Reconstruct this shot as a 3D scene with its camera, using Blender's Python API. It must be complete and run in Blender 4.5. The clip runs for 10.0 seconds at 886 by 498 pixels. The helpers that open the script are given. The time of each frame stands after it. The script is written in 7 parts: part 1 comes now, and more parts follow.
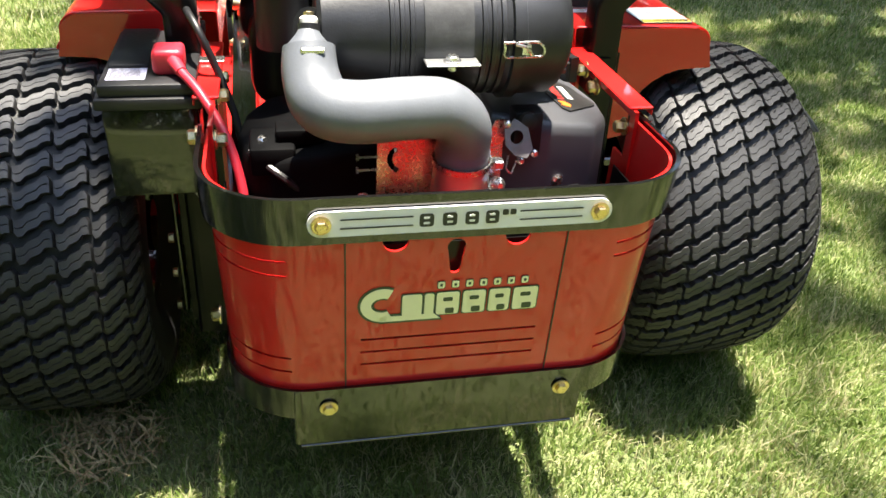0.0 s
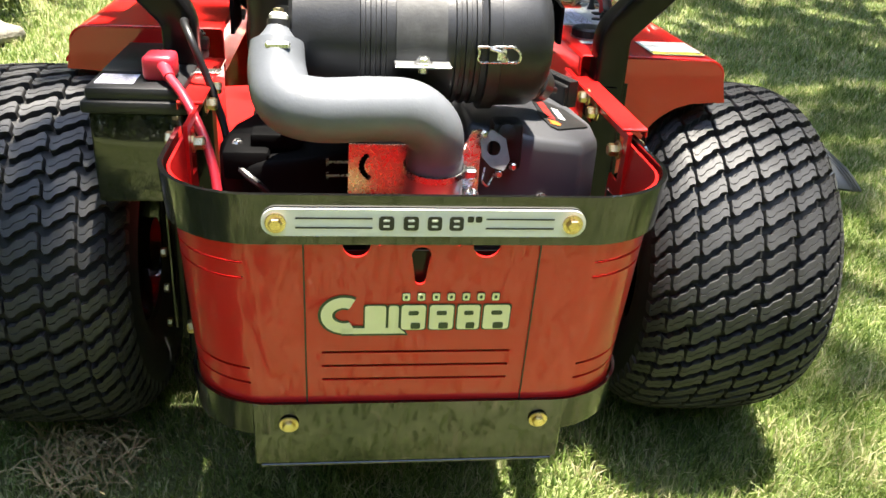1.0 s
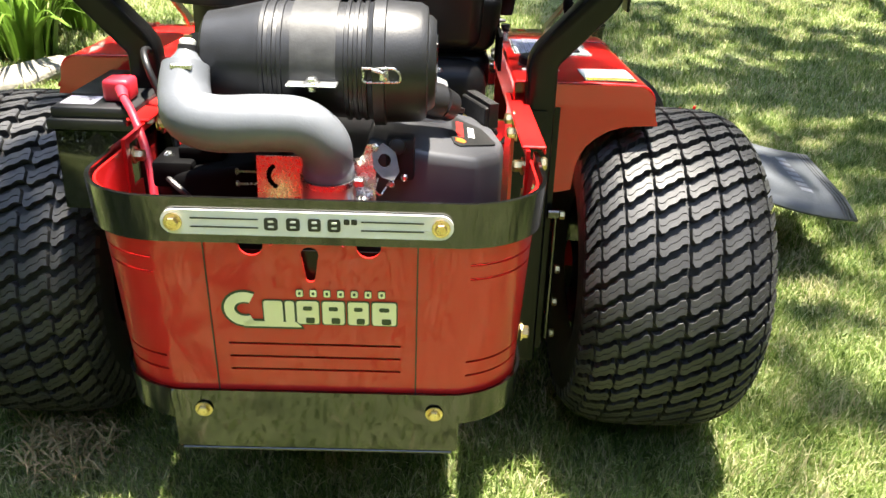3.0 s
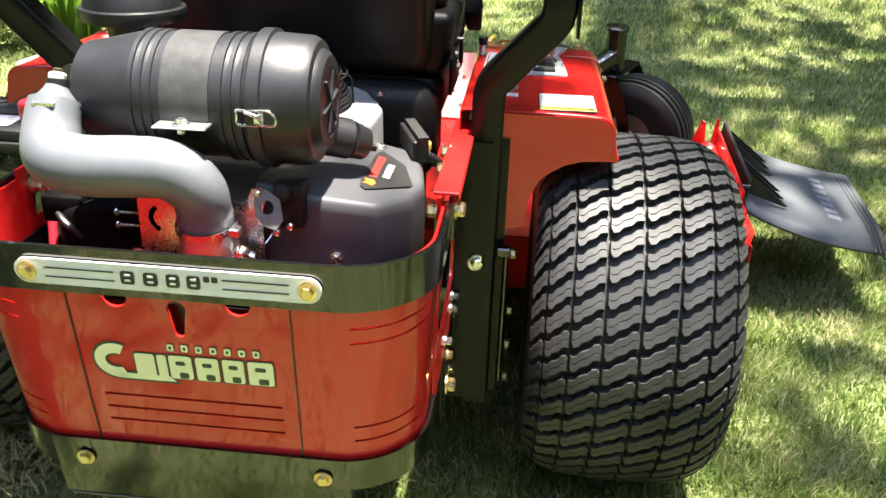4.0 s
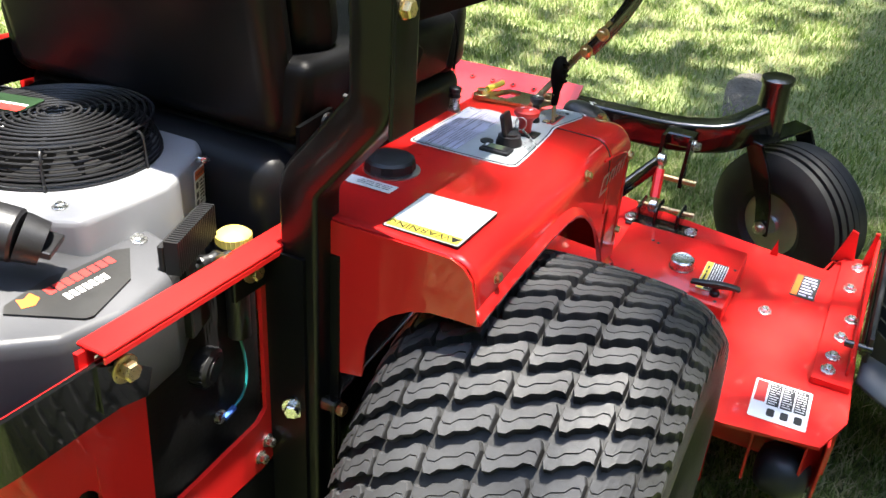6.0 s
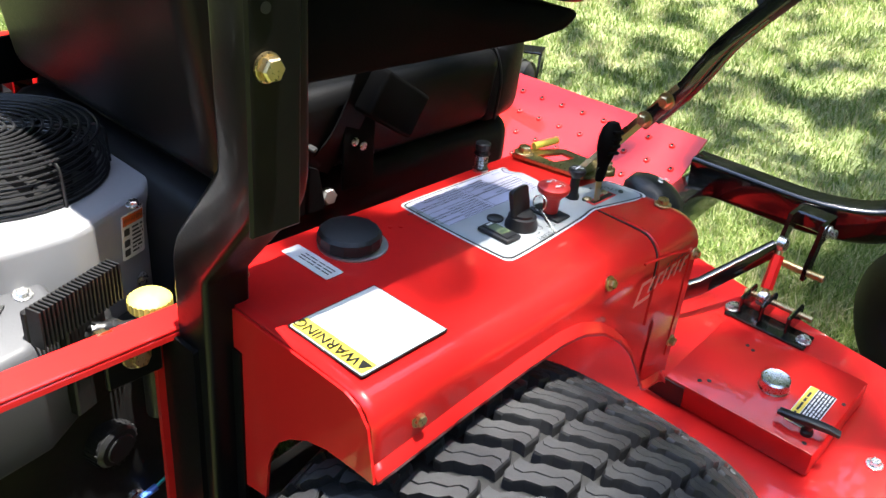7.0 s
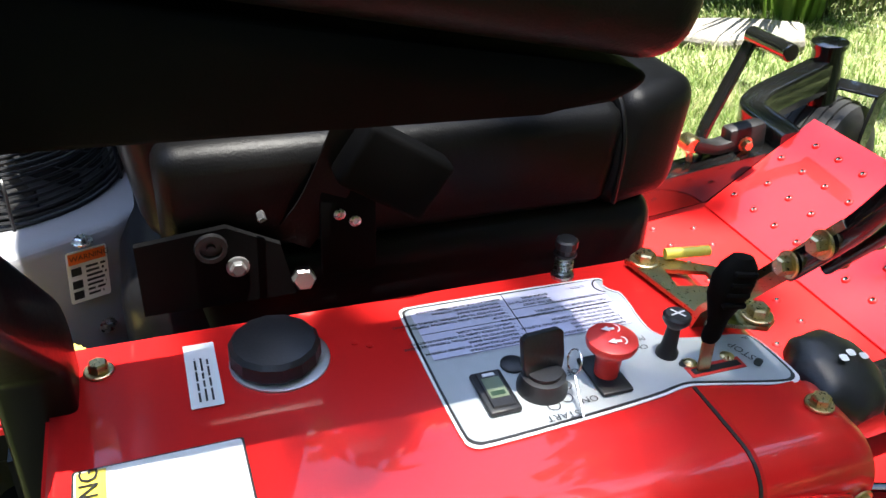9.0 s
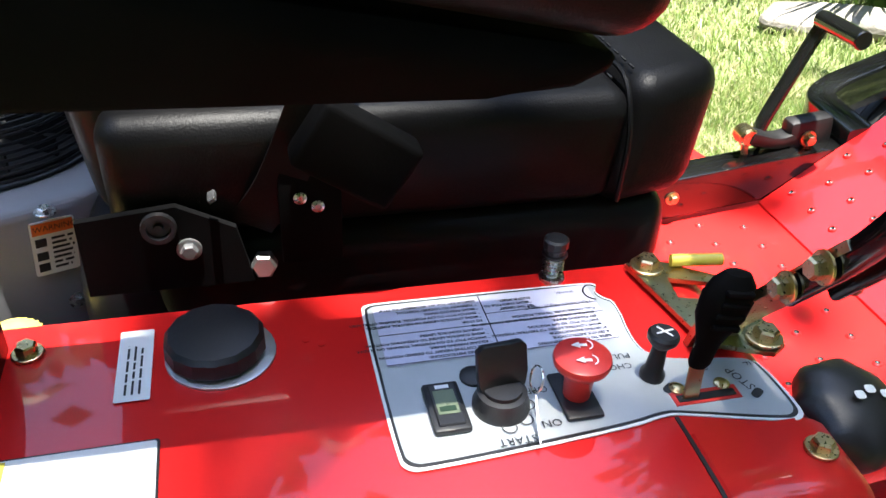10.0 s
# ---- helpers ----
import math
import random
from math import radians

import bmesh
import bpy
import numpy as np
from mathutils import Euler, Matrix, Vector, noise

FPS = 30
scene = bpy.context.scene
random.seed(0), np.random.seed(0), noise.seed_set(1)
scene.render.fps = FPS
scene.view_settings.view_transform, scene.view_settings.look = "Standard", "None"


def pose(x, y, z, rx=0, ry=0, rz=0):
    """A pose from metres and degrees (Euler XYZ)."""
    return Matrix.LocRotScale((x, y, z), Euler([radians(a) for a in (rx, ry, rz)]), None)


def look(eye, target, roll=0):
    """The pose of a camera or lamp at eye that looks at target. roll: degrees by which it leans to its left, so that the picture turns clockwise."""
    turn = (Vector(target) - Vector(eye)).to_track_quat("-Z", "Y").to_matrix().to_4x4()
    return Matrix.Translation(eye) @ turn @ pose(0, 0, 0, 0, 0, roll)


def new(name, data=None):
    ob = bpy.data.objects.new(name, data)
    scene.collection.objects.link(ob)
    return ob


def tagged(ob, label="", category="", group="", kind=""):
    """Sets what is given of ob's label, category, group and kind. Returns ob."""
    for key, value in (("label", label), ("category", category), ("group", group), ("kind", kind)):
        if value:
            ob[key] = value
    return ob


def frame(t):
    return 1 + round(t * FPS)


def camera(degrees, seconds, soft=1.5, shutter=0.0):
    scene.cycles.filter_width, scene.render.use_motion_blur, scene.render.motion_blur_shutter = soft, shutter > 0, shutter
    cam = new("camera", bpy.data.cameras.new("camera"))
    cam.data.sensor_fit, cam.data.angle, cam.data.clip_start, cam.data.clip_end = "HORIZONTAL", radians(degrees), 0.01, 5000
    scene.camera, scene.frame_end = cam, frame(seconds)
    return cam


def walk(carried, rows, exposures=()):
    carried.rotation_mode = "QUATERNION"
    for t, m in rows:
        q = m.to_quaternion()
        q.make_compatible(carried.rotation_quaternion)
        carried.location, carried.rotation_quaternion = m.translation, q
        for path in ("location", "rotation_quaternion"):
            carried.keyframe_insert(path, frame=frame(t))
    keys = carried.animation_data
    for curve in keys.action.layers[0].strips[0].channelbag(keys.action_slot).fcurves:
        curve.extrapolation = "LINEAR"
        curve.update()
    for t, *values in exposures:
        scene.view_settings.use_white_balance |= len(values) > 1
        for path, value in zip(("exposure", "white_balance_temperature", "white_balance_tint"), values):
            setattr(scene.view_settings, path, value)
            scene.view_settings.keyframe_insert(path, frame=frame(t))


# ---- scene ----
cam = camera(55.5, 10.0)
PATH = [
    (0, (-0.216, -0.711, 1.322), (0.16, 0.839, 0.114), 4.9),
    (0.5, (-0.141, -0.7, 1.274), (0.144, 0.917, 0.131), 4.6),
    (1, (-0.095, -0.733, 1.243), (0.141, 0.933, 0.162), 4.5),
    (1.5, (-0.035, -0.788, 1.243), (0.145, 0.905, 0.192), 4.1),
    (2, (0.02, -0.822, 1.252), (0.151, 0.883, 0.215), 3.9),
    (2.2, (0.015, -0.851, 1.249), (0.175, 0.869, 0.24), 4.5),
    (3.3, (0.232, -0.852, 1.29), (0.206, 0.866, 0.267), 1.8),
    (3.5, (0.278, -0.798, 1.304), (0.221, 0.901, 0.249), 2.1),
    (4, (0.401, -0.692, 1.312), (0.238, 0.99, 0.242), 1.1),
    (4.5, (0.563, -0.586, 1.334), (0.231, 1.054, 0.24), 0.2),
    (5, (0.746, -0.451, 1.325), (0.198, 1.135, 0.238), -1.9),
    (5.5, (0.869, -0.259, 1.306), (0.15, 1.252, 0.211), -2.2),
    (5.7, (0.866, -0.166, 1.296), (0.121, 1.315, 0.177), -1.2),
    (6.8, (0.893, 0.219, 1.234), (-0.151, 1.501, 0.108), 1.1),
    (7, (0.914, 0.292, 1.239), (-0.216, 1.487, 0.102), 0.2),
    (7.5, (0.92, 0.439, 1.213), (-0.376, 1.466, 0.087), -1.4),
    (8, (0.898, 0.573, 1.186), (-0.531, 1.403, 0.059), -3.1),
    (8.5, (0.868, 0.665, 1.182), (-0.646, 1.29, 0.034), -3.8),
    (9, (0.842, 0.733, 1.155), (-0.743, 1.207, 0.03), -4.9),
    (9.5, (0.826, 0.779, 1.139), (-0.783, 1.161, 0.014), -4.7),
    (10, (0.807, 0.823, 1.124), (-0.799, 1.115, -0.032), -5.3),
]
walk(cam, [(t, look(eye, target, roll)) for t, eye, target, roll in PATH], exposures=((0, 2.50, 6700, 10), (0.6, 2.60, 6700, 10), (2.0, 2.76, 6700, 10), (3.5, 2.80, 6700, 10), (5.0, 2.88, 6600, 10), (7, 2.70, 6250, 10), (8.0, 2.64, 6200, 10), (9.0, 2.72, 6150, 10), (10, 2.70, 6150, 10)))


# ---- light ----
SUN = Vector((0.09, 0.15, 1.0)).normalized()
world = bpy.data.worlds.new("sky")
scene.world = world
world.use_nodes = True
wn = world.node_tree
sky = wn.nodes.new("ShaderNodeTexSky")
sky.sky_type, sky.sun_disc = "NISHITA", False
sky.sun_elevation = math.asin(SUN.z)
sky.sun_rotation = math.atan2(SUN.x, SUN.y)
wn.links.new(sky.outputs["Color"], wn.nodes["Background"].inputs["Color"])
wn.nodes["Background"].inputs["Strength"].default_value = 0.13
sun_data = bpy.data.lights.new("sun", "SUN")
sun_data.energy, sun_data.angle, sun_data.color = 4.9, radians(0.53), (1.0, 0.94, 0.82)
sun = new("sun", sun_data)
sun.matrix_basis = look(SUN * 20, (0, 0, 0))

# ---- materials ----
def shader(name, rough=0.5, metal=0.0, coat=0.0, coat_rough=0.05, spec=0.5):
    m = bpy.data.materials.new(name)
    m.use_nodes = True
    nt = m.node_tree
    b = nt.nodes["Principled BSDF"]
    b.inputs["Roughness"].default_value = rough
    b.inputs["Metallic"].default_value = metal
    b.inputs["Coat Weight"].default_value = coat
    b.inputs["Coat Roughness"].default_value = coat_rough
    b.inputs["Specular IOR Level"].default_value = spec
    return m, nt, b


def noise_tex(nt, scale, detail=4.0, rough=0.55, coords="Object"):
    tc = nt.nodes.new("ShaderNodeTexCoord")
    n = nt.nodes.new("ShaderNodeTexNoise")
    n.inputs["Scale"].default_value, n.inputs["Detail"].default_value = scale, detail
    n.inputs["Roughness"].default_value = rough
    nt.links.new(tc.outputs[coords], n.inputs["Vector"])
    return n


def ramp(nt, src, stops):
    r = nt.nodes.new("ShaderNodeValToRGB")
    while len(r.color_ramp.elements) < len(stops):
        r.color_ramp.elements.new(0.5)
    for e, (p, c) in zip(r.color_ramp.elements, stops):
        e.position = p
        e.color = (*c, 1) if len(c) == 3 else c
    nt.links.new(src, r.inputs["Fac"])
    return r


def mapped(nt, src, lo, hi):
    m = nt.nodes.new("ShaderNodeMapRange")
    m.inputs["To Min"].default_value, m.inputs["To Max"].default_value = lo, hi
    nt.links.new(src, m.inputs["Value"])
    return m


def bumped(nt, b, src, strength, distance):
    bump = nt.nodes.new("ShaderNodeBump")
    bump.inputs["Strength"].default_value, bump.inputs["Distance"].default_value = strength, distance
    nt.links.new(src, bump.inputs["Height"])
    nt.links.new(bump.outputs["Normal"], b.inputs["Normal"])
    return bump


def worn(name, lo, hi, rough, coarse=6.0, fine=90.0, metal=0.0, coat=0.0, bump=0.08, spread=0.12, coat_rough=0.05, depth=0.001, spec=0.5):
    """A surface whose colour drifts between two tones, with fine grain in its gloss and relief."""
    m, nt, b = shader(name, rough, metal, coat, coat_rough, spec)
    big, small = noise_tex(nt, coarse), noise_tex(nt, fine)
    r = ramp(nt, big.outputs["Fac"], [(0.3, lo), (0.7, hi)])
    nt.links.new(r.outputs["Color"], b.inputs["Base Color"])
    g = mapped(nt, small.outputs["Fac"], max(0.02, rough - spread), min(1.0, rough + spread))
    nt.links.new(g.outputs["Result"], b.inputs["Roughness"])
    if bump:
        bumped(nt, b, small.outputs["Fac"], bump, depth)
    return m


RED = worn("red_paint", (0.55, 0.012, 0.012), (0.62, 0.016, 0.014), 0.32, 3, 260, spec=0.2, coat=0.7, bump=0.03, spread=0.06, coat_rough=0.03)
BLACK = worn("black_gloss_paint", (0.003, 0.003, 0.003), (0.006, 0.006, 0.006), 0.22, 3, 240, spec=0.35, coat=0.95, bump=0.03, spread=0.06, coat_rough=0.05)
# black paint with less coat and specular than BLACK
POST = worn("dull_black_paint", (0.003, 0.003, 0.0032), (0.006, 0.006, 0.0063), 0.34, 3, 240, spec=0.13, coat=0.15, bump=0.05, spread=0.08, coat_rough=0.10)
PLASTIC = worn("black_plastic", (0.008, 0.008, 0.009), (0.015, 0.015, 0.017), 0.42, 8, 420, bump=0.2, spread=0.08)
CANISTER = worn("moulded_grey_black_plastic", (0.009, 0.0096, 0.011), (0.024, 0.025, 0.029), 0.40, 13, 380, bump=0.18, spread=0.12, spec=0.4)
DUSTY = worn("dusty_grey_plastic", (0.016, 0.0165, 0.018), (0.055, 0.056, 0.058), 0.5, 26, 300, bump=0.18, spread=0.12, spec=0.35)
RUBBERHOSE = worn("grey_rubber", (0.085, 0.093, 0.107), (0.122, 0.131, 0.148), 0.46, 14, 240, bump=0.2, spread=0.10)
# carcass tone kept below the tread's, painting shade into the grooves
TYRE = worn("tyre_rubber", (0.004, 0.004, 0.0045), (0.010, 0.010, 0.010), 0.60, 22, 300, bump=0.3, spread=0.12)
TYREDUST = worn("tread_rubber", (0.015, 0.015, 0.0165), (0.040, 0.0405, 0.043), 0.54, 14, 260, bump=0.3, spread=0.14, spec=0.5)
VINYL = worn("black_vinyl", (0.0026, 0.0026, 0.003), (0.0050, 0.0050, 0.0056), 0.42, 10, 520, bump=0.35, spread=0.08, spec=0.13)
SHELL = worn("satin_black_shell", (0.007, 0.007, 0.0076), (0.013, 0.013, 0.014), 0.34, 6, 380, bump=0.15, spread=0.08, spec=0.14)
ARMREST = worn("matt_black_moulding", (0.0025, 0.0025, 0.0027), (0.005, 0.005, 0.0054), 0.62, 9, 420, bump=0.2, spread=0.06, spec=0.03)
ZINC = worn("yellow_zinc", (0.62, 0.45, 0.20), (0.72, 0.58, 0.34), 0.30, 60, 400, metal=1.0, spread=0.12)
BRONZE = worn("bronze_zinc_plate", (0.46, 0.36, 0.17), (0.40, 0.47, 0.32), 0.30, 16, 300, metal=1.0, spread=0.10)
STEEL = worn("bright_steel", (0.58, 0.58, 0.57), (0.72, 0.72, 0.71), 0.28, 30, 300, metal=1.0, spread=0.12)
ALUMIN = worn("brushed_alloy", (0.50, 0.51, 0.52), (0.62, 0.62, 0.62), 0.42, 20, 300, metal=1.0, spread=0.10)
# one engine plastic in two tones: sunlit housing lighter, shaded cylinder cover darker
HOODLIT = worn("engine_cover_sunlit", (0.215, 0.218, 0.232), (0.260, 0.263, 0.280), 0.42, 7, 320, bump=0.06, spread=0.08, spec=0.35)
HOODSHADE = worn("engine_cover_shaded", (0.045, 0.046, 0.051), (0.064, 0.065, 0.072), 0.40, 7, 320, bump=0.10, spread=0.08, spec=0.4)
SILVER = worn("satin_silver_plate", (0.72, 0.71, 0.66), (0.80, 0.79, 0.75), 0.42, 18, 300, bump=0.03)
CREAMVINYL = worn("cream_vinyl", (0.84, 0.82, 0.50), (0.90, 0.87, 0.58), 0.35, 30, 300, bump=0.0)
WHITE = worn("white_label", (0.72, 0.72, 0.70), (0.80, 0.80, 0.78), 0.35, 20, 300, bump=0.0)
GREYLAB = worn("grey_decal", (0.36, 0.385, 0.39), (0.41, 0.435, 0.44), 0.35, 20, 300, bump=0.0)
LILAC = worn("pale_lilac_decal", (0.50, 0.50, 0.63), (0.56, 0.56, 0.69), 0.35, 20, 300, bump=0.0)
CARB = worn("dull_grey_casting", (0.16, 0.165, 0.17), (0.30, 0.30, 0.31), 0.42, 30, 200, metal=0.6, bump=0.2, spread=0.14)
INK = worn("black_ink", (0.012, 0.012, 0.012), (0.02, 0.02, 0.02), 0.4, 30, 300, bump=0.0)
REDINK = worn("red_ink", (0.55, 0.03, 0.03), (0.62, 0.04, 0.03), 0.35, 30, 300, bump=0.0)
ORANGE = worn("orange_label", (0.72, 0.14, 0.02), (0.78, 0.17, 0.03), 0.35, 30, 300, bump=0.0)
CREAM = worn("cream_yellow_plastic", (0.82, 0.62, 0.12), (0.86, 0.68, 0.20), 0.38, 30, 300, bump=0.03)
YELLOW = worn("yellow_plastic", (0.78, 0.60, 0.06), (0.82, 0.66, 0.10), 0.38, 30, 300, bump=0.03)
GREENINK = worn("dark_green_ink", (0.015, 0.035, 0.015), (0.02, 0.045, 0.02), 0.35, 30, 300, bump=0.0)
FLAP = worn("grey_rubber_flap", (0.040, 0.046, 0.054), (0.070, 0.077, 0.088), 0.46, 7, 160, bump=0.15, spread=0.14)
CABLE = worn("red_cable", (0.50, 0.02, 0.04), (0.58, 0.03, 0.05), 0.40, 30, 300, bump=0.05)
CYAN = worn("cyan_wire", (0.03, 0.42, 0.45), (0.05, 0.50, 0.52), 0.4, 30, 300, bump=0.0)
BLUE = worn("blue_terminal", (0.05, 0.14, 0.55), (0.06, 0.18, 0.62), 0.4, 30, 300, bump=0.0)
GREENW = worn("green_wire", (0.02, 0.30, 0.10), (0.03, 0.36, 0.12), 0.4, 30, 300, bump=0.0)
LCD = worn("grey_green_display", (0.14, 0.17, 0.11), (0.17, 0.20, 0.13), 0.2, 30, 300, bump=0.0)
IRON = worn("cast_black_iron", (0.006, 0.006, 0.0065), (0.014, 0.0135, 0.0135), 0.5, 18, 160, bump=0.3, spread=0.12, spec=0.3)
STONE = worn("pale_edging_stone", (0.11, 0.10, 0.085), (0.24, 0.22, 0.18), 0.85, 9, 60, bump=0.6, depth=0.01)
BARK = worn("bark", (0.10, 0.075, 0.05), (0.20, 0.16, 0.12), 0.9, 8, 40, bump=0.8, depth=0.02)

# ---- mesh helpers ----
LEAN = Matrix.Translation((0, 0.645, 0)) @ Matrix.Rotation(radians(-7.0), 4, "X") @ Matrix.Translation((0, -0.645, 0))


def part(name, bm, material, parent, label="", smooth=True, level=False, angle=35):
    """One mesh object under a thing or a part. Things on the mower stand in its leaning frame unless level."""
    bmesh.ops.recalc_face_normals(bm, faces=bm.faces)
    me = bpy.data.meshes.new(name)
    bm.to_mesh(me)
    bm.free()
    for m in material if isinstance(material, (list, tuple)) else [material]:
        me.materials.append(m)
    if smooth:
        me.shade_smooth()
        me.set_sharp_from_angle(angle=radians(angle))
    ob = new(name, me)
    if parent is not None:
        ob.parent = parent
        if parent.type == "EMPTY" and parent.name.startswith("riding_mower") and not level:
            ob.matrix_basis = LEAN
        elif level and parent.type == "MESH" and parent.get("tilted"):
            ob.matrix_basis = LEAN.inverted()
        if parent.type == "EMPTY" and not level:
            ob["tilted"] = 1
    return tagged(ob, label) if label else ob


def mesh_of(name, verts, faces, material, parent=None, smooth=False):
    me = bpy.data.meshes.new(name)
    me.from_pydata(verts, [], faces)
    me.materials.append(material)
    if smooth:
        me.shade_smooth()
    ob = new(name, me)
    ob.parent = parent
    return ob


def box(bm, x0, x1, y0, y1, z0, z1, bevel=0.0, seg=2, m=None):
    t = Matrix.Translation(((x0 + x1) / 2, (y0 + y1) / 2, (z0 + z1) / 2)) @ Matrix.Diagonal((abs(x1 - x0), abs(y1 - y0), abs(z1 - z0), 1))
    vs = bmesh.ops.create_cube(bm, size=1, matrix=t)["verts"]
    if bevel:
        es = list({e for v in vs for e in v.link_edges})
        res = bmesh.ops.bevel(bm, geom=es, offset=bevel, segments=seg, profile=0.5, affect="EDGES", clamp_overlap=True)
        vs = list({v for v in vs if v.is_valid} | set(res["verts"]))
    if m is not None:
        bmesh.ops.transform(bm, matrix=m, verts=vs)
    return vs


def axis_matrix(p, d, up=None):
    """A matrix at p whose z points along d."""
    d = Vector(d).normalized()
    q = d.to_track_quat("Z", "Y")
    return Matrix.Translation(p) @ q.to_matrix().to_4x4()


def lathe(bm, p, d, profile, seg=32, caps=True, mat=0):
    """Turn (along, radius) pairs round the axis through p along d."""
    m = axis_matrix(p, d)
    rings = []
    for a, r in profile:
        rings.append([bm.verts.new(m @ Vector((r * math.cos(2 * math.pi * k / seg), r * math.sin(2 * math.pi * k / seg), a))) for k in range(seg)])
    for r0, r1 in zip(rings, rings[1:]):
        for k in range(seg):
            f = bm.faces.new((r0[k], r0[(k + 1) % seg], r1[(k + 1) % seg], r1[k]))
            f.material_index = mat
    if caps:
        for r in (rings[0], rings[-1]):
            bm.faces.new(r).material_index = mat
    return rings


def rod(bm, p0, p1, r, seg=16, r2=None, bevel=0.0):
    p0, p1 = Vector(p0), Vector(p1)
    n = (p1 - p0).length
    r2 = r if r2 is None else r2
    if bevel:
        prof = [(0, r - bevel), (bevel, r), (n - bevel, r2), (n, r2 - bevel)]
    else:
        prof = [(0, r), (n, r2)]
    return lathe(bm, p0, p1 - p0, prof, seg)


def smooth_path(pts, steps=8):
    """A Catmull-Rom line through points."""
    pts = [Vector(p) for p in pts]
    full = [2 * pts[0] - pts[1], *pts, 2 * pts[-1] - pts[-2]]
    out = []
    for a, b, c, d in zip(full, full[1:], full[2:], full[3:]):
        for k in range(steps):
            t = k / steps
            out.append(0.5 * ((2 * b) + (c - a) * t + (2 * a - 5 * b + 4 * c - d) * t * t + (3 * b - a - 3 * c + d) * t ** 3))
    return out + [pts[-1]]


def round_path(pts, radius, steps=6):
    """A polyline with its corners rounded."""
    pts = [Vector(p) for p in pts]
    out = [pts[0]]
    for a, b, c in zip(pts, pts[1:], pts[2:]):
        r = min(radius, 0.49 * (a - b).length, 0.49 * (c - b).length)
        p, q = b + (a - b).normalized() * r, b + (c - b).normalized() * r
        for k in range(steps + 1):
            t = k / steps
            out.append((1 - t) ** 2 * p + 2 * t * (1 - t) * b + t * t * q)
    return out + [pts[-1]]


def sweep(bm, path, section, closed=True, caps=True, up=(0, 0, 1), mat=0):
    """Carry a 2D section (across, above) along a path."""
    path = [Vector(p) for p in path]
    rings, up = [], Vector(up)
    for i, p in enumerate(path):
        d = (path[min(i + 1, len(path) - 1)] - path[max(i - 1, 0)]).normalized()
        side = d.cross(up)
        side = side.normalized() if side.length > 1e-4 else Vector((1, 0, 0))
        top = side.cross(d).normalized()
        s = section(i / (len(path) - 1)) if callable(section) else section
        rings.append([bm.verts.new(p + side * a + top * b) for a, b in s])
    n = len(rings[0])
    for r0, r1 in zip(rings, rings[1:]):
        for k in range(n if closed else n - 1):
            bm.faces.new((r0[k], r0[(k + 1) % n], r1[(k + 1) % n], r1[k])).material_index = mat
    if caps and closed:
        bm.faces.new(rings[0]).material_index = mat
        bm.faces.new(rings[-1]).material_index = mat
    return rings


def circle(r, seg=14):
    return [(r * math.cos(2 * math.pi * k / seg), r * math.sin(2 * math.pi * k / seg)) for k in range(seg)]


def rounded(w, h, r, steps=4):
    """A rounded rectangle outline, w by h, centred."""
    out = []
    for cx, cy, a0 in ((w / 2 - r, h / 2 - r, 0), (-w / 2 + r, h / 2 - r, 90), (-w / 2 + r, -h / 2 + r, 180), (w / 2 - r, -h / 2 + r, 270)):
        for k in range(steps + 1):
            a = radians(a0 + 90 * k / steps)
            out.append((cx + r * math.cos(a), cy + r * math.sin(a)))
    return out


def prism(bm, outline, m, depth, mat=0):
    """Extrude a 2D outline by depth along the matrix's z."""
    a = [bm.verts.new(m @ Vector((x, y, 0))) for x, y in outline]
    b = [bm.verts.new(m @ Vector((x, y, depth))) for x, y in outline]
    n = len(a)
    fs = [bm.faces.new(a), bm.faces.new(b)]
    for k in range(n):
        fs.append(bm.faces.new((a[k], a[(k + 1) % n], b[(k + 1) % n], b[k])))
    for f in fs:
        f.material_index = mat
    return a + b


def cut(ob, cutter_bm):
    """Take the cutter's volume out of an object's mesh."""
    bmesh.ops.recalc_face_normals(cutter_bm, faces=cutter_bm.faces)
    me = bpy.data.meshes.new("cutter")
    cutter_bm.to_mesh(me)
    cutter_bm.free()
    tool = new("cutter", me)
    tool.matrix_world = ob.matrix_basis if ob.parent else Matrix()
    mod = ob.modifiers.new("cut", "BOOLEAN")
    mod.operation, mod.solver, mod.object, mod.use_self = "DIFFERENCE", "EXACT", tool, True
    bpy.context.view_layer.update()
    tool.matrix_world = ob.matrix_world
    bpy.context.view_layer.update()
    got = bpy.data.meshes.new_from_object(ob.evaluated_get(bpy.context.evaluated_depsgraph_get()))
    ob.modifiers.clear()
    got.name = ob.data.name
    ob.data = got
    bpy.data.objects.remove(tool)
    bpy.data.meshes.remove(me)
    got.shade_smooth()
    got.set_sharp_from_angle(angle=radians(35))
    return ob


def hex_bolt(parent, p, d, size=0.008, washer=True, material=None, name="bolt", level=False, length=0.006):
    """A hexagon head with a washer. size: the head's radius."""
    bm = bmesh.new()
    if washer:
        lathe(bm, p, d, [(0, size * 1.45), (size * 0.25, size * 1.45), (size * 0.3, size * 1.35)], 18)
    base = Vector(p) + Vector(d).normalized() * (size * 0.25 if washer else 0)
    lathe(bm, base, d, [(0, size), (length * 0.8, size), (length, size * 0.82)], 6)
    return part(name, bm, material or ZINC, parent, level=level, angle=20)


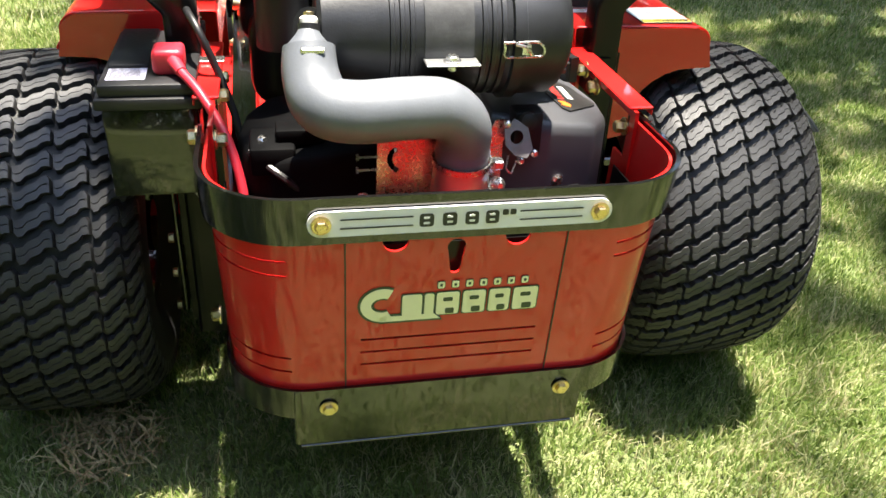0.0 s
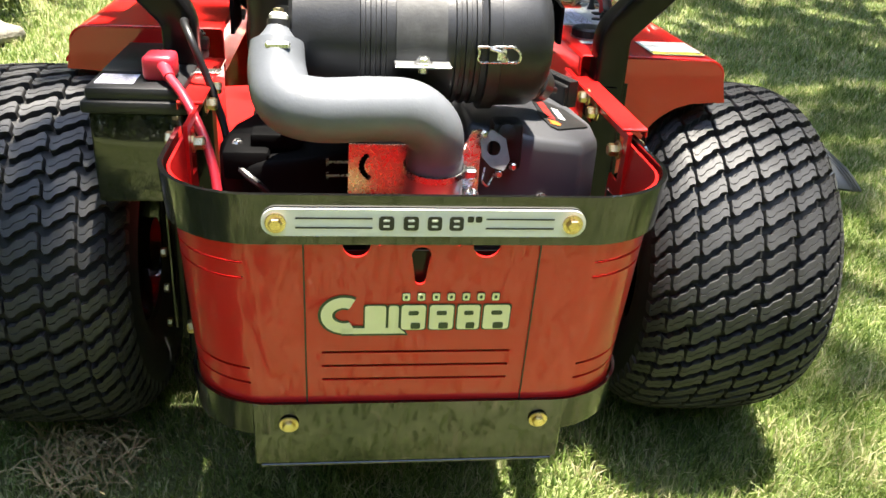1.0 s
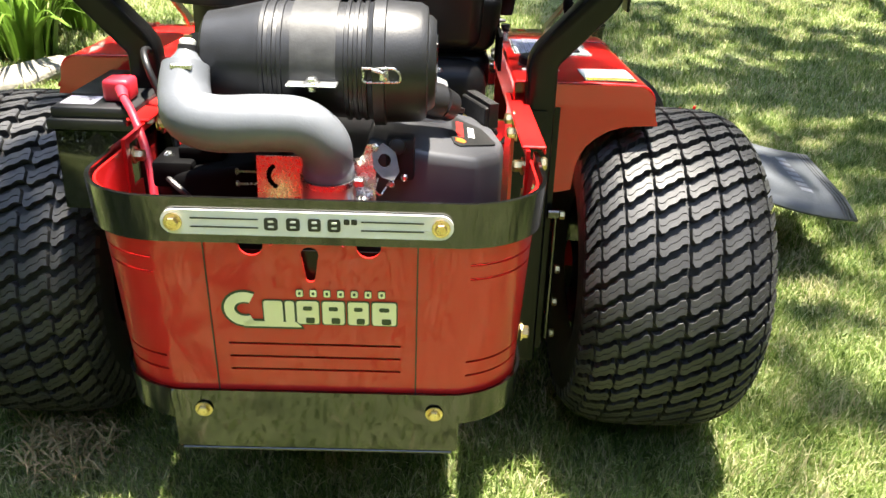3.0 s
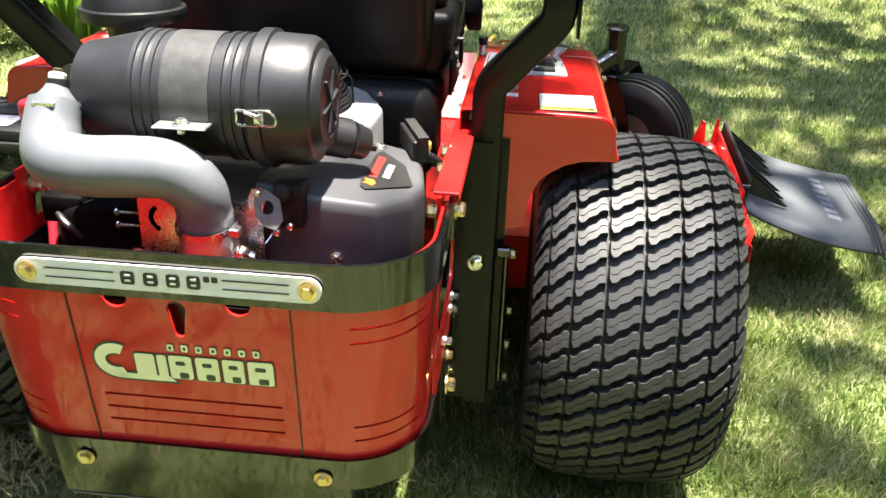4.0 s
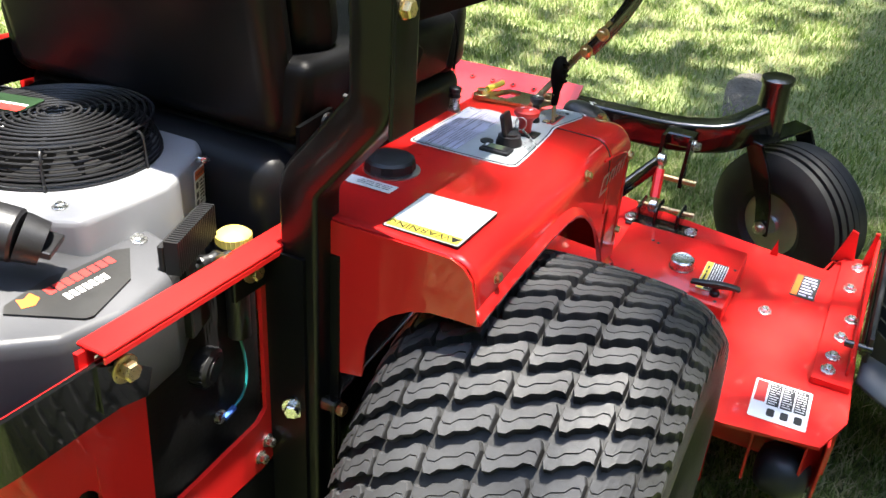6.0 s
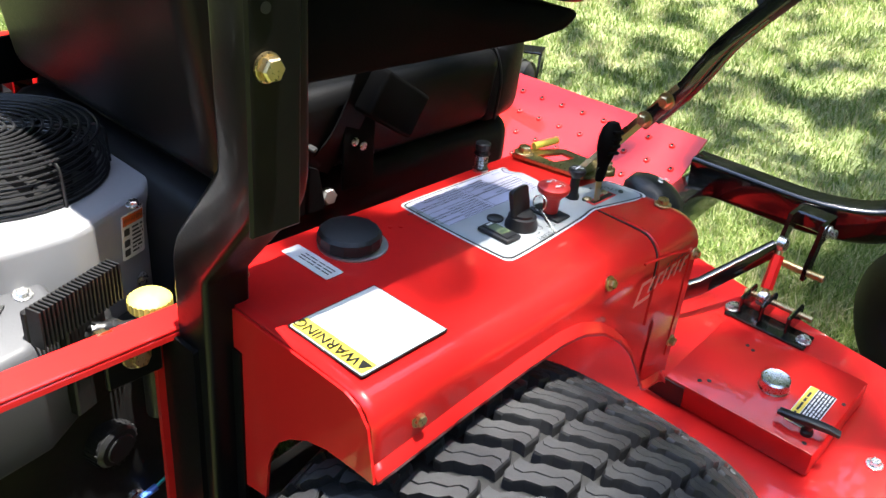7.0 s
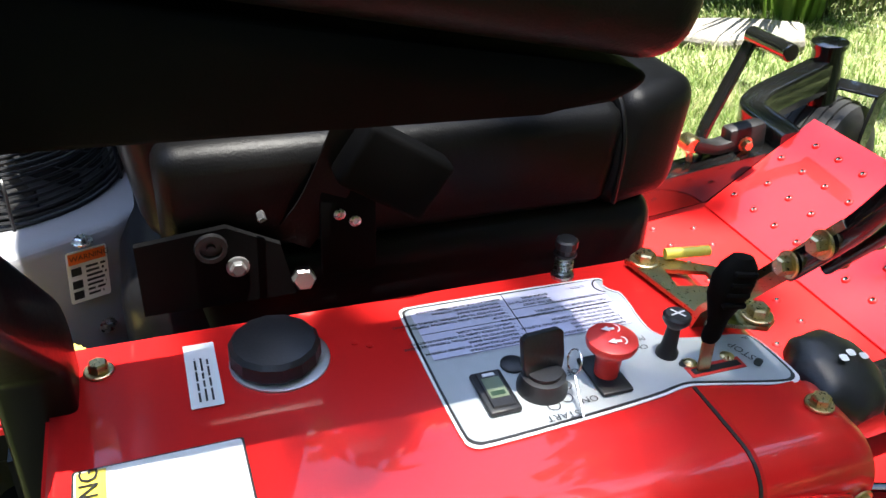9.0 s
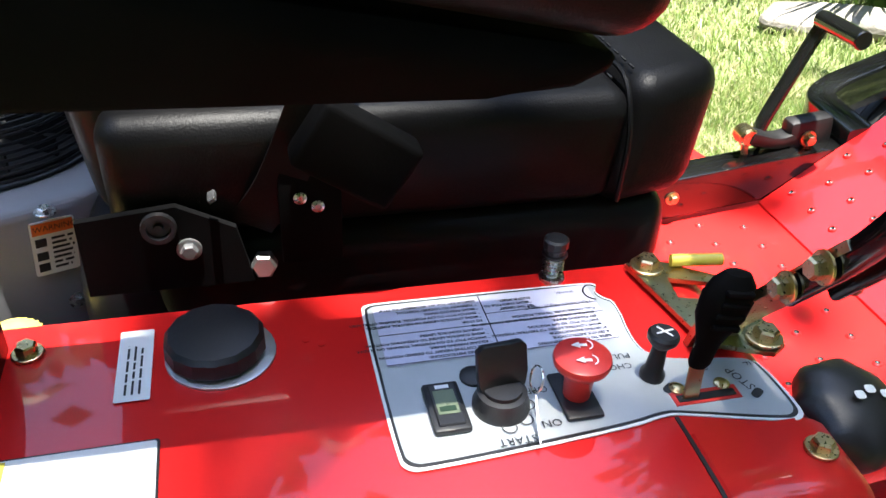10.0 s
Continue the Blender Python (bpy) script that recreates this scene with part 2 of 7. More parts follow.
def text_mesh(bm, text, m, size, mat=0, align="CENTER", bold=0.0):
    """Letters in the built-in font, laid flat in the matrix's xy plane."""
    cu = bpy.data.curves.new("letters", "FONT")
    cu.body, cu.size, cu.align_x, cu.align_y = text, size, align, "CENTER"
    cu.resolution_u = 2
    cu.offset = bold * size
    ob = new("letters", cu)
    bpy.context.view_layer.update()
    me = bpy.data.meshes.new_from_object(ob.evaluated_get(bpy.context.evaluated_depsgraph_get()))
    me.transform(m)
    n = len(bm.faces)
    bm.from_mesh(me)
    bm.faces.ensure_lookup_table()
    for f in bm.faces[n:]:
        f.material_index = mat
    bpy.data.objects.remove(ob)
    bpy.data.meshes.remove(me)
    bpy.data.curves.remove(cu)


def quad(bm, m, x0, x1, y0, y1, mat=0):
    f = bm.faces.new([bm.verts.new(m @ Vector(c)) for c in ((x0, y0, 0), (x1, y0, 0), (x1, y1, 0), (x0, y1, 0))])
    f.material_index = mat


def bars(bm, m, x0, x1, y0, y1, rows, mat=0, rng=None, fill=0.5, ragged=0.3):
    """Unreadable print: rows of word-long bars."""
    rng = rng or random.Random(3)
    step = (y1 - y0) / rows
    for k in range(rows):
        y = y1 - (k + 0.5) * step
        x, end = x0, x1 - (x1 - x0) * ragged * rng.random() ** 2
        while x < end:
            w = min(step * rng.uniform(1.0, 3.4), end - x)
            quad(bm, m, x, x + w, y - step * fill / 2, y + step * fill / 2, mat)
            x += w + step * 0.45


def flat(p, x_axis, y_axis):
    """A matrix with given origin and in-plane axes."""
    x = Vector(x_axis).normalized()
    z = x.cross(Vector(y_axis)).normalized()
    y = z.cross(x)
    m = Matrix((x, y, z)).transposed().to_4x4()
    m.translation = Vector(p)
    return m


# ---- the mower: body ----
mower = new("riding_mower")
tagged(mower, "red and black zero-turn riding mower parked on a sunlit lawn", "mower")


def wrap_outline(z, off, end, r=0.12):
    """The bumper's plan at a height: from its left end round the back to its right end."""
    half = 0.316 - off - (0.70 - z) * 0.04
    back = off + (0.70 - z) * 0.105
    r = r - off
    pts = [(-half, end)]
    for k in range(13):
        a = math.pi + 0.5 * math.pi * k / 12
        pts.append((-half + r + r * math.cos(a), back + r + r * math.sin(a)))
    for k in range(13):
        a = 1.5 * math.pi + 0.5 * math.pi * k / 12
        pts.append((half - r + r * math.cos(a), back + r + r * math.sin(a)))
    return pts + [(half, end)]


def wrap(bm, z0, z1, off, t, end):
    rings = [[(x, y, z) for x, y in wrap_outline(z, o, end)] for z, o in ((z0, off), (z1, off), (z1, off + t), (z0, off + t))]
    cols = [[bm.verts.new(r[i]) for r in rings] for i in range(len(rings[0]))]
    for a, b in zip(cols, cols[1:]):
        for k in range(4):
            bm.faces.new((a[k], a[(k + 1) % 4], b[(k + 1) % 4], b[k]))
    bm.faces.new(cols[0])
    bm.faces.new(cols[-1])


def back_y(z, off=0.0):
    return off + (0.70 - z) * 0.105


def build_bumper():
    bm = bmesh.new()
    wrap(bm, 0.385, 0.700, 0.010, 0.004, 0.273)
    shell = part("bumper_shell", bm, RED, mower, "glossy red wraparound steel engine guard with slots")
    cb = bmesh.new()
    for z in (0.478, 0.456, 0.434):
        box(cb, -0.121, 0.119, -0.05, 0.08, z - 0.0019, z + 0.0019)
    for s in (-1, 1):
        for z in (0.612, 0.590, 0.452, 0.428):
            x0, x1 = sorted((s * 0.212, s * 0.4))
            box(cb, x0, x1, -0.1, 0.112, z - 0.0018, z + 0.0018)
        lathe(cb, (s * 0.2, 0.186, 0.516), (s, 0, 0), [(0, 0.024), (0.3, 0.024)], 24)
    for v in cb.verts:
        if abs(v.co.z - 0.516) < 0.03 and abs(v.co.y - 0.186) < 0.03 and 0.19 < abs(v.co.x) < 0.6:
            v.co.z = 0.516 + (v.co.z - 0.516) * 1.95
    for s in (-1, 1):
        box(cb, *sorted((s * 0.2, s * 0.4)), 0.236, 0.30, 0.634, 0.72)
    for x in (-0.079, 0.076):
        lathe(cb, (x, -0.05, 0.636), (0, 1, 0), [(0, 0.0165), (0.15, 0.0165)], 20)
    lathe(cb, (-0.002, -0.05, 0.622), (0, 1, 0), [(0, 0.012), (0.15, 0.012)], 20)
    prism(cb, [(-0.0115, 0.0), (0.0115, 0.0), (0.0062, -0.036), (-0.0062, -0.036)], flat((-0.002, 0.09, 0.622), (1, 0, 0), (0, 0, 1)), 0.14)
    lathe(cb, (-0.002, -0.05, 0.587), (0, 1, 0), [(0, 0.0064), (0.15, 0.0064)], 16)
    for x in (-0.052, 0.043):
        lathe(cb, (x, -0.05, 0.637), (0, 1, 0), [(0, 0.0025), (0.15, 0.0025)], 10)
    cut(shell, cb)
    # added black sheet standing in for the shade seen through the slots
    bm = bmesh.new()
    wrap(bm, 0.400, 0.622, 0.024, 0.002, 0.234)
    part("slot_shade_backing", bm, POST, shell, "black sheet added behind the guard's slots to keep them dark")
    for s in (-1, 1):
        bm = bmesh.new()
        prism(bm, [(-0.0009, 0), (0.0009, 0), (0.0009, 1), (-0.0009, 1)], flat((s * 0.141, back_y(0.40, 0.0095), 0.395), (1, 0, 0), (0, -0.105, 1.0)) @ Matrix.Diagonal((1, 0.25, 1, 1)), 0.001)
        part("seam", bm, INK, shell)
    bm = bmesh.new()
    wrap(bm, 0.642, 0.706, 0.0, 0.006, 0.238)
    part("upper_band", bm, BLACK, mower, "gloss black steel band round the bumper's top edge")
    bm = bmesh.new()
    wrap(bm, 0.345, 0.398, 0.002, 0.005, 0.262)
    box(bm, -0.212, 0.205, 0.0, 0.006, -0.108, 0.0, 0.002, 1, flat((0, back_y(0.398, 0.004), 0.3975), (1, 0, 0), (0, 1, 0.105)))
    low = part("lower_band", bm, BLACK, mower, "gloss black steel skid plate under the bumper")
    bm = bmesh.new()
    box(bm, -0.205, 0.198, 0.046, 0.105, 0.286, 0.2905, 0.001, 1)
    lip = part("bottom_lip", bm, BLACK, mower)
    cb = bmesh.new()
    for x in (-0.15, -0.075, 0.0, 0.075, 0.15):
        box(cb, x - 0.02, x + 0.02, 0.060, 0.075, 0.2, 0.4)
    cut(lip, cb)
    # name plate on the band
    bm = bmesh.new()
    prism(bm, rounded(0.372, 0.033, 0.0163, 8), flat((0, 0.0002, 0.674), (1, 0, 0), (0, 0, 1)), 0.004)
    plate = part("name_plate", bm, SILVER, mower, "satin silver name plate with dark cut-outs")
    m = flat((0, -0.0046, 0.674), (1, 0, 0), (0, 0, 1))
    for dz in (0.0058, -0.0058):
        for xa, xb in ((-0.148, -0.062), (0.068, 0.148)):
            bm = bmesh.new()
            quad(bm, m, xa, xb, dz - 0.0010, dz + 0.0010)
            part("cut_line", bm, INK, plate)
    # plain blocks, each with a bright slit, where the plate's lettering is cut
    for x, dz, w, h in ((-0.046, 0, 0.0175, 0.0175), (-0.018, 0, 0.0175, 0.0175), (0.009, 0, 0.0165, 0.0175), (0.034, 0, 0.0165, 0.0175), (0.050, 0.0055, 0.0075, 0.0075), (0.0595, 0.0055, 0.0075, 0.0075)):
        bm = bmesh.new()
        prism(bm, rounded(w, h, w * 0.22, 3), m @ Matrix.Translation((x, dz, -0.0002)), 0.0004)
        if w > 0.01:
            prism(bm, rounded(w * 0.42, h * 0.16, 0.001, 2), m @ Matrix.Translation((x, dz + 0.0035, 0.0002)), 0.0004, 1)
            prism(bm, rounded(w * 0.42, h * 0.16, 0.001, 2), m @ Matrix.Translation((x, dz - 0.0035, 0.0002)), 0.0004, 1)
        part("cut_out", bm, [INK, SILVER], plate, smooth=False)
    for x in (-0.17, 0.17):
        hex_bolt(plate, (x, -0.0042, 0.674), (0, -1, 0), 0.0082)
    for x in (-0.165, 0.169):
        hex_bolt(low, (x, back_y(0.366, 0.004) - 0.004, 0.366), (0, -1, -0.1), 0.0088)
    # emblem on the panel, as plain cream shapes with a dark outline
    z = 0.535
    m = flat((0.0, back_y(z, 0.010) - 0.0009, z), (1, 0, 0), (0, -0.105, 1.0))
    blocks = [(-0.0560, 0.026, 0.036), (-0.0335, 0.0125, 0.036), (-0.0090, 0.030, 0.037), (0.0260, 0.030, 0.037), (0.0600, 0.028, 0.037), (0.0955, 0.033, 0.037)]
    for grow, lift, mat, name in ((0.0036, 0.0, GREENINK, "emblem_outline"), (0.0, 0.0006, CREAMVINYL, "emblem_face")):
        bm = bmesh.new()
        mm = m @ Matrix.Translation((0.001, 0, lift))
        for k in range(18):
            a0, a1 = radians(62 + 236 * k / 18), radians(62 + 236 * (k + 1) / 18)
            ro, ri = 0.0285 + grow, 0.0145 - grow
            c = [(ro * math.cos(a0), ro * 0.95 * math.sin(a0)), (ro * math.cos(a1), ro * 0.95 * math.sin(a1)), (ri * math.cos(a1), ri * 0.80 * math.sin(a1)), (ri * math.cos(a0), ri * 0.80 * math.sin(a0))]
            prism(bm, [(x - 0.0945, y + 0.001) for x, y in c], mm, 0.0004)
        for x, w, h in blocks:
            prism(bm, rounded(w + grow, h + grow, 0.0035, 2), mm @ Matrix.Translation((x, -0.0025, 0)), 0.0004)
        prism(bm, [(-0.098, -0.0270 - grow), (-0.018 + grow, -0.0270 - grow), (-0.026 + grow, -0.0185 + grow), (-0.098, -0.0185 + grow)], mm, 0.0004)
        for k in range(7):
            prism(bm, rounded(0.0088 + grow * 0.5, 0.0105 + grow * 0.5, 0.002, 2), mm @ Matrix.Translation((-0.019 + 0.0185 * k, 0.0285, 0)), 0.0004)
        part(name, bm, mat, shell, "cream and dark green emblem" if lift else "", smooth=False)
    bm = bmesh.new()
    for x, w, h in blocks:
        if w > 0.027:
            prism(bm, rounded(w * 0.42, 0.0065, 0.002, 2), m @ Matrix.Translation((x + 0.001, 0.0045, 0.0011)), 0.0003)
            prism(bm, rounded(w * 0.40, 0.0095, 0.002, 2), m @ Matrix.Translation((x + 0.004, -0.0150, 0.0011)), 0.0003)
    for k in range(7):
        prism(bm, rounded(0.0035, 0.0045, 0.001, 2), m @ Matrix.Translation((-0.018 + 0.0185 * k, 0.0285, 0.0011)), 0.0003)
    part("emblem_notches", bm, GREENINK, shell, smooth=False)


build_bumper()


def build_side(s):
    """One red side plate with its big opening, top rail and the black post of the roll bar."""
    bm = bmesh.new()
    outer = [(0.205, 0.716), (0.56, 0.716), (0.575, 0.70), (0.575, 0.455), (0.51, 0.415), (0.445, 0.392), (0.205, 0.392)]
    m = Matrix(((0, 0, 1, s * 0.296), (1, 0, 0, 0), (0, 1, 0, 0), (0, 0, 0, 1)))
    prism(bm, outer, m, 0.006 * s)
    plate = part("side_plate", bm, RED, mower, "red steel frame side plate with a large opening")
    cb = bmesh.new()
    prism(cb, [(0.222, 0.705), (0.446, 0.705), (0.457, 0.693), (0.457, 0.482), (0.440, 0.470), (0.300, 0.455), (0.222, 0.450)], m @ Matrix.Translation((0, 0, -0.05)), 0.1)
    cut(plate, cb)
    bm = bmesh.new()
    box(bm, *sorted((s * 0.290, s * 0.3265)), 0.214 if s == 1 else 0.30, 0.560, 0.7165, 0.7215, 0.0015, 1)
    box(bm, *sorted((s * 0.3235, s * 0.3265)), 0.214 if s == 1 else 0.30, 0.480, 0.7085, 0.7164, 0.001, 1)
    part("top_rail", bm, RED, plate)
    bm = bmesh.new()
    prism(bm, [(0.210, 0.652), (0.262, 0.640), (0.272, 0.668), (0.246, 0.690), (0.210, 0.7055)], Matrix(((0, 0, 1, s * 0.3155), (1, 0, 0, 0), (0, 1, 0, 0), (0, 0, 0, 1))), 0.004 * s)
    part("band_end", bm, BLACK, plate, "tapered end of the black band", smooth=False)
    hex_bolt(plate, (s * 0.318, 0.240, 0.687), (s, 0, 0), 0.0105, length=0.012)
    bm = bmesh.new()
    box(bm, *sorted((s * 0.3024, s * 0.3095)), 0.405, 0.460, 0.668, 0.7082, 0.0015, 1)
    tab = part("rail_tab", bm, POST, plate)
    hex_bolt(tab, (s * 0.3097, 0.434, 0.6985), (s, 0, 0), 0.0100, length=0.010)
    for y, z in ((0.234, 0.688), (0.36, 0.705), (0.415, 0.714)):
        hex_bolt(plate, (s * 0.2955, y, z - 0.004), (-s, 0, 0), 0.0095, length=0.014)
    hex_bolt(plate, (s * 0.313, 0.252, 0.386), (s, 0, 0), 0.0105, length=0.012)
    # roll bar: post, cranked part and upright
    post = bmesh.new()
    path = round_path([(s * 0.347, 0.494, 0.20), (s * 0.347, 0.494, 0.800), (s * 0.448, 0.480, 0.912), (s * 0.448, 0.466, 1.75)], 0.018, 4)
    sweep(post, path, rounded(0.052, 0.048, 0.006, 3), up=(0, 1, 0))
    bar = part("roll_bar_post", post, POST, mower, "gloss black roll bar tube, cranked outwards")
    bm = bmesh.new()
    x0, x1 = sorted((s * 0.4745, s * 0.4795))
    box(bm, x0, x1, 0.446, 0.490, 0.888, 1.35, 0.002, 1)
    part("hinge_plate", bm, POST, bar)
    for z in (1.012, 1.145):
        bm = bmesh.new()
        lathe(bm, (s * 0.4797, 0.461, z), (s, 0, 0), [(0, 0.0105), (0.002, 0.0105), (0.0025, 0.0095)], 20)
        lathe(bm, (s * 0.4815, 0.461, z), (s, 0, 0), [(0, 0.0088), (0.006, 0.0088), (0.0078, 0.0074)], 6)
        part("bolt", bm, ZINC, bar, angle=20)
    for z in (1.050, 1.085):
        bm = bmesh.new()
        lathe(bm, (s * 0.4797, 0.461, z), (s, 0, 0), [(0, 0.004), (0.0003, 0.004)], 12)
        part("bolt_hole", bm, INK, bar)
    # black plate below the side plate, ahead of the bumper
    bm = bmesh.new()
    box(bm, *sorted((s * 0.2960, s * 0.3015)), 0.330, 0.600, 0.255, 0.3915, 0.0015, 1)
    drop = part("drop_plate", bm, POST, mower, "black steel plate under the frame")
    for y, z in ((0.400, 0.345), (0.440, 0.290)):
        hex_bolt(drop, (s * 0.3017, y, z), (s, 0, 0), 0.0075, length=0.008)
    # broad black channel between the side plate and the roll bar
    bm = bmesh.new()
    section = [(0.303, 0.464), (0.358, 0.464), (0.358, 0.495), (0.386, 0.495), (0.386, 0.500), (0.358, 0.500), (0.358, 0.530), (0.353, 0.530), (0.353, 0.469), (0.303, 0.469)]
    prism(bm, [(s * x, y) for x, y in section], Matrix.Translation((0, 0, 0.215)), 0.497)
    chan = part("post_channel", bm, POST, mower, "black steel channel bolted to the frame")
    hex_bolt(chan, (s * 0.340, 0.4638, 0.497), (s * 0.35, -1, 0), 0.0105, material=STEEL, length=0.010)
    for y, z in ((0.455, 0.432), (0.440, 0.415), (0.340, 0.410)):
        hex_bolt(plate, (s * 0.3022, y, z), (s, 0, 0), 0.0065, material=STEEL, length=0.010)
    bm = bmesh.new()
    rod(bm, (s * 0.392, 0.478, 0.25), (s * 0.392, 0.478, 0.515), 0.0045, 10)
    box(bm, *sorted((s * 0.374, s * 0.400)), 0.470, 0.486, 0.505, 0.522, 0.003, 1)
    part("brake_rod", bm, BLACK, mower)
    for z in (0.512, 0.40, 0.33, 0.26):
        hex_bolt(mower, (s * 0.3995, 0.477, z), (s, 0, 0), 0.0085, washer=False, length=0.009)


for s in (-1, 1):
    build_side(s)


# ---- engine and intake ----
def build_engine():
    bm = bmesh.new()
    box(bm, -0.20, 0.22, 0.15, 0.56, 0.34, 0.640, 0.03, 3)
    block = part("engine_block", bm, IRON, mower, "black cast engine block")
    # added dark sheet: hides the lit grass, as shade does in the bay
    bm = bmesh.new()
    box(bm, -0.240, 0.240, 0.15, 0.60, 0.352, 0.358, 0.001, 1)
    part("dark_bay_filler", bm, IRON, mower, "dark sheet added under the engine to keep the bay dark")
    # right cylinder cover: a rounded sloping moulding
    for s, name in ((1, "cylinder_cover"), (-1, "cylinder_cover")):
        bm = bmesh.new()
        base = [(0.062, 0.148), (0.150, 0.146), (0.222, 0.168), (0.260, 0.222), (0.270, 0.290), (0.258, 0.365), (0.225, 0.415), (0.062, 0.415)]
        lo = [bm.verts.new((s * x, y, 0.585)) for x, y in base]
        mid = [bm.verts.new((s * x, y, 0.695 + 0.2 * (0.255 - x))) for x, y in base]
        up = [bm.verts.new((s * (x + 0.045 * (0.165 - x)), y + 0.045 * (0.28 - y), 0.707 + 0.2 * (0.255 - x))) for x, y in base]
        n = len(base)
        for a, b in ((lo, mid), (mid, up)):
            for k in range(n):
                bm.faces.new((a[k], a[(k + 1) % n], b[(k + 1) % n], b[k]))
        bm.faces.new(up)
        bm.faces.new(lo)
        bmesh.ops.bevel(bm, geom=[e for e in bm.edges], offset=0.006, segments=4, profile=0.5, affect="EDGES", clamp_overlap=True)
        if s == -1:
            bmesh.ops.translate(bm, vec=(0, 0, -0.035), verts=bm.verts)
        # left shroud is coloured matt black for the canister's shade on it
        cover = part(name, bm, HOODSHADE if s == 1 else ARMREST, mower, "grey moulded cover over the engine's cylinder in its shaded tone" if s == 1 else "moulded shroud over the engine's cylinder, black for the canister's shade", angle=18)
        if s == 1:
            hex_bolt(cover, (0.168, 0.1515, 0.641), (0.25, -1, 0), 0.0062, material=STEEL, length=0.003)
            m = flat((0.213, 0.287, 0.7162), (0, 1, 0), (-1, 0, 0.2))
            bm = bmesh.new()
            prism(bm, [(-0.078, 0.016), (-0.070, 0.025), (-0.012, 0.033), (0.014, 0.027), (0.066, 0.026), (0.081, 0.018), (0.044, -0.022), (-0.022, -0.042), (-0.030, -0.040)], m, 0.0014)
            decal = part("badge", bm, INK, cover, "black badge with red and white print", smooth=False)
            bm = bmesh.new()
            q = m @ Matrix.Translation((0, 0, 0.0018))
            for k in range(8):
                quad(bm, q, -0.030 + k * 0.0108, -0.0218 + k * 0.0108, 0.009, 0.0205, 0)
            for k in range(7):
                quad(bm, q, -0.022 + k * 0.0078, -0.0165 + k * 0.0078, -0.008, 0.002, 1)
            prism(bm, [(-0.062, 0.010), (-0.050, 0.006), (-0.040, 0.012), (-0.042, 0.024), (-0.052, 0.020), (-0.058, 0.024)], q, 0.0003, 2)
            part("print", bm, [REDINK, WHITE, ORANGE], decal, smooth=False)
            hex_bolt(cover, (0.188, 0.388, 0.7200), (0.2, 0, 1), 0.0065, material=STEEL, length=0.004)
    # blower housing with its wire fan guard
    bm = bmesh.new()
    plan = [(-0.178, 0.325), (-0.13, 0.285), (0.11, 0.285), (0.180, 0.325), (0.184, 0.452), (0.142, 0.545), (0.10, 0.588), (-0.13, 0.588), (-0.178, 0.54)]
    prism(bm, plan, Matrix.Translation((0, 0, 0.62)), 0.146)
    for v in bm.verts:
        if v.co.z > 0.7:
            v.co.x *= 0.985
    bmesh.ops.bevel(bm, geom=list(bm.edges), offset=0.010, segments=5, profile=0.5, affect="EDGES", clamp_overlap=True)
    hood = part("blower_housing", bm, HOODLIT, mower, "grey moulded engine blower housing in its sunlit tone", angle=18)
    bm = bmesh.new()
    cx, cy = 0.012, 0.44
    for k in range(6):
        a = radians(60 * k + 12)
        ca, sa = math.cos(a), math.sin(a)
        sweep(bm, round_path([(cx + 0.121 * ca, cy + 0.121 * sa, 0.762), (cx + 0.118 * ca, cy + 0.118 * sa, 0.812), (cx + 0.012 * ca, cy + 0.012 * sa, 0.8185)], 0.010, 3), circle(0.0017, 6), up=(0.01, 0.02, 1))
    guard = part("fan_guard", bm, PLASTIC, mower, "black spiral wire fan guard")
    for k in range(20):
        bm = bmesh.new()
        if k < 9:
            lathe_ring(bm, (cx, cy, 0.768 + 0.0053 * k), 0.118 - 0.0004 * k * k, 0.0016)
        else:
            lathe_ring(bm, (cx, cy, 0.816 + 0.0012 * min(k - 9, 3)), 0.112 - 0.0092 * (k - 9), 0.0016)
        part("guard_ring", bm, PLASTIC, guard)
    bm = bmesh.new()
    lathe(bm, (cx, cy, 0.768), (0, 0, 1), [(0, 0.106), (0.004, 0.106), (0.006, 0.02), (0.030, 0.018)], 32)
    fan = part("fan", bm, IRON, mower, "black cast cooling fan")
    for k in range(14):
        bm = bmesh.new()
        box(bm, 0.03, 0.103, -0.001, 0.001, 0.772, 0.790, 0, 1, Matrix.Translation((cx, cy, 0)) @ Matrix.Rotation(2 * math.pi * k / 14, 4, "Z"))
        part("fan_blade", bm, IRON, fan)
    bm = bmesh.new()
    m = flat((cx - 0.062, cy - 0.02, 0.8215), (1, 0.25, 0), (-0.25, 1, 0))
    prism(bm, rounded(0.075, 0.050, 0.006, 3), m, 0.0012)
    part("guard_label", bm, GREENINK, guard, smooth=False)
    bm = bmesh.new()
    quad(bm, m @ Matrix.Translation((0, 0, 0.0017)), -0.036, 0.036, -0.024, -0.008, 0)
    quad(bm, m @ Matrix.Translation((0, 0, 0.0018)), -0.034, 0.034, -0.006, -0.001, 1)
    part("print", bm, [REDINK, WHITE], guard, smooth=False)
    for x, y in ((0.135, 0.335), (0.165, 0.52), (-0.12, 0.33)):
        hex_bolt(hood, (x, y, 0.7665), (0, 0, 1), 0.006, material=STEEL, length=0.004)
    # warning label on the housing's side
    bm = bmesh.new()
    m = flat((0.1572, 0.5190, 0.729), (-0.412, 0.911, 0), (0.0, 0.0, 1)) @ Matrix.Rotation(radians(-4), 4, "Z") 
    prism(bm, rounded(0.036, 0.052, 0.002, 2), m, 0.0006)
    lab = part("warning_label", bm, WHITE, hood, "white and orange warning label", smooth=False)
    bm = bmesh.new()
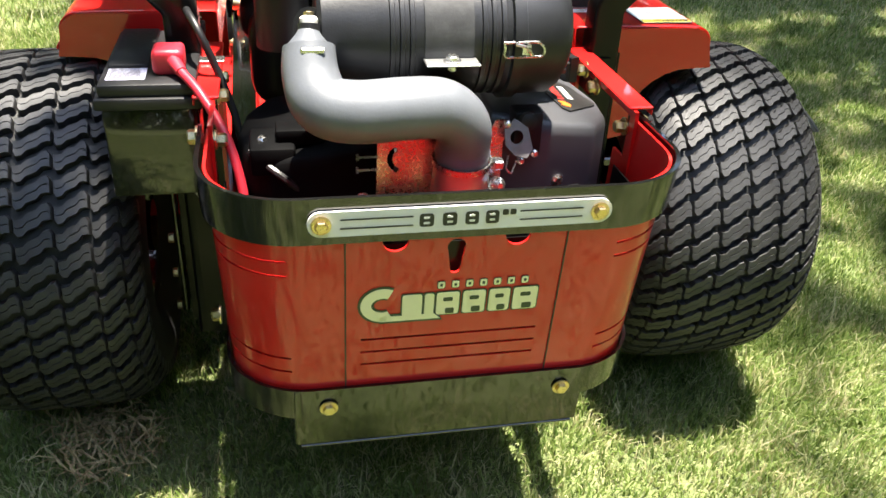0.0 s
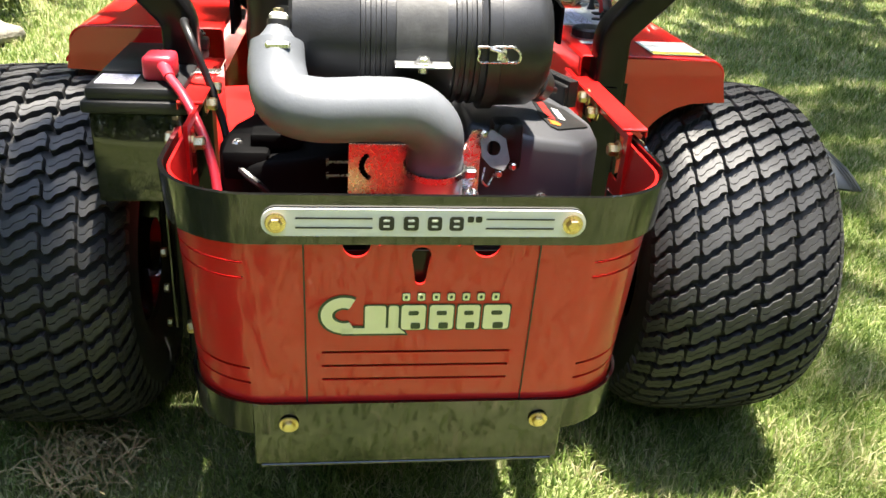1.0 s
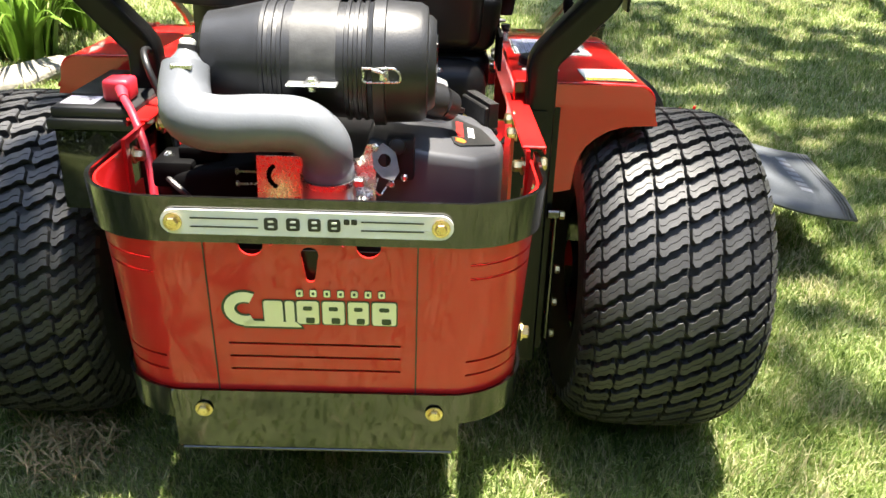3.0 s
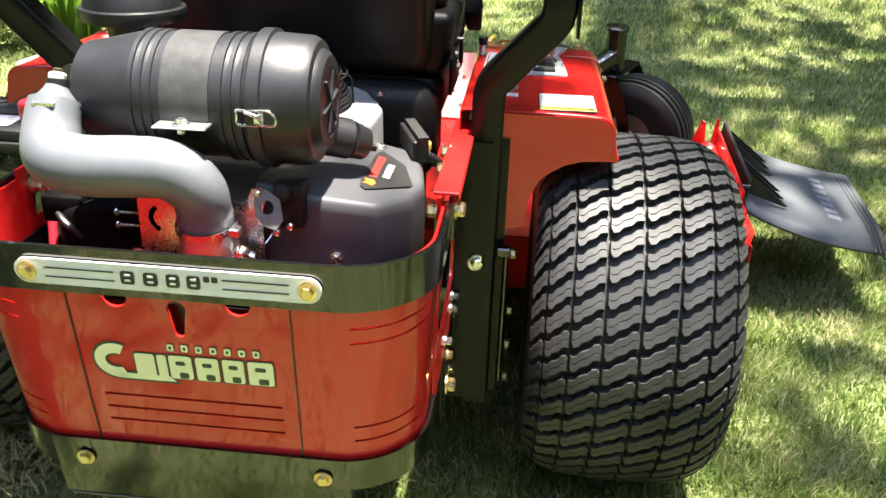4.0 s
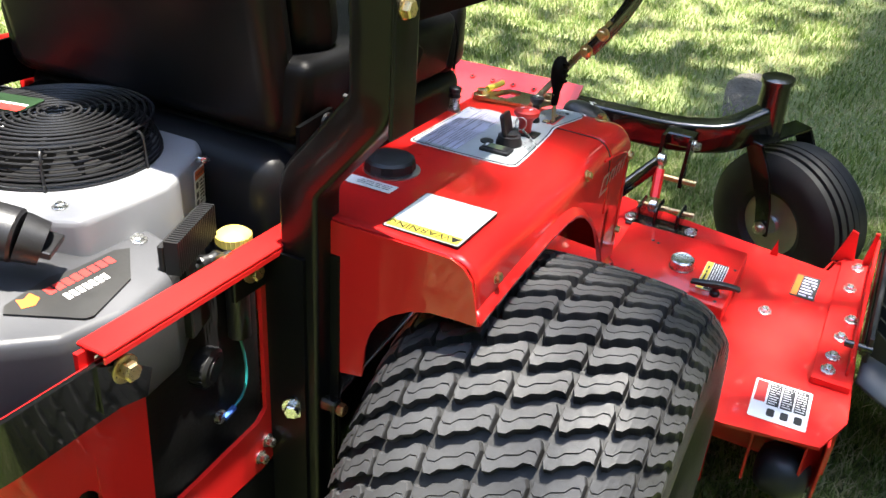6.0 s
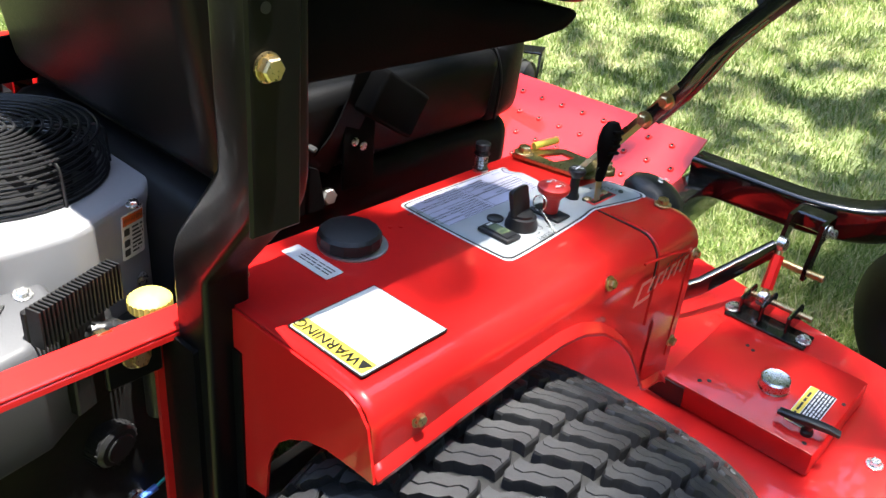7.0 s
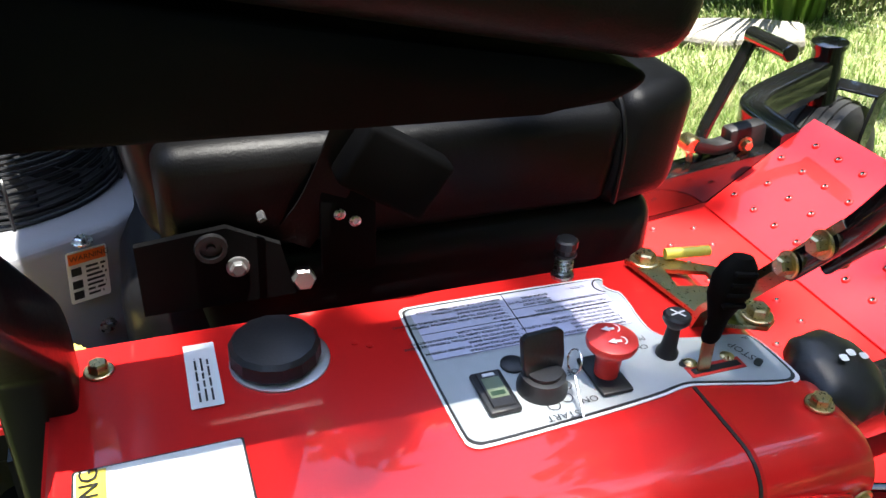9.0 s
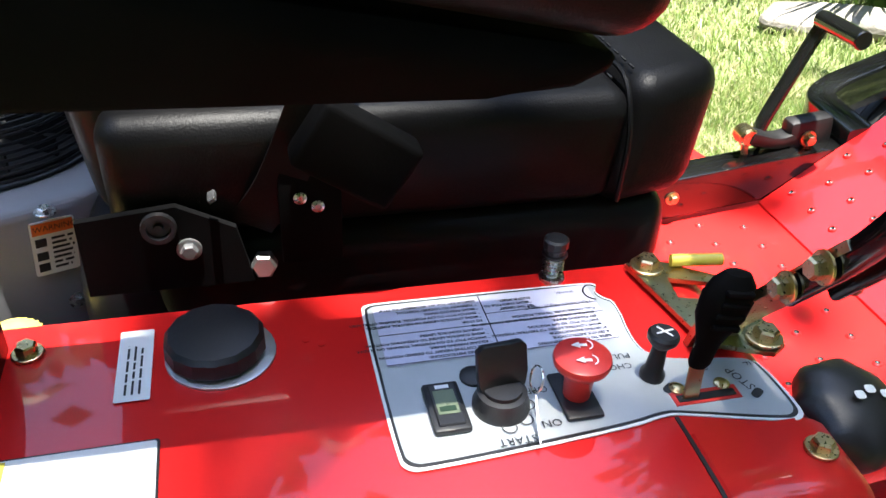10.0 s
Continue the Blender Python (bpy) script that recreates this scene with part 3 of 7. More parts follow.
    q = m @ Matrix.Translation((0, 0, 0.0011))
    quad(bm, q, -0.0165, 0.0165, 0.0135, 0.0245, 0)
    text_mesh(bm, "WARNING", q @ Matrix.Translation((0.002, 0.019, 0.0003)), 0.0072, 1)
    bars(bm, q, -0.002, 0.016, -0.022, 0.011, 7, 1)
    for y in (0.006, -0.007, -0.018):
        quad(bm, q, -0.015, -0.006, y - 0.004, y + 0.004, 1)
    part("print", bm, [ORANGE, INK], lab, smooth=False)
    hex_bolt(hood, (0.1530, 0.5260, 0.668), (0.911, 0.412, 0), 0.0055, material=STEEL, length=0.004)
    # finned regulator, set at a slant, and oil filler cap
    m = Matrix.Translation((0.2310, 0.4150, 0.690)) @ Matrix.Rotation(radians(20), 4, "Z")
    bm = bmesh.new()
    box(bm, -0.008, 0.0, -0.052, 0.052, 0.016, 0.050, 0.002, 1, m)
    box(bm, -0.012, 0.010, -0.020, 0.030, -0.09, 0.0155, 0.002, 1, m)
    regulator = part("regulator", bm, IRON, block, "black finned voltage regulator")
    for k in range(21):
        bm = bmesh.new()
        y = -0.0515 + 0.0049 * k
        box(bm, 0.0001, 0.017, y, y + 0.0024, 0.015, 0.056, 0.0005, 1, m)
        part("fin", bm, IRON, regulator)
    bm = bmesh.new()
    lathe(bm, (0.233, 0.492, 0.684), (0, 0, 1), [(0, 0.019), (0.002, 0.0215), (0.013, 0.0215), (0.0165, 0.018), (0.0185, 0.008)], 32)
    cap = part("oil_cap", bm, CREAM, block, "cream-yellow ribbed oil filler cap")
    for k in range(24):
        a = 2 * math.pi * k / 24
        bm = bmesh.new()
        rod(bm, (0.233 + 0.0215 * math.cos(a), 0.492 + 0.0215 * math.sin(a), 0.687), (0.233 + 0.0215 * math.cos(a), 0.492 + 0.0215 * math.sin(a), 0.697), 0.0013, 5)
        part("rib", bm, CREAM, cap)
    bm = bmesh.new()
    rod(bm, (0.233, 0.492, 0.55), (0.233, 0.492, 0.684), 0.015, 16)
    part("oil_neck", bm, PLASTIC, block)
    # black tank behind the engine, under the seat
    bm = bmesh.new()
    box(bm, -0.25, 0.255, 0.545, 0.70, 0.60, 0.775, 0.045, 4)
    part("seat_tank", bm, SHELL, mower, "rounded black plastic housing behind the engine")


def lathe_ring(bm, p, r, t, seg=36, mseg=6):
    rings = []
    for k in range(seg):
        a = 2 * math.pi * k / seg
        c = Vector((math.cos(a), math.sin(a), 0))
        rings.append([bm.verts.new(Vector(p) + c * (r + t * math.cos(2 * math.pi * j / mseg)) + Vector((0, 0, t * math.sin(2 * math.pi * j / mseg)))) for j in range(mseg)])
    for k in range(seg):
        a, b = rings[k], rings[(k + 1) % seg]
        for j in range(mseg):
            bm.faces.new((a[j], a[(j + 1) % mseg], b[(j + 1) % mseg], b[j]))


build_engine()


def build_intake():
    # horizontal air cleaner canister
    p = (-0.160, 0.188, 0.845)
    prof = [(0.0, 0.030), (0.001, 0.055), (0.006, 0.062), (0.03, 0.066), (0.075, 0.076)]
    for k in range(3):
        a = 0.084 + 0.012 * k
        prof += [(a, 0.0775), (a + 0.001, 0.0805), (a + 0.006, 0.0805), (a + 0.007, 0.078)]
    prof += [(0.124, 0.0785), (0.190, 0.0785)]
    for k in range(3):
        a = 0.196 + 0.012 * k
        prof += [(a, 0.0785), (a + 0.001, 0.0815), (a + 0.006, 0.0815), (a + 0.007, 0.079)]
    prof += [(0.2335, 0.082), (0.235, 0.088), (0.250, 0.088), (0.2515, 0.0835), (0.296, 0.0815), (0.306, 0.076), (0.3075, 0.066), (0.313, 0.0635), (0.318, 0.058), (0.3182, 0.046), (0.3165, 0.045), (0.3165, 0.02), (0.3165, 0.001)]
    bm = bmesh.new()
    lathe(bm, p, (1, 0, 0), prof, 56)
    can = part("air_cleaner", bm, CANISTER, mower, "grey-black ribbed plastic air cleaner canister", angle=28)
    bm = bmesh.new()
    for k in range(6):
        m = axis_matrix((0.1565, 0.188, 0.845), (1, 0, 0)) @ Matrix.Rotation(radians(60 * k + 8), 4, "Z")
        box(bm, 0.004, 0.040, -0.0012, 0.0012, -0.001, 0.004, 0.0005, 1, m)
    lathe(bm, (0.1565, 0.188, 0.845), (1, 0, 0), [(0, 0.006), (0.004, 0.005)], 12)
    part("cap_ribs", bm, CANISTER, can)
    # mounting strap and its bolt
    bm = bmesh.new()
    strap_points = []
    for k in range(19):
        a = radians(192 - 160 * k / 18)
        strap_points.append((0.188 + 0.0805 * math.cos(a), 0.845 + 0.0805 * math.sin(a)))
    inner = [(0.188 + (y - 0.188) * 0.985, 0.845 + (z - 0.845) * 0.985) for y, z in strap_points]
    prism(bm, strap_points + inner[::-1], Matrix(((0, 0, 1, -0.034), (1, 0, 0, 0), (0, 1, 0, 0), (0, 0, 0, 1))), 0.060)
    part("strap", bm, DUSTY, can, "wide moulded mounting strap", angle=50)
    bm = bmesh.new()
    box(bm, -0.036, 0.030, 0.083, 0.114, 0.8295, 0.8325, 0.001, 1)
    lug = part("strap_lug", bm, ALUMIN, can, "bright folded metal lug")
    hex_bolt(lug, (-0.003, 0.095, 0.8327), (0, 0, 1), 0.0075, material=STEEL, length=0.006)
    hex_bolt(lug, (-0.003, 0.093, 0.829), (0, 0, -1), 0.0055, material=STEEL, washer=False, length=0.007)
    # wire latch
    bm = bmesh.new()
    y, r = 0.099, 0.0016
    outline = [(0.062, 0.852), (0.104, 0.854), (0.113, 0.846), (0.111, 0.836), (0.066, 0.834), (0.062, 0.838), (0.064, 0.846), (0.062, 0.852)]
    sweep(bm, round_path([(x, y + (0.004 if x < 0.08 else 0.0), z) for x, z in outline], 0.004, 3), circle(r, 8), up=(0, -1, 0))
    sweep(bm, round_path([(0.075, y - 0.002, 0.852), (0.090, y - 0.004, 0.848), (0.096, y - 0.002, 0.838)], 0.004, 3), circle(0.0022, 8), up=(0, -1, 0))
    box(bm, 0.084, 0.096, 0.1, 0.106, 0.837, 0.85, 0.001, 1)
    part("latch", bm, STEEL, can, "bright wire clamp latch")
    # rubber evacuator under the cap
    bm = bmesh.new()
    rod(bm, (0.130, 0.240, 0.785), (0.166, 0.262, 0.772), 0.028, 24, bevel=0.003)
    rod(bm, (0.166, 0.262, 0.772), (0.182, 0.276, 0.762), 0.026, 24, 0.023)
    box(bm, -0.021, 0.021, -0.004, 0.004, 0.0, 0.016, 0.001, 1, axis_matrix((0.180, 0.274, 0.763), (0.8, 0.5, -0.25)))
    part("dust_valve", bm, PLASTIC, can, "black rubber dust valve")
    # grey rubber elbow from canister to carburettor
    path = smooth_path([(-0.171, 0.118, 0.846), (-0.170, 0.098, 0.814), (-0.158, 0.076, 0.790), (-0.120, 0.070, 0.782), (-0.060, 0.072, 0.784), (-0.016, 0.078, 0.780), (0.012, 0.086, 0.754), (0.016, 0.094, 0.718), (0.016, 0.098, 0.690)], 7)
    bm = bmesh.new()
    sweep(bm, path, lambda t: circle(0.0282 + 0.0078 * math.sin(math.pi * min(1.0, 0.06 + t * 0.94) ** 0.8) + 0.0035 * t + (0.002 if 0.86 < t else 0), 26), up=(0.2, 1, 0.1))
    hose = part("intake_elbow", bm, RUBBERHOSE, mower, "thick grey rubber intake elbow hose", angle=60)
    bm = bmesh.new()
    lathe(bm, (-0.171, 0.1125, 0.834), (0.0, 0.5, 1), [(0, 0.0300), (0, 0.0314), (0.008, 0.0314), (0.008, 0.0300)], 30, caps=False)
    box(bm, -0.182, -0.154, 0.083, 0.092, 0.847, 0.855, 0.002, 1)
    part("hose_clamp", bm, STEEL, hose, "steel worm-drive hose clamp")
    bm = bmesh.new()
    lathe(bm, (0.016, 0.0955, 0.700), (0, -0.1, 1), [(0, 0.0365), (0, 0.0385), (0.008, 0.0385), (0.008, 0.0365)], 30, caps=False)
    box(bm, 0.052, 0.066, 0.070, 0.086, 0.699, 0.711, 0.002, 1)
    part("hose_clamp", bm, STEEL, hose)
    bm = bmesh.new()
    lathe(bm, (-0.171, 0.119, 0.846), (0.04, 0.34, 1), [(-0.006, 0.0270), (0.004, 0.0235), (0.014, 0.0150), (0.021, 0.0110)], 28)
    neck = part("hose_neck", bm, RUBBERHOSE, mower, "pale grey tapered intake neck with a bolt on top")
    bm = bmesh.new()
    lathe(bm, (-0.1698, 0.126, 0.862), (0.04, 0.34, 1), [(0, 0.0120), (0.001, 0.0130), (0.009, 0.0130)], 24)
    part("neck_collar", bm, PLASTIC, neck)
    bm = bmesh.new()
    lathe(bm, (-0.1695, 0.129, 0.871), (0.04, 0.34, 1), [(0, 0.0105), (0.005, 0.0110), (0.008, 0.0080), (0.0085, 0.003)], 24)
    cap = part("neck_cap", bm, SILVER, neck)
    hex_bolt(cap, (-0.1692, 0.132, 0.8795), (0.04, 0.34, 1), 0.006, length=0.004, washer=False)
    bm = bmesh.new()
    sweep(bm, smooth_path([(-0.168, 0.150, 0.862), (-0.155, 0.17, 0.855), (-0.140, 0.188, 0.845)], 5), circle(0.022, 20), up=(0, 0.3, 1))
    part("canister_inlet", bm, PLASTIC, can)
    # carburettor joint and bracket plate
    bm = bmesh.new()
    lathe(bm, (0.016, 0.099, 0.640), (0, -0.05, 1), [(0, 0.040), (0.035, 0.037), (0.060, 0.035)], 28)
    part("carburettor_neck", bm, ALUMIN, mower)
    bm = bmesh.new()
    prism(bm, [(-0.090, 0.600), (0.078, 0.600), (0.078, 0.712), (0.086, 0.735), (0.078, 0.744), (0.066, 0.742), (0.060, 0.728), (0.055, 0.722), (-0.088, 0.722)], Matrix(((1, 0, 0, 0), (0, 0, 1, 0.128), (0, 1, 0, 0), (0, 0, 0, 1))), 0.003)
    brk = part("throttle_bracket", bm, STEEL, mower, "bright throttle bracket plate with a curved slot", smooth=False)
    cb = bmesh.new()
    for k in range(8):
        a = radians(130 + 110 * k / 7)
        lathe(cb, (-0.055 + 0.017 * math.cos(a), 0.1, 0.693 + 0.017 * math.sin(a)), (0, 1, 0), [(0, 0.004), (0.06, 0.004)], 8)
    cut(brk, cb)
    for z in (0.700, 0.682):
        bm = bmesh.new()
        rod(bm, (-0.115, 0.122, z), (-0.088, 0.124, z), 0.0018, 8)
        lathe(bm, (-0.116, 0.122, z), (1, 0, 0), [(0, 0.005), (0.003, 0.005)], 8)
        part("screw", bm, STEEL, brk)
    for x, z in ((0.062, 0.672), (0.060, 0.655)):
        bm = bmesh.new()
        lathe(bm, (x, 0.088, z), (0.1, -1, 0.2), [(0, 0.010), (0.008, 0.010), (0.012, 0.007), (0.016, 0.004)], 10)
        rod(bm, (x, 0.088, z), (x + 0.02, 0.10, z - 0.03), 0.003, 8)
        part("throttle_joint", bm, STEEL, brk)
    bm = bmesh.new()
    sweep(bm, smooth_path([(0.060, 0.085, 0.650), (0.050, 0.080, 0.635), (0.040, 0.085, 0.61)], 5), circle(0.003, 8), up=(0.2, 1, 0))
    part("fuel_line", bm, CYAN, brk)
    # carburettor linkage beside the elbow
    bm = bmesh.new()
    prism(bm, [(0.074, 0.736), (0.088, 0.748), (0.106, 0.738), (0.112, 0.712), (0.104, 0.700), (0.088, 0.704), (0.076, 0.716)], Matrix(((1, 0, 0, 0), (0, 0.35, 1, -0.145), (0, 1, 0, 0), (0, 0, 0, 1))), 0.003)
    lever = part("linkage_plate", bm, CARB, brk, "grey metal linkage plate with a round hole", smooth=False)
    cb = bmesh.new()
    lathe(cb, (0.091, 0.06, 0.726), (0, 1, 0), [(0, 0.009), (0.12, 0.009)], 16)
    cut(lever, cb)
    bm = bmesh.new()
    rod(bm, (0.036, 0.098, 0.662), (0.072, 0.108, 0.654), 0.010, 16, bevel=0.002)
    rod(bm, (0.030, 0.096, 0.664), (0.037, 0.098, 0.662), 0.0065, 12)
    part("fuel_solenoid", bm, STEEL, brk, "bright metal fuel solenoid")
    bm = bmesh.new()
    sweep(bm, smooth_path([(0.045, 0.090, 0.668), (0.020, 0.080, 0.655), (0.000, 0.078, 0.635), (-0.008, 0.080, 0.61)], 6), circle(0.006, 10), up=(0.1, 1, 0.2))
    part("breather_tube", bm, CARB, brk, "pale grey breather tube")
    bm = bmesh.new()
    box(bm, 0.092, 0.132, 0.128, 0.165, 0.690, 0.752, 0.006, 2)
    lathe(bm, (0.108, 0.126, 0.742), (0, -1, 0.2), [(0, 0.012), (0.010, 0.011), (0.012, 0.006)], 14)
    part("carburettor_body", bm, IRON, brk, "black carburettor linkage housing")
    for x, z in ((0.078, 0.742), (0.118, 0.700), (0.100, 0.690)):
        bm = bmesh.new()
        lathe(bm, (x, 0.118, z), (0.1, -1, 0.1), [(0, 0.005), (0.006, 0.005), (0.008, 0.003)], 8)
        part("screw", bm, STEEL, brk)
    bm = bmesh.new()
    sweep(bm, round_path([(0.082, 0.112, 0.700), (0.078, 0.104, 0.684), (0.086, 0.104, 0.676), (0.096, 0.118, 0.690)], 0.004, 3), circle(0.0014, 6), up=(0, -1, 0.2))
    part("return_spring", bm, STEEL, brk)
    # mushroom pre-cleaner on its stem
    bm = bmesh.new()
    lathe(bm, (-0.195, 0.41, 0.76), (0, 0, 1), [(0, 0.040), (0.128, 0.040), (0.130, 0.050), (0.140, 0.050)], 30)
    stem = part("air_inlet_stem", bm, PLASTIC, mower, "black plastic air inlet stem")
    bm = bmesh.new()
    lathe(bm, (-0.195, 0.41, 0.890), (0, 0, 1), [(0, 0.040), (0.002, 0.060), (0.004, 0.076), (0.012, 0.079), (0.022, 0.078), (0.024, 0.072), (0.055, 0.066), (0.068, 0.056), (0.074, 0.036), (0.076, 0.005)], 40)
    part("air_inlet_cap", bm, CANISTER, stem, "grey plastic mushroom air inlet cap")
    # wiring and bolts in the engine bay
    for k, (a, b, c) in enumerate((((-0.25, 0.20, 0.68), (-0.21, 0.16, 0.66), (-0.17, 0.17, 0.62)), ((-0.26, 0.30, 0.60), (-0.22, 0.2, 0.60), (-0.2, 0.18, 0.50)))):
        bm = bmesh.new()
        sweep(bm, smooth_path([a, b, c], 6), circle(0.005, 8), up=(0.1, 1, 0.2))
        part("engine_cable", bm, PLASTIC, mower)
    for p0, d in (((-0.233, 0.205, 0.692), (0.6, -0.7, 0.3)), ((-0.165, 0.146, 0.625), (0, -1, 0)), ((-0.105, 0.146, 0.630), (0, -1, 0)), ((-0.19, 0.146, 0.61), (0, -1, 0))):
        hex_bolt(mower, p0, d, 0.006, material=STEEL, length=0.005)
    # coil also coloured black for the shade below the canister
    bm = bmesh.new()
    box(bm, -0.250, -0.190, 0.17, 0.25, 0.655, 0.695, 0.006, 2)
    box(bm, -0.215, -0.150, 0.19, 0.23, 0.690, 0.712, 0.004, 2)
    part("coil", bm, ARMREST, mower, "ignition part with a pale clip, blackened for the canister's shade")
    # corrugated duct and small things beside the seat
    bm = bmesh.new()
    path = smooth_path([(0.268, 0.50, 0.66), (0.245, 0.44, 0.690), (0.215, 0.385, 0.66)], 16)
    sweep(bm, path, lambda t: circle(0.008 + 0.0018 * math.sin(t * 150), 10), up=(0.1, 0.3, 1))
    part("corrugated_hose", bm, PLASTIC, mower, "black corrugated hose")
    # inside the side opening: filter, wire and dark casing
    bm = bmesh.new()
    rod(bm, (0.186, 0.428, 0.534), (0.236, 0.440, 0.528), 0.0265, 24, bevel=0.004)
    rod(bm, (0.2361, 0.440, 0.528), (0.2385, 0.4406, 0.5277), 0.017, 24, bevel=0.001)
    filt = part("oil_filter", bm, PLASTIC, mower, "black ribbed oil filter")
    for k in range(22):
        a = 2 * math.pi * k / 22
        bm = bmesh.new()
        box(bm, -0.034, -0.004, -0.0010, 0.0010, 0.0262, 0.0278, 0, 1, Matrix.Translation((0.236, 0.440, 0.528)) @ Matrix.Rotation(radians(13.5), 4, "Z") @ Matrix.Rotation(a, 4, "X"))
        part("rib", bm, PLASTIC, filt)
    bm = bmesh.new()
    sweep(bm, smooth_path([(0.214, 0.486, 0.585), (0.222, 0.503, 0.535), (0.224, 0.510, 0.480), (0.226, 0.500, 0.448), (0.224, 0.478, 0.432)], 6), circle(0.0020, 8), up=(1, 0.1, 0))
    wire = part("sensor_wire", bm, CYAN, mower, "cyan sensor wire")
    bm = bmesh.new()
    rod(bm, (0.2245, 0.482, 0.434), (0.224, 0.462, 0.428), 0.0045, 10)
    part("terminal", bm, BLUE, wire)
    bm = bmesh.new()
    rod(bm, (0.198, 0.452, 0.436), (0.226, 0.458, 0.432), 0.010, 14, bevel=0.002)
    part("sensor", bm, STEEL, wire, "steel pressure sensor")
    bm = bmesh.new()
    box(bm, 0.14, 0.204, 0.22, 0.56, 0.36, 0.600, 0.02, 2)
    pan = part("oil_pan_side", bm, IRON, mower)
    hex_bolt(pan, (0.2045, 0.352, 0.540), (1, 0, 0), 0.0065, material=STEEL, length=0.005)
    for k in range(3):
        bm = bmesh.new()
        box(bm, 0.262, 0.267, 0.500 + 0.009 * k, 0.505 + 0.009 * k, 0.535, 0.560, 0.001, 1)
        part("connector", bm, GREENW, mower)


build_intake()


def build_battery():
    bm = bmesh.new()
    box(bm, -0.456, -0.322, 0.332, 0.600, 0.555, 0.694, 0.005, 2)
    part("battery_box", bm, BLACK, mower, "gloss black steel battery box beside the engine")
    bm = bmesh.new()
    box(bm, -0.463, -0.316, 0.322, 0.605, 0.694, 0.712, 0.004, 2)
    box(bm, -0.457, -0.322, 0.328, 0.600, 0.711, 0.731, 0.006, 2)
    box(bm, -0.450, -0.392, 0.400, 0.590, 0.729, 0.7365, 0.003, 2)
    bat = part("battery", bm, PLASTIC, mower, "black battery with a printed label and red terminal boot")
    bm = bmesh.new()
    m = flat((-0.420, 0.388, 0.7316), (1, 0, 0), (0, 1, 0))
    quad(bm, m, -0.027, 0.027, -0.040, 0.040, 0)
    bars(bm, m @ Matrix.Translation((0, 0, 0.0006)), -0.024, 0.024, -0.037, 0.020, 14, 1, None, 0.36, 0.2)
    quad(bm, m @ Matrix.Translation((0, 0, 0.0006)), -0.024, 0.024, 0.024, 0.038, 2)
    part("battery_label", bm, [LILAC, INK, WHITE], bat, smooth=False)
    bm = bmesh.new()
    m2 = flat((-0.421, 0.52, 0.7370), (1, 0, 0), (0, 1, 0))
    bars(bm, m2, -0.025, 0.025, -0.05, 0.05, 12, 0)
    part("cover_print", bm, INK, bat, smooth=False)
    bm = bmesh.new()
    box(bm, -0.383, -0.338, 0.362, 0.412, 0.731, 0.768, 0.008, 3)
    rod(bm, (-0.352, 0.366, 0.752), (-0.340, 0.340, 0.744), 0.010, 14, 0.008)
    part("terminal_boot", bm, CABLE, bat, "red rubber terminal boot")
    bm = bmesh.new()
    sweep(bm, smooth_path([(-0.343, 0.345, 0.746), (-0.312, 0.300, 0.722), (-0.278, 0.245, 0.672), (-0.262, 0.205, 0.605), (-0.260, 0.18, 0.52)], 8), circle(0.0068, 12), up=(1, 0, 0.2))
    part("battery_cable", bm, CABLE, mower, "thick red battery cable")
    bm = bmesh.new()
    box(bm, -0.345, -0.318, 0.56, 0.585, 0.731, 0.752, 0.004, 2)
    sweep(bm, smooth_path([(-0.330, 0.56, 0.757), (-0.335, 0.46, 0.800), (-0.318, 0.400, 0.790), (-0.292, 0.385, 0.725), (-0.272, 0.37, 0.66), (-0.262, 0.35, 0.60)], 8), circle(0.0058, 12), up=(1, 0, 0.2))
    part("ground_cable", bm, PLASTIC, mower, "black battery cable")
    hex_bolt(mower, (-0.332, 0.571, 0.757), (0, 0, 1), 0.007, material=STEEL, length=0.006)
    bm = bmesh.new()
    box(bm, -0.330, -0.285, 0.445, 0.470, 0.722, 0.726, 0.001, 1)
    part("hold_down", bm, STEEL, mower)


build_battery()


# ---- wheels ----
TYRE_R, TYRE_HALF, LUG_ROWS, LUG_COUNT = 0.338, 0.178, 8, 50


def crown(u):
    """The carcass radius across the tread, with rounded shoulders."""
    return TYRE_R - 0.016 - 0.012 * abs(u) ** 2 - 0.046 * abs(u) ** 6


def tyre_mesh():
    """A wide turf tyre carcass turned round the x axis."""
    bm, half = bmesh.new(), TYRE_HALF
    prof = [(-half * 0.80, 0.150), (-half * 0.95, 0.185), (-half * 1.0, 0.220), (-half * 1.0, 0.246), (-half * 0.985, 0.262)]
    across = (-0.955, -0.9, -0.82, -0.7, -0.5, -0.25, 0, 0.25, 0.5, 0.7, 0.82, 0.9, 0.955)
    prof += [(half * u, crown(u)) for u in across]
    prof += [(-a, r) for a, r in prof[4::-1]]
    lathe(bm, (0, 0, 0), (1, 0, 0), prof, 72, caps=False)
    return bm


def tread_x(q):
    """Across the tread by arc: q from -1 to 1 over shoulders and crown."""
    return TYRE_HALF * 0.985 * math.sin(q * 1.32) / math.sin(1.32)


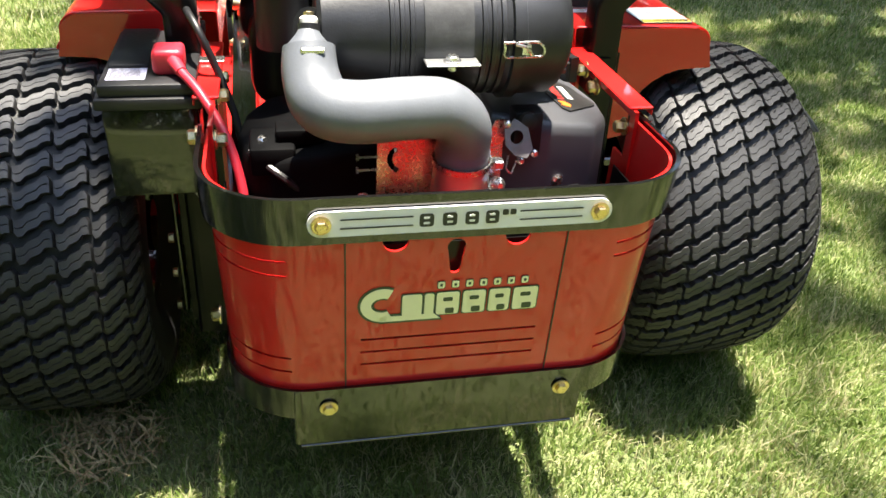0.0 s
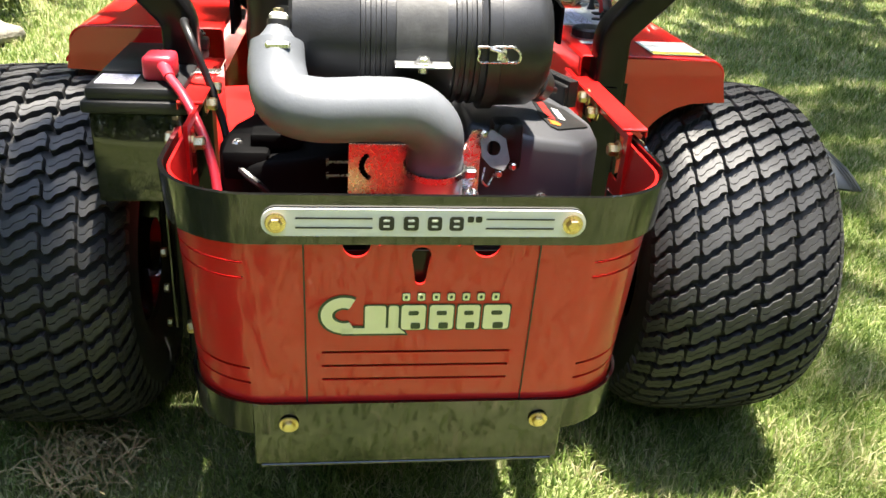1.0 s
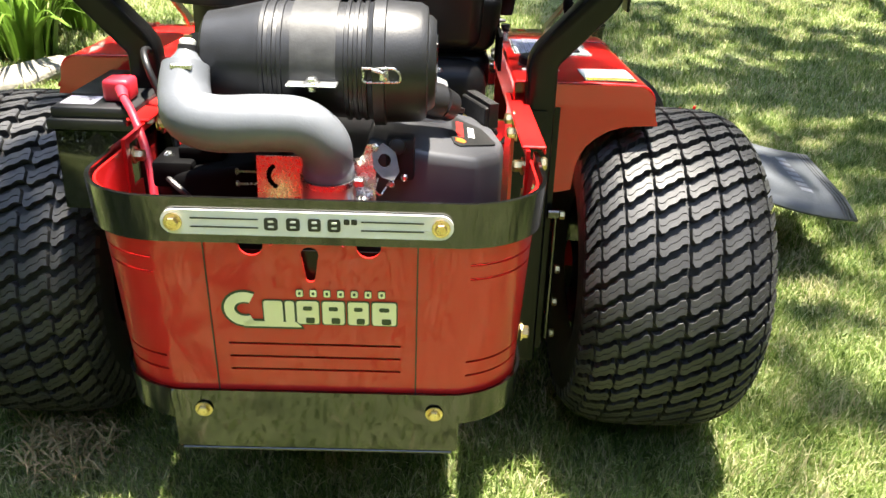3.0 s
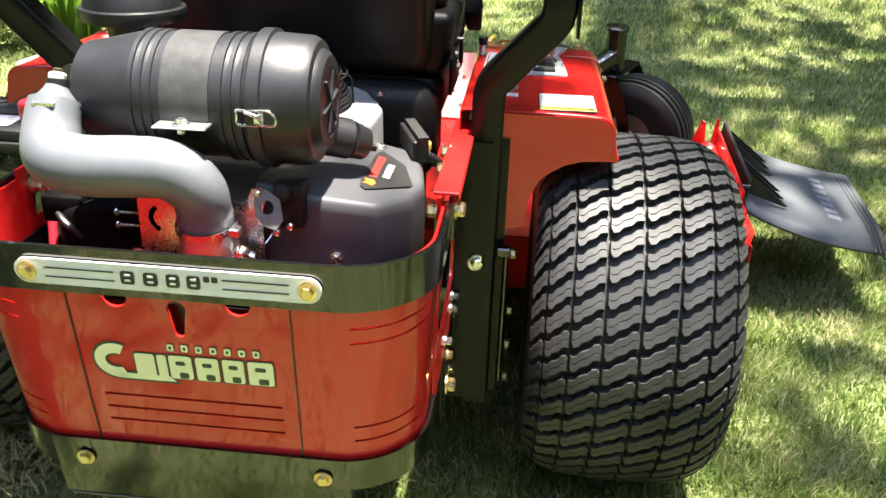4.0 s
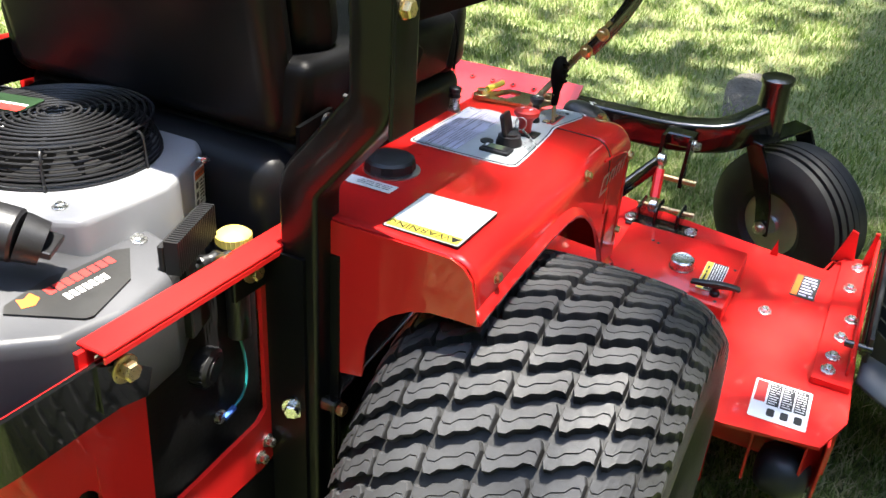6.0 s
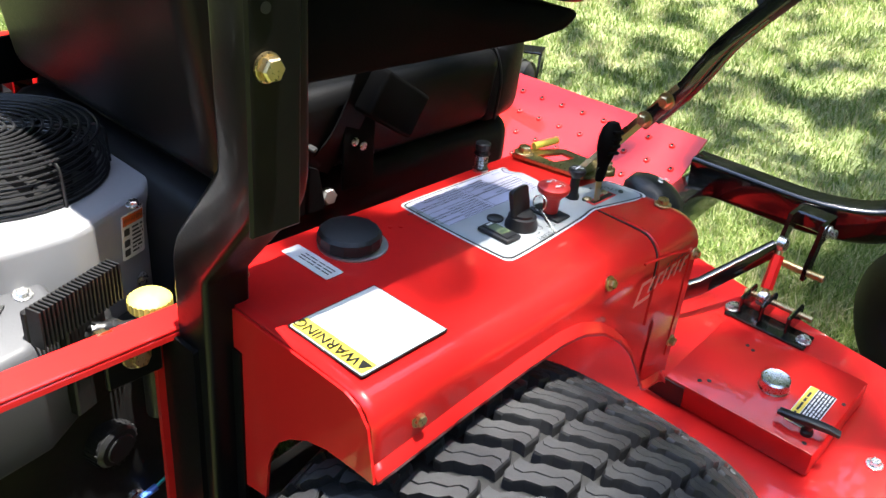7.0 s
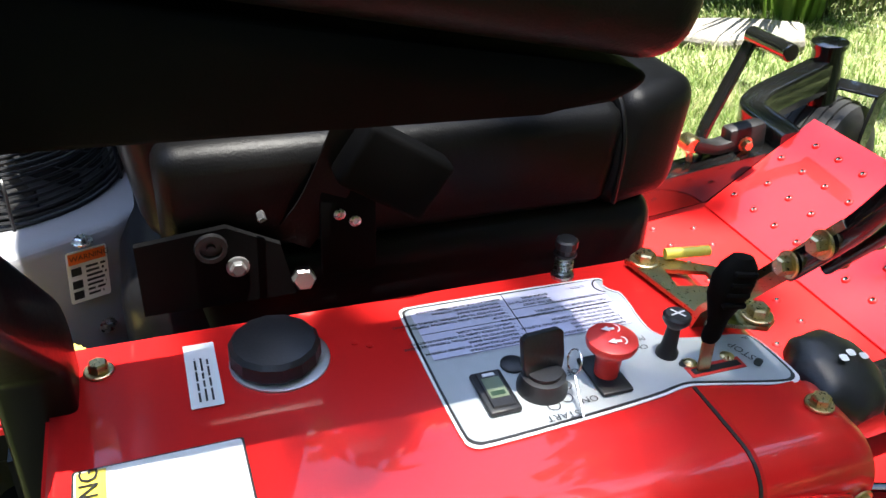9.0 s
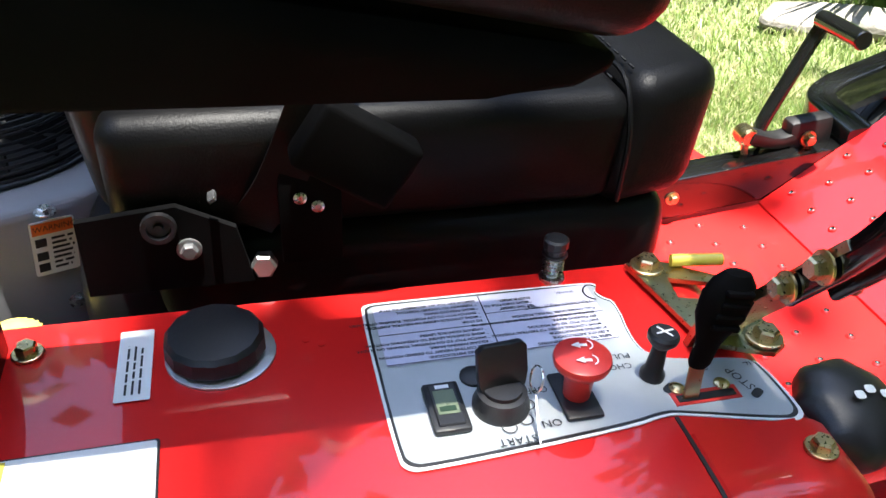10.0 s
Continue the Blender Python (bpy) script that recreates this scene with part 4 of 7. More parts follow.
def lug_mesh(row):
    """One S-shaped tread block of a row, with a thin sipe along its middle."""
    bm = bmesh.new()
    pitch = 2 * math.pi / LUG_COUNT
    line = [(-0.50, -0.20), (-0.42, -0.30), (-0.27, -0.26), (-0.14, -0.07), (0.14, 0.07), (0.27, 0.26), (0.42, 0.30), (0.50, 0.20)]
    low = [(a, b - 0.315 + (0.08 if abs(a) > 0.46 else 0)) for a, b in line]
    high = [(a, b + 0.315 - (0.08 if abs(a) > 0.46 else 0)) for a, b in line]
    outline = low + high[::-1]
    n, w = len(outline), len(line)
    rings = []
    for scale, lift in ((1.0, -0.004), (0.975, 0.0115), (0.935, 0.0140)):
        cur = []
        for a, b in outline:
            x = tread_x(((row + 0.5 + a * 0.955 * scale) / LUG_ROWS) * 2 - 1)
            ang = b * 1.05 * scale * pitch
            r = crown(x / TYRE_HALF) + lift
            cur.append(bm.verts.new((x, r * math.sin(ang), r * math.cos(ang))))
        rings.append(cur)
    for lo, hi in zip(rings, rings[1:]):
        for j in range(n):
            bm.faces.new((lo[j], lo[(j + 1) % n], hi[(j + 1) % n], hi[j]))
    top = rings[-1]
    mids = []
    for k in range(w):
        c = (top[k].co + top[n - 1 - k].co) / 2
        d = (top[n - 1 - k].co - top[k].co).normalized() * 0.0010
        inn = Vector((0, c.y, c.z)).normalized() * (0.0025 if 0 < k < w - 1 else 0.0)
        mids.append((bm.verts.new(c - d), bm.verts.new(c - inn), bm.verts.new(c + d)))
    for k in range(w - 1):
        a, b = mids[k], mids[k + 1]
        bm.faces.new((top[k], top[k + 1], b[0], a[0]))
        bm.faces.new((a[0], b[0], b[1], a[1]))
        bm.faces.new((a[1], b[1], b[2], a[2]))
        bm.faces.new((a[2], b[2], top[n - 2 - k], top[n - 1 - k]))
    bm.faces.new((top[0], mids[0][0], mids[0][1], mids[0][2], top[n - 1]))
    bm.faces.new((top[w - 1], top[w], mids[-1][2], mids[-1][1], mids[-1][0]))
    bmesh.ops.recalc_face_normals(bm, faces=bm.faces)
    me = bpy.data.meshes.new("tread_block")
    bm.to_mesh(me)
    bm.free()
    me.materials.append(TYREDUST)
    return me


TYRE_X, TYRE_Y, TYRE_Z = 0.615, 0.686, 0.335


def build_rear_wheels():
    carcass, blocks = None, [lug_mesh(row) for row in range(LUG_ROWS)]
    for s in (1, -1):
        if carcass is None:
            tyre = part("rear_tyre", tyre_mesh(), TYRE, mower, "wide black turf tyre with S-shaped tread blocks", level=True, angle=30)
            carcass = tyre.data
        else:
            tyre = new("rear_tyre", carcass)
            tyre.parent = mower
            tagged(tyre, "wide black turf tyre with S-shaped tread blocks")
        tyre.matrix_basis = Matrix.Translation((s * TYRE_X, TYRE_Y, TYRE_Z)) @ (Matrix() if s == 1 else Matrix.Rotation(math.pi, 4, "Z"))
        rest_verts, rest_faces = [], []
        for row, me in enumerate(blocks):
            for k in range(LUG_COUNT):
                turn = (2 * math.pi * (k + 0.40 * row) / LUG_COUNT) % (2 * math.pi)
                m = Matrix.Rotation(turn * s, 4, "X")
                if radians(150) < turn < radians(305):
                    # the lower front of the tread, under the fender, stays joined
                    n = len(rest_verts)
                    rest_verts += [m @ v.co for v in me.vertices]
                    rest_faces += [[n + i for i in p.vertices] for p in me.polygons]
                    continue
                ob = new("tread_block", me)
                ob.parent = tyre
                ob.matrix_basis = m
        tagged(mesh_of("tread_rest", rest_verts, rest_faces, TYREDUST, tyre), kind="stuff")
        bm = bmesh.new()
        lathe(bm, (0, 0, 0), (1, 0, 0), [(-0.15, 0.16), (-0.13, 0.152), (-0.02, 0.145), (-0.01, 0.05), (0.01, 0.05), (0.02, 0.145), (0.13, 0.152), (0.15, 0.16)], 40, caps=False)
        lathe(bm, (0, 0, 0), (1, 0, 0), [(-0.16, 0.05), (-0.02, 0.05), (0.01, 0.15), (0.02, 0.15)], 40)
        part("rim", bm, BLACK, tyre, "black steel rim")


build_rear_wheels()

# ---- fenders and control panel ----
TOP = 0.757


def build_fender(s):
    y_rear = 0.500 if s == 1 else 0.62
    edge = [(0.46, 0.678), (0.52, 0.683), (0.60, 0.692), (0.69, 0.699), (0.75, 0.701), (0.79, 0.695), (0.83, 0.678), (0.87, 0.650), (0.905, 0.617), (0.94, 0.570), (0.966, 0.528), (1.04, 0.520)]

    def low(y):
        """The lower edge of the outer side, with the wheel arch."""
        for (a, za), (b, zb) in zip(edge, edge[1:]):
            if a <= y <= b:
                return za + (zb - za) * (y - a) / (b - a)
        return edge[-1][1]
    out, rad = 0.557, 0.030
    bm = bmesh.new()
    ys = [y_rear + (1.030 - y_rear) * k / 48 for k in range(49)]
    cols = []
    for y in ys:
        drop = max(0.0, (y - 1.0) / 0.03) ** 2 * 0.012
        zl = low(y)
        sec = [(0.300, TOP - 0.075), (0.300, TOP - 0.004), (0.304, TOP)]
        sec += [(0.36, TOP), (0.42, TOP), (0.48, TOP - 0.0004), (out - rad, TOP - 0.002)]
        for k in range(1, 9):
            a = radians(90 - 90 * k / 8)
            sec.append((out - rad + rad * math.cos(a), TOP - 0.002 - rad + rad * math.sin(a)))
        sec += [(out + 0.001, TOP - 0.033 - (TOP - 0.033 - zl) * f) for f in (0.35, 0.7)]
        sec += [(out + 0.001, zl + 0.014), (out + 0.006, zl + 0.009), (out + 0.009, zl + 0.004), (out + 0.009, zl)]
        cols.append([bm.verts.new((s * x, y, z - drop)) for x, z in sec])
    for a, b in zip(cols, cols[1:]):
        for j in range(len(a) - 1):
            bm.faces.new((a[j], a[j + 1], b[j + 1], b[j]))
    fender = part("fender", bm, RED, mower, "glossy red steel fender with a wheel arch" if s == 1 else "glossy red steel fender beside the battery", angle=24)
    mod = fender.modifiers.new("sheet", "SOLIDIFY")
    mod.thickness, mod.offset = 0.003, -1
    # rear face with its arch
    bm = bmesh.new()
    inner = 0.371
    rim = [(inner, TOP - 0.003), (0.525, TOP - 0.003), (0.541, TOP - 0.009), (0.553, TOP - 0.023), (0.557, 0.715), (0.564, 0.682), (0.540, 0.6815), (0.505, 0.679), (0.479, 0.671), (0.456, 0.657), (0.439, 0.641), (0.428, 0.622), (0.422, 0.600), (0.418, 0.556), (0.385, 0.549), (inner, 0.550)]
    prism(bm, [(s * x, z) for x, z in rim], Matrix(((1, 0, 0, 0), (0, 0, 1, y_rear - 0.003), (0, 1, 0, 0), (0, 0, 0, 1))), 0.003)
    part("fender_rear", bm, RED, fender, smooth=False)
    bm = bmesh.new()
    prism(bm, [(s * 0.304, TOP - 0.024), (s * 0.53, TOP - 0.024), (s * 0.552, TOP - 0.05), (s * 0.556, 0.53), (s * 0.304, 0.55)], Matrix(((1, 0, 0, 0), (0, 0, 1, 1.026), (0, 1, 0, 0), (0, 0, 0, 1))), 0.003)
    part("fender_front", bm, RED, fender, smooth=False)
    # front cap: a second sheet lapped over the fender, proud by its thickness
    bm = bmesh.new()
    cols = []
    for y in (0.936, 0.938, 0.96, 0.985, 1.008, 1.022, 1.032, 1.035):
        drop = max(0.0, (y - 1.008) / 0.027) ** 2 * 0.012
        lift = 0.0 if y < 0.937 or y > 1.033 else 0.0022
        sec = [(0.486, TOP + lift - 0.0008), (0.505, TOP + lift - 0.0012), (out - rad, TOP + lift - 0.002)]
        for k in range(1, 9):
            a = radians(90 - 90 * k / 8)
            sec.append((out - rad + (rad + lift) * math.cos(a), TOP - 0.002 - rad + (rad + lift) * math.sin(a)))
        sec += [(out + 0.001 + lift, 0.700), (out + 0.001 + lift, 0.640), (out + 0.001 + lift, 0.580), (out + 0.001 + lift, 0.535)]
        cols.append([bm.verts.new((s * x, y, z - drop)) for x, z in sec])
    for a, b in zip(cols, cols[1:]):
        for j in range(len(a) - 1):
            if a[j].co.y < 0.99 and a[j].co.z < 0.69 and a[j].co.y < 0.955:
                continue
            bm.faces.new((a[j], a[j + 1], b[j + 1], b[j]))
    part("front_cap", bm, RED, fender, "lapped red front cap of the fender", angle=24)
    bm = bmesh.new()
    sec = [(0.470, TOP + 0.0002), (0.500, TOP - 0.0004), (out - rad, TOP - 0.0014)] + [(out - rad + (rad + 0.0006) * math.cos(radians(90 - 15 * k)), TOP - 0.002 - rad + (rad + 0.0006) * math.sin(radians(90 - 15 * k))) for k in range(1, 7)] + [(out + 0.0016, 0.690)]
    sweep(bm, [(s * x, 0.9345, z) for x, z in sec], [(-0.0013, -0.0006), (0.0013, -0.0006), (0.0013, 0.0006), (-0.0013, 0.0006)], up=(s * 0.7, 0, 0.7))
    part("panel_seam", bm, INK, fender)
    # pressed panel outline on the cap's side
    bm = bmesh.new()
    xs = s * (out + 0.0034)
    sweep(bm, round_path([(xs, 0.900, 0.738), (xs, 0.960, 0.729), (xs, 1.014, 0.716), (xs, 1.016, 0.640), (xs, 1.016, 0.56)], 0.008, 4), circle(0.0017, 6), up=(1, 0, 0))
    part("pressed_crease", bm, RED, fender)
    if s == 1:
        # small emblem on the cover's side, as plain slanted shapes
        bm = bmesh.new()
        m = flat((out + 0.0040, 0.955, 0.701), (0, 1, 0.01), (0, 0, 1))

        def slant(x0, x1, y0, y1, mat):
            f = bm.faces.new([bm.verts.new(m @ Vector((x + y * 0.35, y, 0.0))) for x, y in ((x0, y0), (x1, y0), (x1, y1), (x0, y1))])
            f.material_index = mat
        slant(-0.056, -0.050, -0.012, 0.012, 0)
        slant(-0.050, -0.034, 0.007, 0.012, 0)
        slant(-0.056, -0.022, -0.017, -0.012, 0)
        for k in range(6):
            x0 = -0.032 + 0.0145 * k
            slant(x0, x0 + 0.0050, -0.008, 0.011, 0)
            slant(x0 + 0.0050, x0 + 0.0110, 0.006, 0.011, 0 if k % 2 else 1)
            slant(x0 + 0.0050, x0 + 0.0105, -0.003, 0.001, 1)
        for k in range(7):
            slant(-0.005 + k * 0.008, 0.000 + k * 0.008, 0.0145, 0.0185, 1)
        part("small_emblem", bm, [ALUMIN, INK], fender, "chrome and black slanted emblem", smooth=False)
        for p, d in (((0.5560, 0.836, 0.737), (1, 0, 0.3)), ((0.5605, 1.024, 0.708), (1, 0, 0)), ((0.5560, 0.552, 0.716), (1, 0, 0.1)), ((0.5605, 1.022, 0.580), (1, 0, 0))):
            hex_bolt(fender, p, d, 0.0058, length=0.006)
        for p in ((0.334, 0.531, TOP + 0.0005), (0.513, 1.010, TOP + 0.0012)):
            hex_bolt(fender, p, (0, 0, 1), 0.0072, length=0.007)
        for p in ((0.352, 0.712, TOP + 0.0002), (0.358, 0.722, TOP + 0.0002)):
            bm = bmesh.new()
            lathe(bm, p, (0, 0, 1), [(0, 0.003), (0.0006, 0.003), (0.0008, 0.0015)], 10)
            part("rivet", bm, RED, fender)
        bm = bmesh.new()
        lathe(bm, (0.356, 0.655, TOP + 0.0003), (0, 0, 1), [(0, 0.0365), (0.0015, 0.0365), (0.002, 0.034)], 32)
        part("filler_neck", bm, ALUMIN, fender)
        bm = bmesh.new()
        lathe(bm, (0.354, 0.652, TOP + 0.002), (0, 0, 1), [(0, 0.0315), (0.003, 0.0335), (0.013, 0.0330), (0.0165, 0.030), (0.0175, 0.024), (0.0185, 0.004)], 14)
        part("fuel_cap", bm, PLASTIC, fender, "black faceted fuel cap", angle=22)
    return fender


def build_panel(fender):
    up = TOP + 0.0012
    m = Matrix.Translation((0, 0, up))
    shape = [(0.331, 0.757), (0.468, 0.757), (0.476, 0.761), (0.479, 0.770), (0.470, 0.900), (0.464, 0.928), (0.4665, 0.940), (0.4835, 1.002), (0.482, 1.011), (0.474, 1.0145), (0.434, 1.012), (0.4265, 1.006), (0.420, 0.958), (0.412, 0.942), (0.398, 0.935), (0.352, 0.9415), (0.347, 0.934), (0.338, 0.930), (0.331, 0.936), (0.327, 0.928), (0.325, 0.770), (0.326, 0.761)]
    for _ in range(2):
        shape = [(a[0] * (1 - f) + b[0] * f, a[1] * (1 - f) + b[1] * f) for a, b in zip(shape, shape[1:] + shape[:1]) for f in (0.25, 0.75)]
    cx, cy = 0.40, 0.87
    def grown(g):
        return [(cx + (x - cx) * (1 + g / 0.075), cy + (y - cy) * (1 + g / 0.135)) for x, y in shape]
    bm = bmesh.new()
    prism(bm, grown(0.0), m @ Matrix.Translation((0, 0, 0.0004)), 0.0004)
    panel = part("control_decal", bm, GREYLAB, fender, "grey control decal with instructions and a black border", smooth=False)
    for name, g, dz, h, mat in (("decal_margin", 0.0045, -0.0008, 0.0008, WHITE), ("decal_border", 0.0022, 0.0, 0.0004, INK)):
        bm = bmesh.new()
        prism(bm, grown(g), m @ Matrix.Translation((0, 0, dz)), h)
        part(name, bm, mat, panel, smooth=False)
    # instruction blocks: the text reads from the seat, so its lines run along y
    q = Matrix(((0, 1, 0, 0), (-1, 0, 0, 0), (0, 0, 1, up + 0.0013), (0, 0, 0, 1)))
    bm = bmesh.new()
    quad(bm, q, -0.928, -0.762, 0.3275, 0.392, 0)
    w = q @ Matrix.Translation((0, 0, 0.0006))
    wording = (
        (-0.838, 0.3885, ("OPERATING INSTRUCTIONS:", "* RAISE CUTTING HEIGHT TO DESIRED POSITION.", "* RELEASE PARKING BRAKE.", "* SWITCH 'PTO' TO ON POSITION, TURNING ON BLADES.", "* MOVE CONTROL LEVERS TO OPERATING POSITION.", "* OPERATE CONTROL LEVERS.")),
        (-0.838, 0.3560, ("TO STOP:", "* MOVE CONTROL LEVERS TO NEUTRAL POSITION.", "* SWITCH 'PTO' TO OFF POSITION, TURNING OFF BLADES.", "* MOVE PARKING BRAKE.", "* TURN KEY TO 'LOCKED' POSITION,", "REMOVE KEY FOR ALL MOVEMENT TO STOP.")),
        (-0.924, 0.3885, ("REFER TO COMPLETE OPERATING", "& SERVICE INSTRUCTIONS", "STARTING INSTRUCTIONS:", "* MOVE CONTROL LEVERS TO 'NEUTRAL' POSITION.", "* SWITCH 'PTO' TO OFF POSITION.", "* SET PARKING BRAKE.", "* ENGINE IS COLD, MOVE THROTTLE LEVER FORWARD TO", "PULL CHOKE LEVER TO FULL POSITION.")),
        (-0.880, 0.3455, ("SET THE OFFSET", "* MOVE THROTTLE TO", "ENGINE SPEED.")),
    )
    for x0, y0, lines in wording:
        for k, words in enumerate(lines):
            text_mesh(bm, words, w @ Matrix.Translation((x0, y0 - 0.0046 * k, 0)), 0.0036, 1, "LEFT", 0.030)
    quad(bm, w, -0.842, -0.8412, 0.328, 0.392, 1)
    quad(bm, w, -0.928, -0.762, 0.3605, 0.3612, 1)
    quad(bm, w, -0.928, -0.842, 0.3490, 0.3496, 1)
    quad(bm, w, -0.928, -0.762, 0.3916, 0.3922, 1)
    text_mesh(bm, "TRACKING ADJUSTMENT", w @ Matrix.Translation((-0.898, 0.3485, 0)), 0.0046, 1)
    text_mesh(bm, "SLOWER", w @ Matrix.Translation((-0.908, 0.3345, 0)), 0.0036, 1)
    text_mesh(bm, "START", w @ Matrix.Translation((-0.828, 0.472, 0)), 0.0085, 1)
    text_mesh(bm, "ON", w @ Matrix.Translation((-0.853, 0.462, 0)), 0.0085, 1)
    text_mesh(bm, "OFF", w @ Matrix.Translation((-0.853, 0.432, 0)), 0.0085, 1)
    text_mesh(bm, "PULL TO", w @ Matrix.Translation((-0.913, 0.411, 0)), 0.0075, 1)
    text_mesh(bm, "CHOKE", w @ Matrix.Translation((-0.912, 0.421, 0)), 0.0075, 1)
    text_mesh(bm, "STOP", w @ Matrix.Translation((-0.992, 0.447, 0)) @ Matrix.Rotation(radians(-70), 4, "Z"), 0.0095, 1)
    text_mesh(bm, "F", w @ Matrix.Translation((-1.004, 0.434, 0)) @ Matrix.Rotation(radians(90), 4, "Z"), 0.008, 1)
    text_mesh(bm, "R", w @ Matrix.Translation((-0.972, 0.434, 0)) @ Matrix.Rotation(radians(90), 4, "Z"), 0.008, 1)
    for x, y in ((-0.843, 0.444), (-0.838, 0.456), (-0.826, 0.461)):
        for k in range(12):
            a0, a1 = 2 * math.pi * k / 12, 2 * math.pi * (k + 1) / 12
            bm.faces.new([bm.verts.new(w @ Vector((x + r * math.cos(a), y + r * math.sin(a), 0))) for a, r in ((a0, 0.0050), (a1, 0.0050), (a1, 0.0042), (a0, 0.0042))]).material_index = 1
    for x, y in ((-0.940, 0.447), (-0.996, 0.462)):
        prism(bm, rounded(0.010, 0.006, 0.0025, 2), w @ Matrix.Translation((x, y, 0)) @ Matrix.Rotation(0.6, 4, "Z"), 0.0003, 1)
    for k in range(10):
        a0, a1 = radians(200 + 14 * k), radians(200 + 14 * (k + 1))
        bm.faces.new([bm.verts.new(w @ Vector((-0.932 + r * math.cos(a + 1.57), 0.338 + r * math.sin(a + 1.57), 0))) for a, r in ((a0, 0.0105), (a1, 0.0105), (a1, 0.0090), (a0, 0.0090))]).material_index = 1
    part("print", bm, [LILAC, INK], panel, "black print on pale lilac and grey", smooth=False)
    # hour meter
    z = up + 0.0008
    bm = bmesh.new()
    box(bm, 0.417, 0.460, 0.779, 0.803, z, z + 0.005, 0.002, 2)
    box(bm, 0.4205, 0.4565, 0.7822, 0.7998, z + 0.005, z + 0.0065, 0.001, 1)
    meter = part("hour_meter", bm, PLASTIC, fender, "black hour meter with a grey-green display")
    bm = bmesh.new()
    mm = Matrix.Translation((0.4375, 0.7910, z + 0.0069))
    quad(bm, mm, -0.0105, 0.0105, -0.0068, 0.0068, 0)
    quad(bm, mm @ Matrix.Translation((0, 0, 0.0003)), 0.004, 0.0085, -0.0055, 0.0050, 1)
    quad(bm, mm @ Matrix.Translation((0, 0, 0.0002)), -0.0150, -0.0118, -0.0045, 0.0045, 2)
    part("display", bm, [LCD, GREENINK, WHITE], meter, smooth=False)
    # key switch with key and tag
    bm = bmesh.new()
    lathe(bm, (0.441, 0.826, z), (0, 0, 1), [(0, 0.0185), (0.004, 0.0185), (0.010, 0.0160), (0.013, 0.0160), (0.014, 0.012)], 28)
    sw = part("key_switch", bm, PLASTIC, fender, "black ignition switch with its key in")
    bm = bmesh.new()
    lathe(bm, (0.441, 0.826, z + 0.0138), (0, 0, 1), [(0, 0.0125), (0.003, 0.0125), (0.0035, 0.005)], 24)
    part("switch_collar", bm, PLASTIC, sw)
    bm = bmesh.new()
    turned = Matrix.Translation((0.438, 0.827, z + 0.0130)) @ Matrix.Rotation(radians(98), 4, "Z") @ Matrix.Rotation(radians(-14), 4, "X")
    prism(bm, [(-0.0150, 0.000), (0.0150, 0.000), (0.0170, 0.010), (0.0165, 0.028), (0.013, 0.031), (-0.013, 0.032), (-0.0170, 0.029), (-0.0170, 0.010)], turned @ Matrix(((1, 0, 0, 0), (0, 0, 1, -0.003), (0, 1, 0, 0), (0, 0, 0, 1))), 0.006)
    bmesh.ops.bevel(bm, geom=list(bm.edges), offset=0.0012, segments=2, profile=0.5, affect="EDGES", clamp_overlap=True)
    part("key", bm, PLASTIC, sw)
    bm = bmesh.new()
    lathe_ring(bm, (0.448, 0.845, z + 0.026), 0.0085, 0.0007, 24, 5)
    bmesh.ops.rotate(bm, cent=(0.448, 0.845, z + 0.026), matrix=Matrix.Rotation(radians(75), 3, "X"), verts=bm.verts)
    sweep(bm, [(0.452, 0.844, z + 0.018), (0.464, 0.842, z + 0.010), (0.478, 0.840, z + 0.002)], [(-0.0022, -0.0005), (0.0022, -0.0005), (0.0022, 0.0005), (-0.0022, 0.0005)], up=(0, 1, 0.3))
    part("key_ring", bm, STEEL, sw)
    bm = bmesh.new()
    lathe(bm, (0.412, 0.816, z), (0, 0, 1), [(0, 0.0095), (0.002, 0.0095), (0.003, 0.0075)], 20)
    part("blanking_plug", bm, PLASTIC, sw)
    # red blade switch
    bm = bmesh.new()
    box(bm, 0.421, 0.464, 0.863, 0.888, z, z + 0.004, 0.002, 2)
    base = part("blade_switch", bm, PLASTIC, fender, "red mushroom pull switch on a black base")
    bm = bmesh.new()
    lathe(bm, (0.443, 0.876, z + 0.004), (0.0, 0.0, 1), [(0, 0.0088), (0.016, 0.0098), (0.021, 0.0130), (0.0255, 0.0178), (0.0290, 0.0188), (0.0315, 0.0183), (0.0330, 0.0150), (0.0340, 0.002)], 32)
    knob = part("switch_knob", bm, REDINK, base, "red mushroom knob with white marks")
    bm = bmesh.new()
    w2 = Matrix.Translation((0.4430, 0.876, z + 0.0386)) @ Matrix.Rotation(radians(172), 4, "Z") @ Matrix.Scale(0.95, 4)
    for sx in (-1, 1):
        prism(bm, [(sx * 0.0045, 0.001), (sx * 0.0105, 0.001), (sx * 0.0075, 0.0068)], w2, 0.0003)
        quad(bm, w2, sx * 0.0062, sx * 0.0088, -0.004, 0.001)
        for k in range(8):
            a0, a1 = radians(200 + 17 * k), radians(200 + 17 * (k + 1))
            bm.faces.new([bm.verts.new(w2 @ Vector((sx * 0.0075 + r * math.cos(a), -0.003 + r * math.sin(a), 0.0002))) for a, r in ((a0, 0.0052), (a1, 0.0052), (a1, 0.0042), (a0, 0.0042))])
    part("knob_marks", bm, WHITE, knob, smooth=False)
    # choke pull and throttle lever
    bm = bmesh.new()
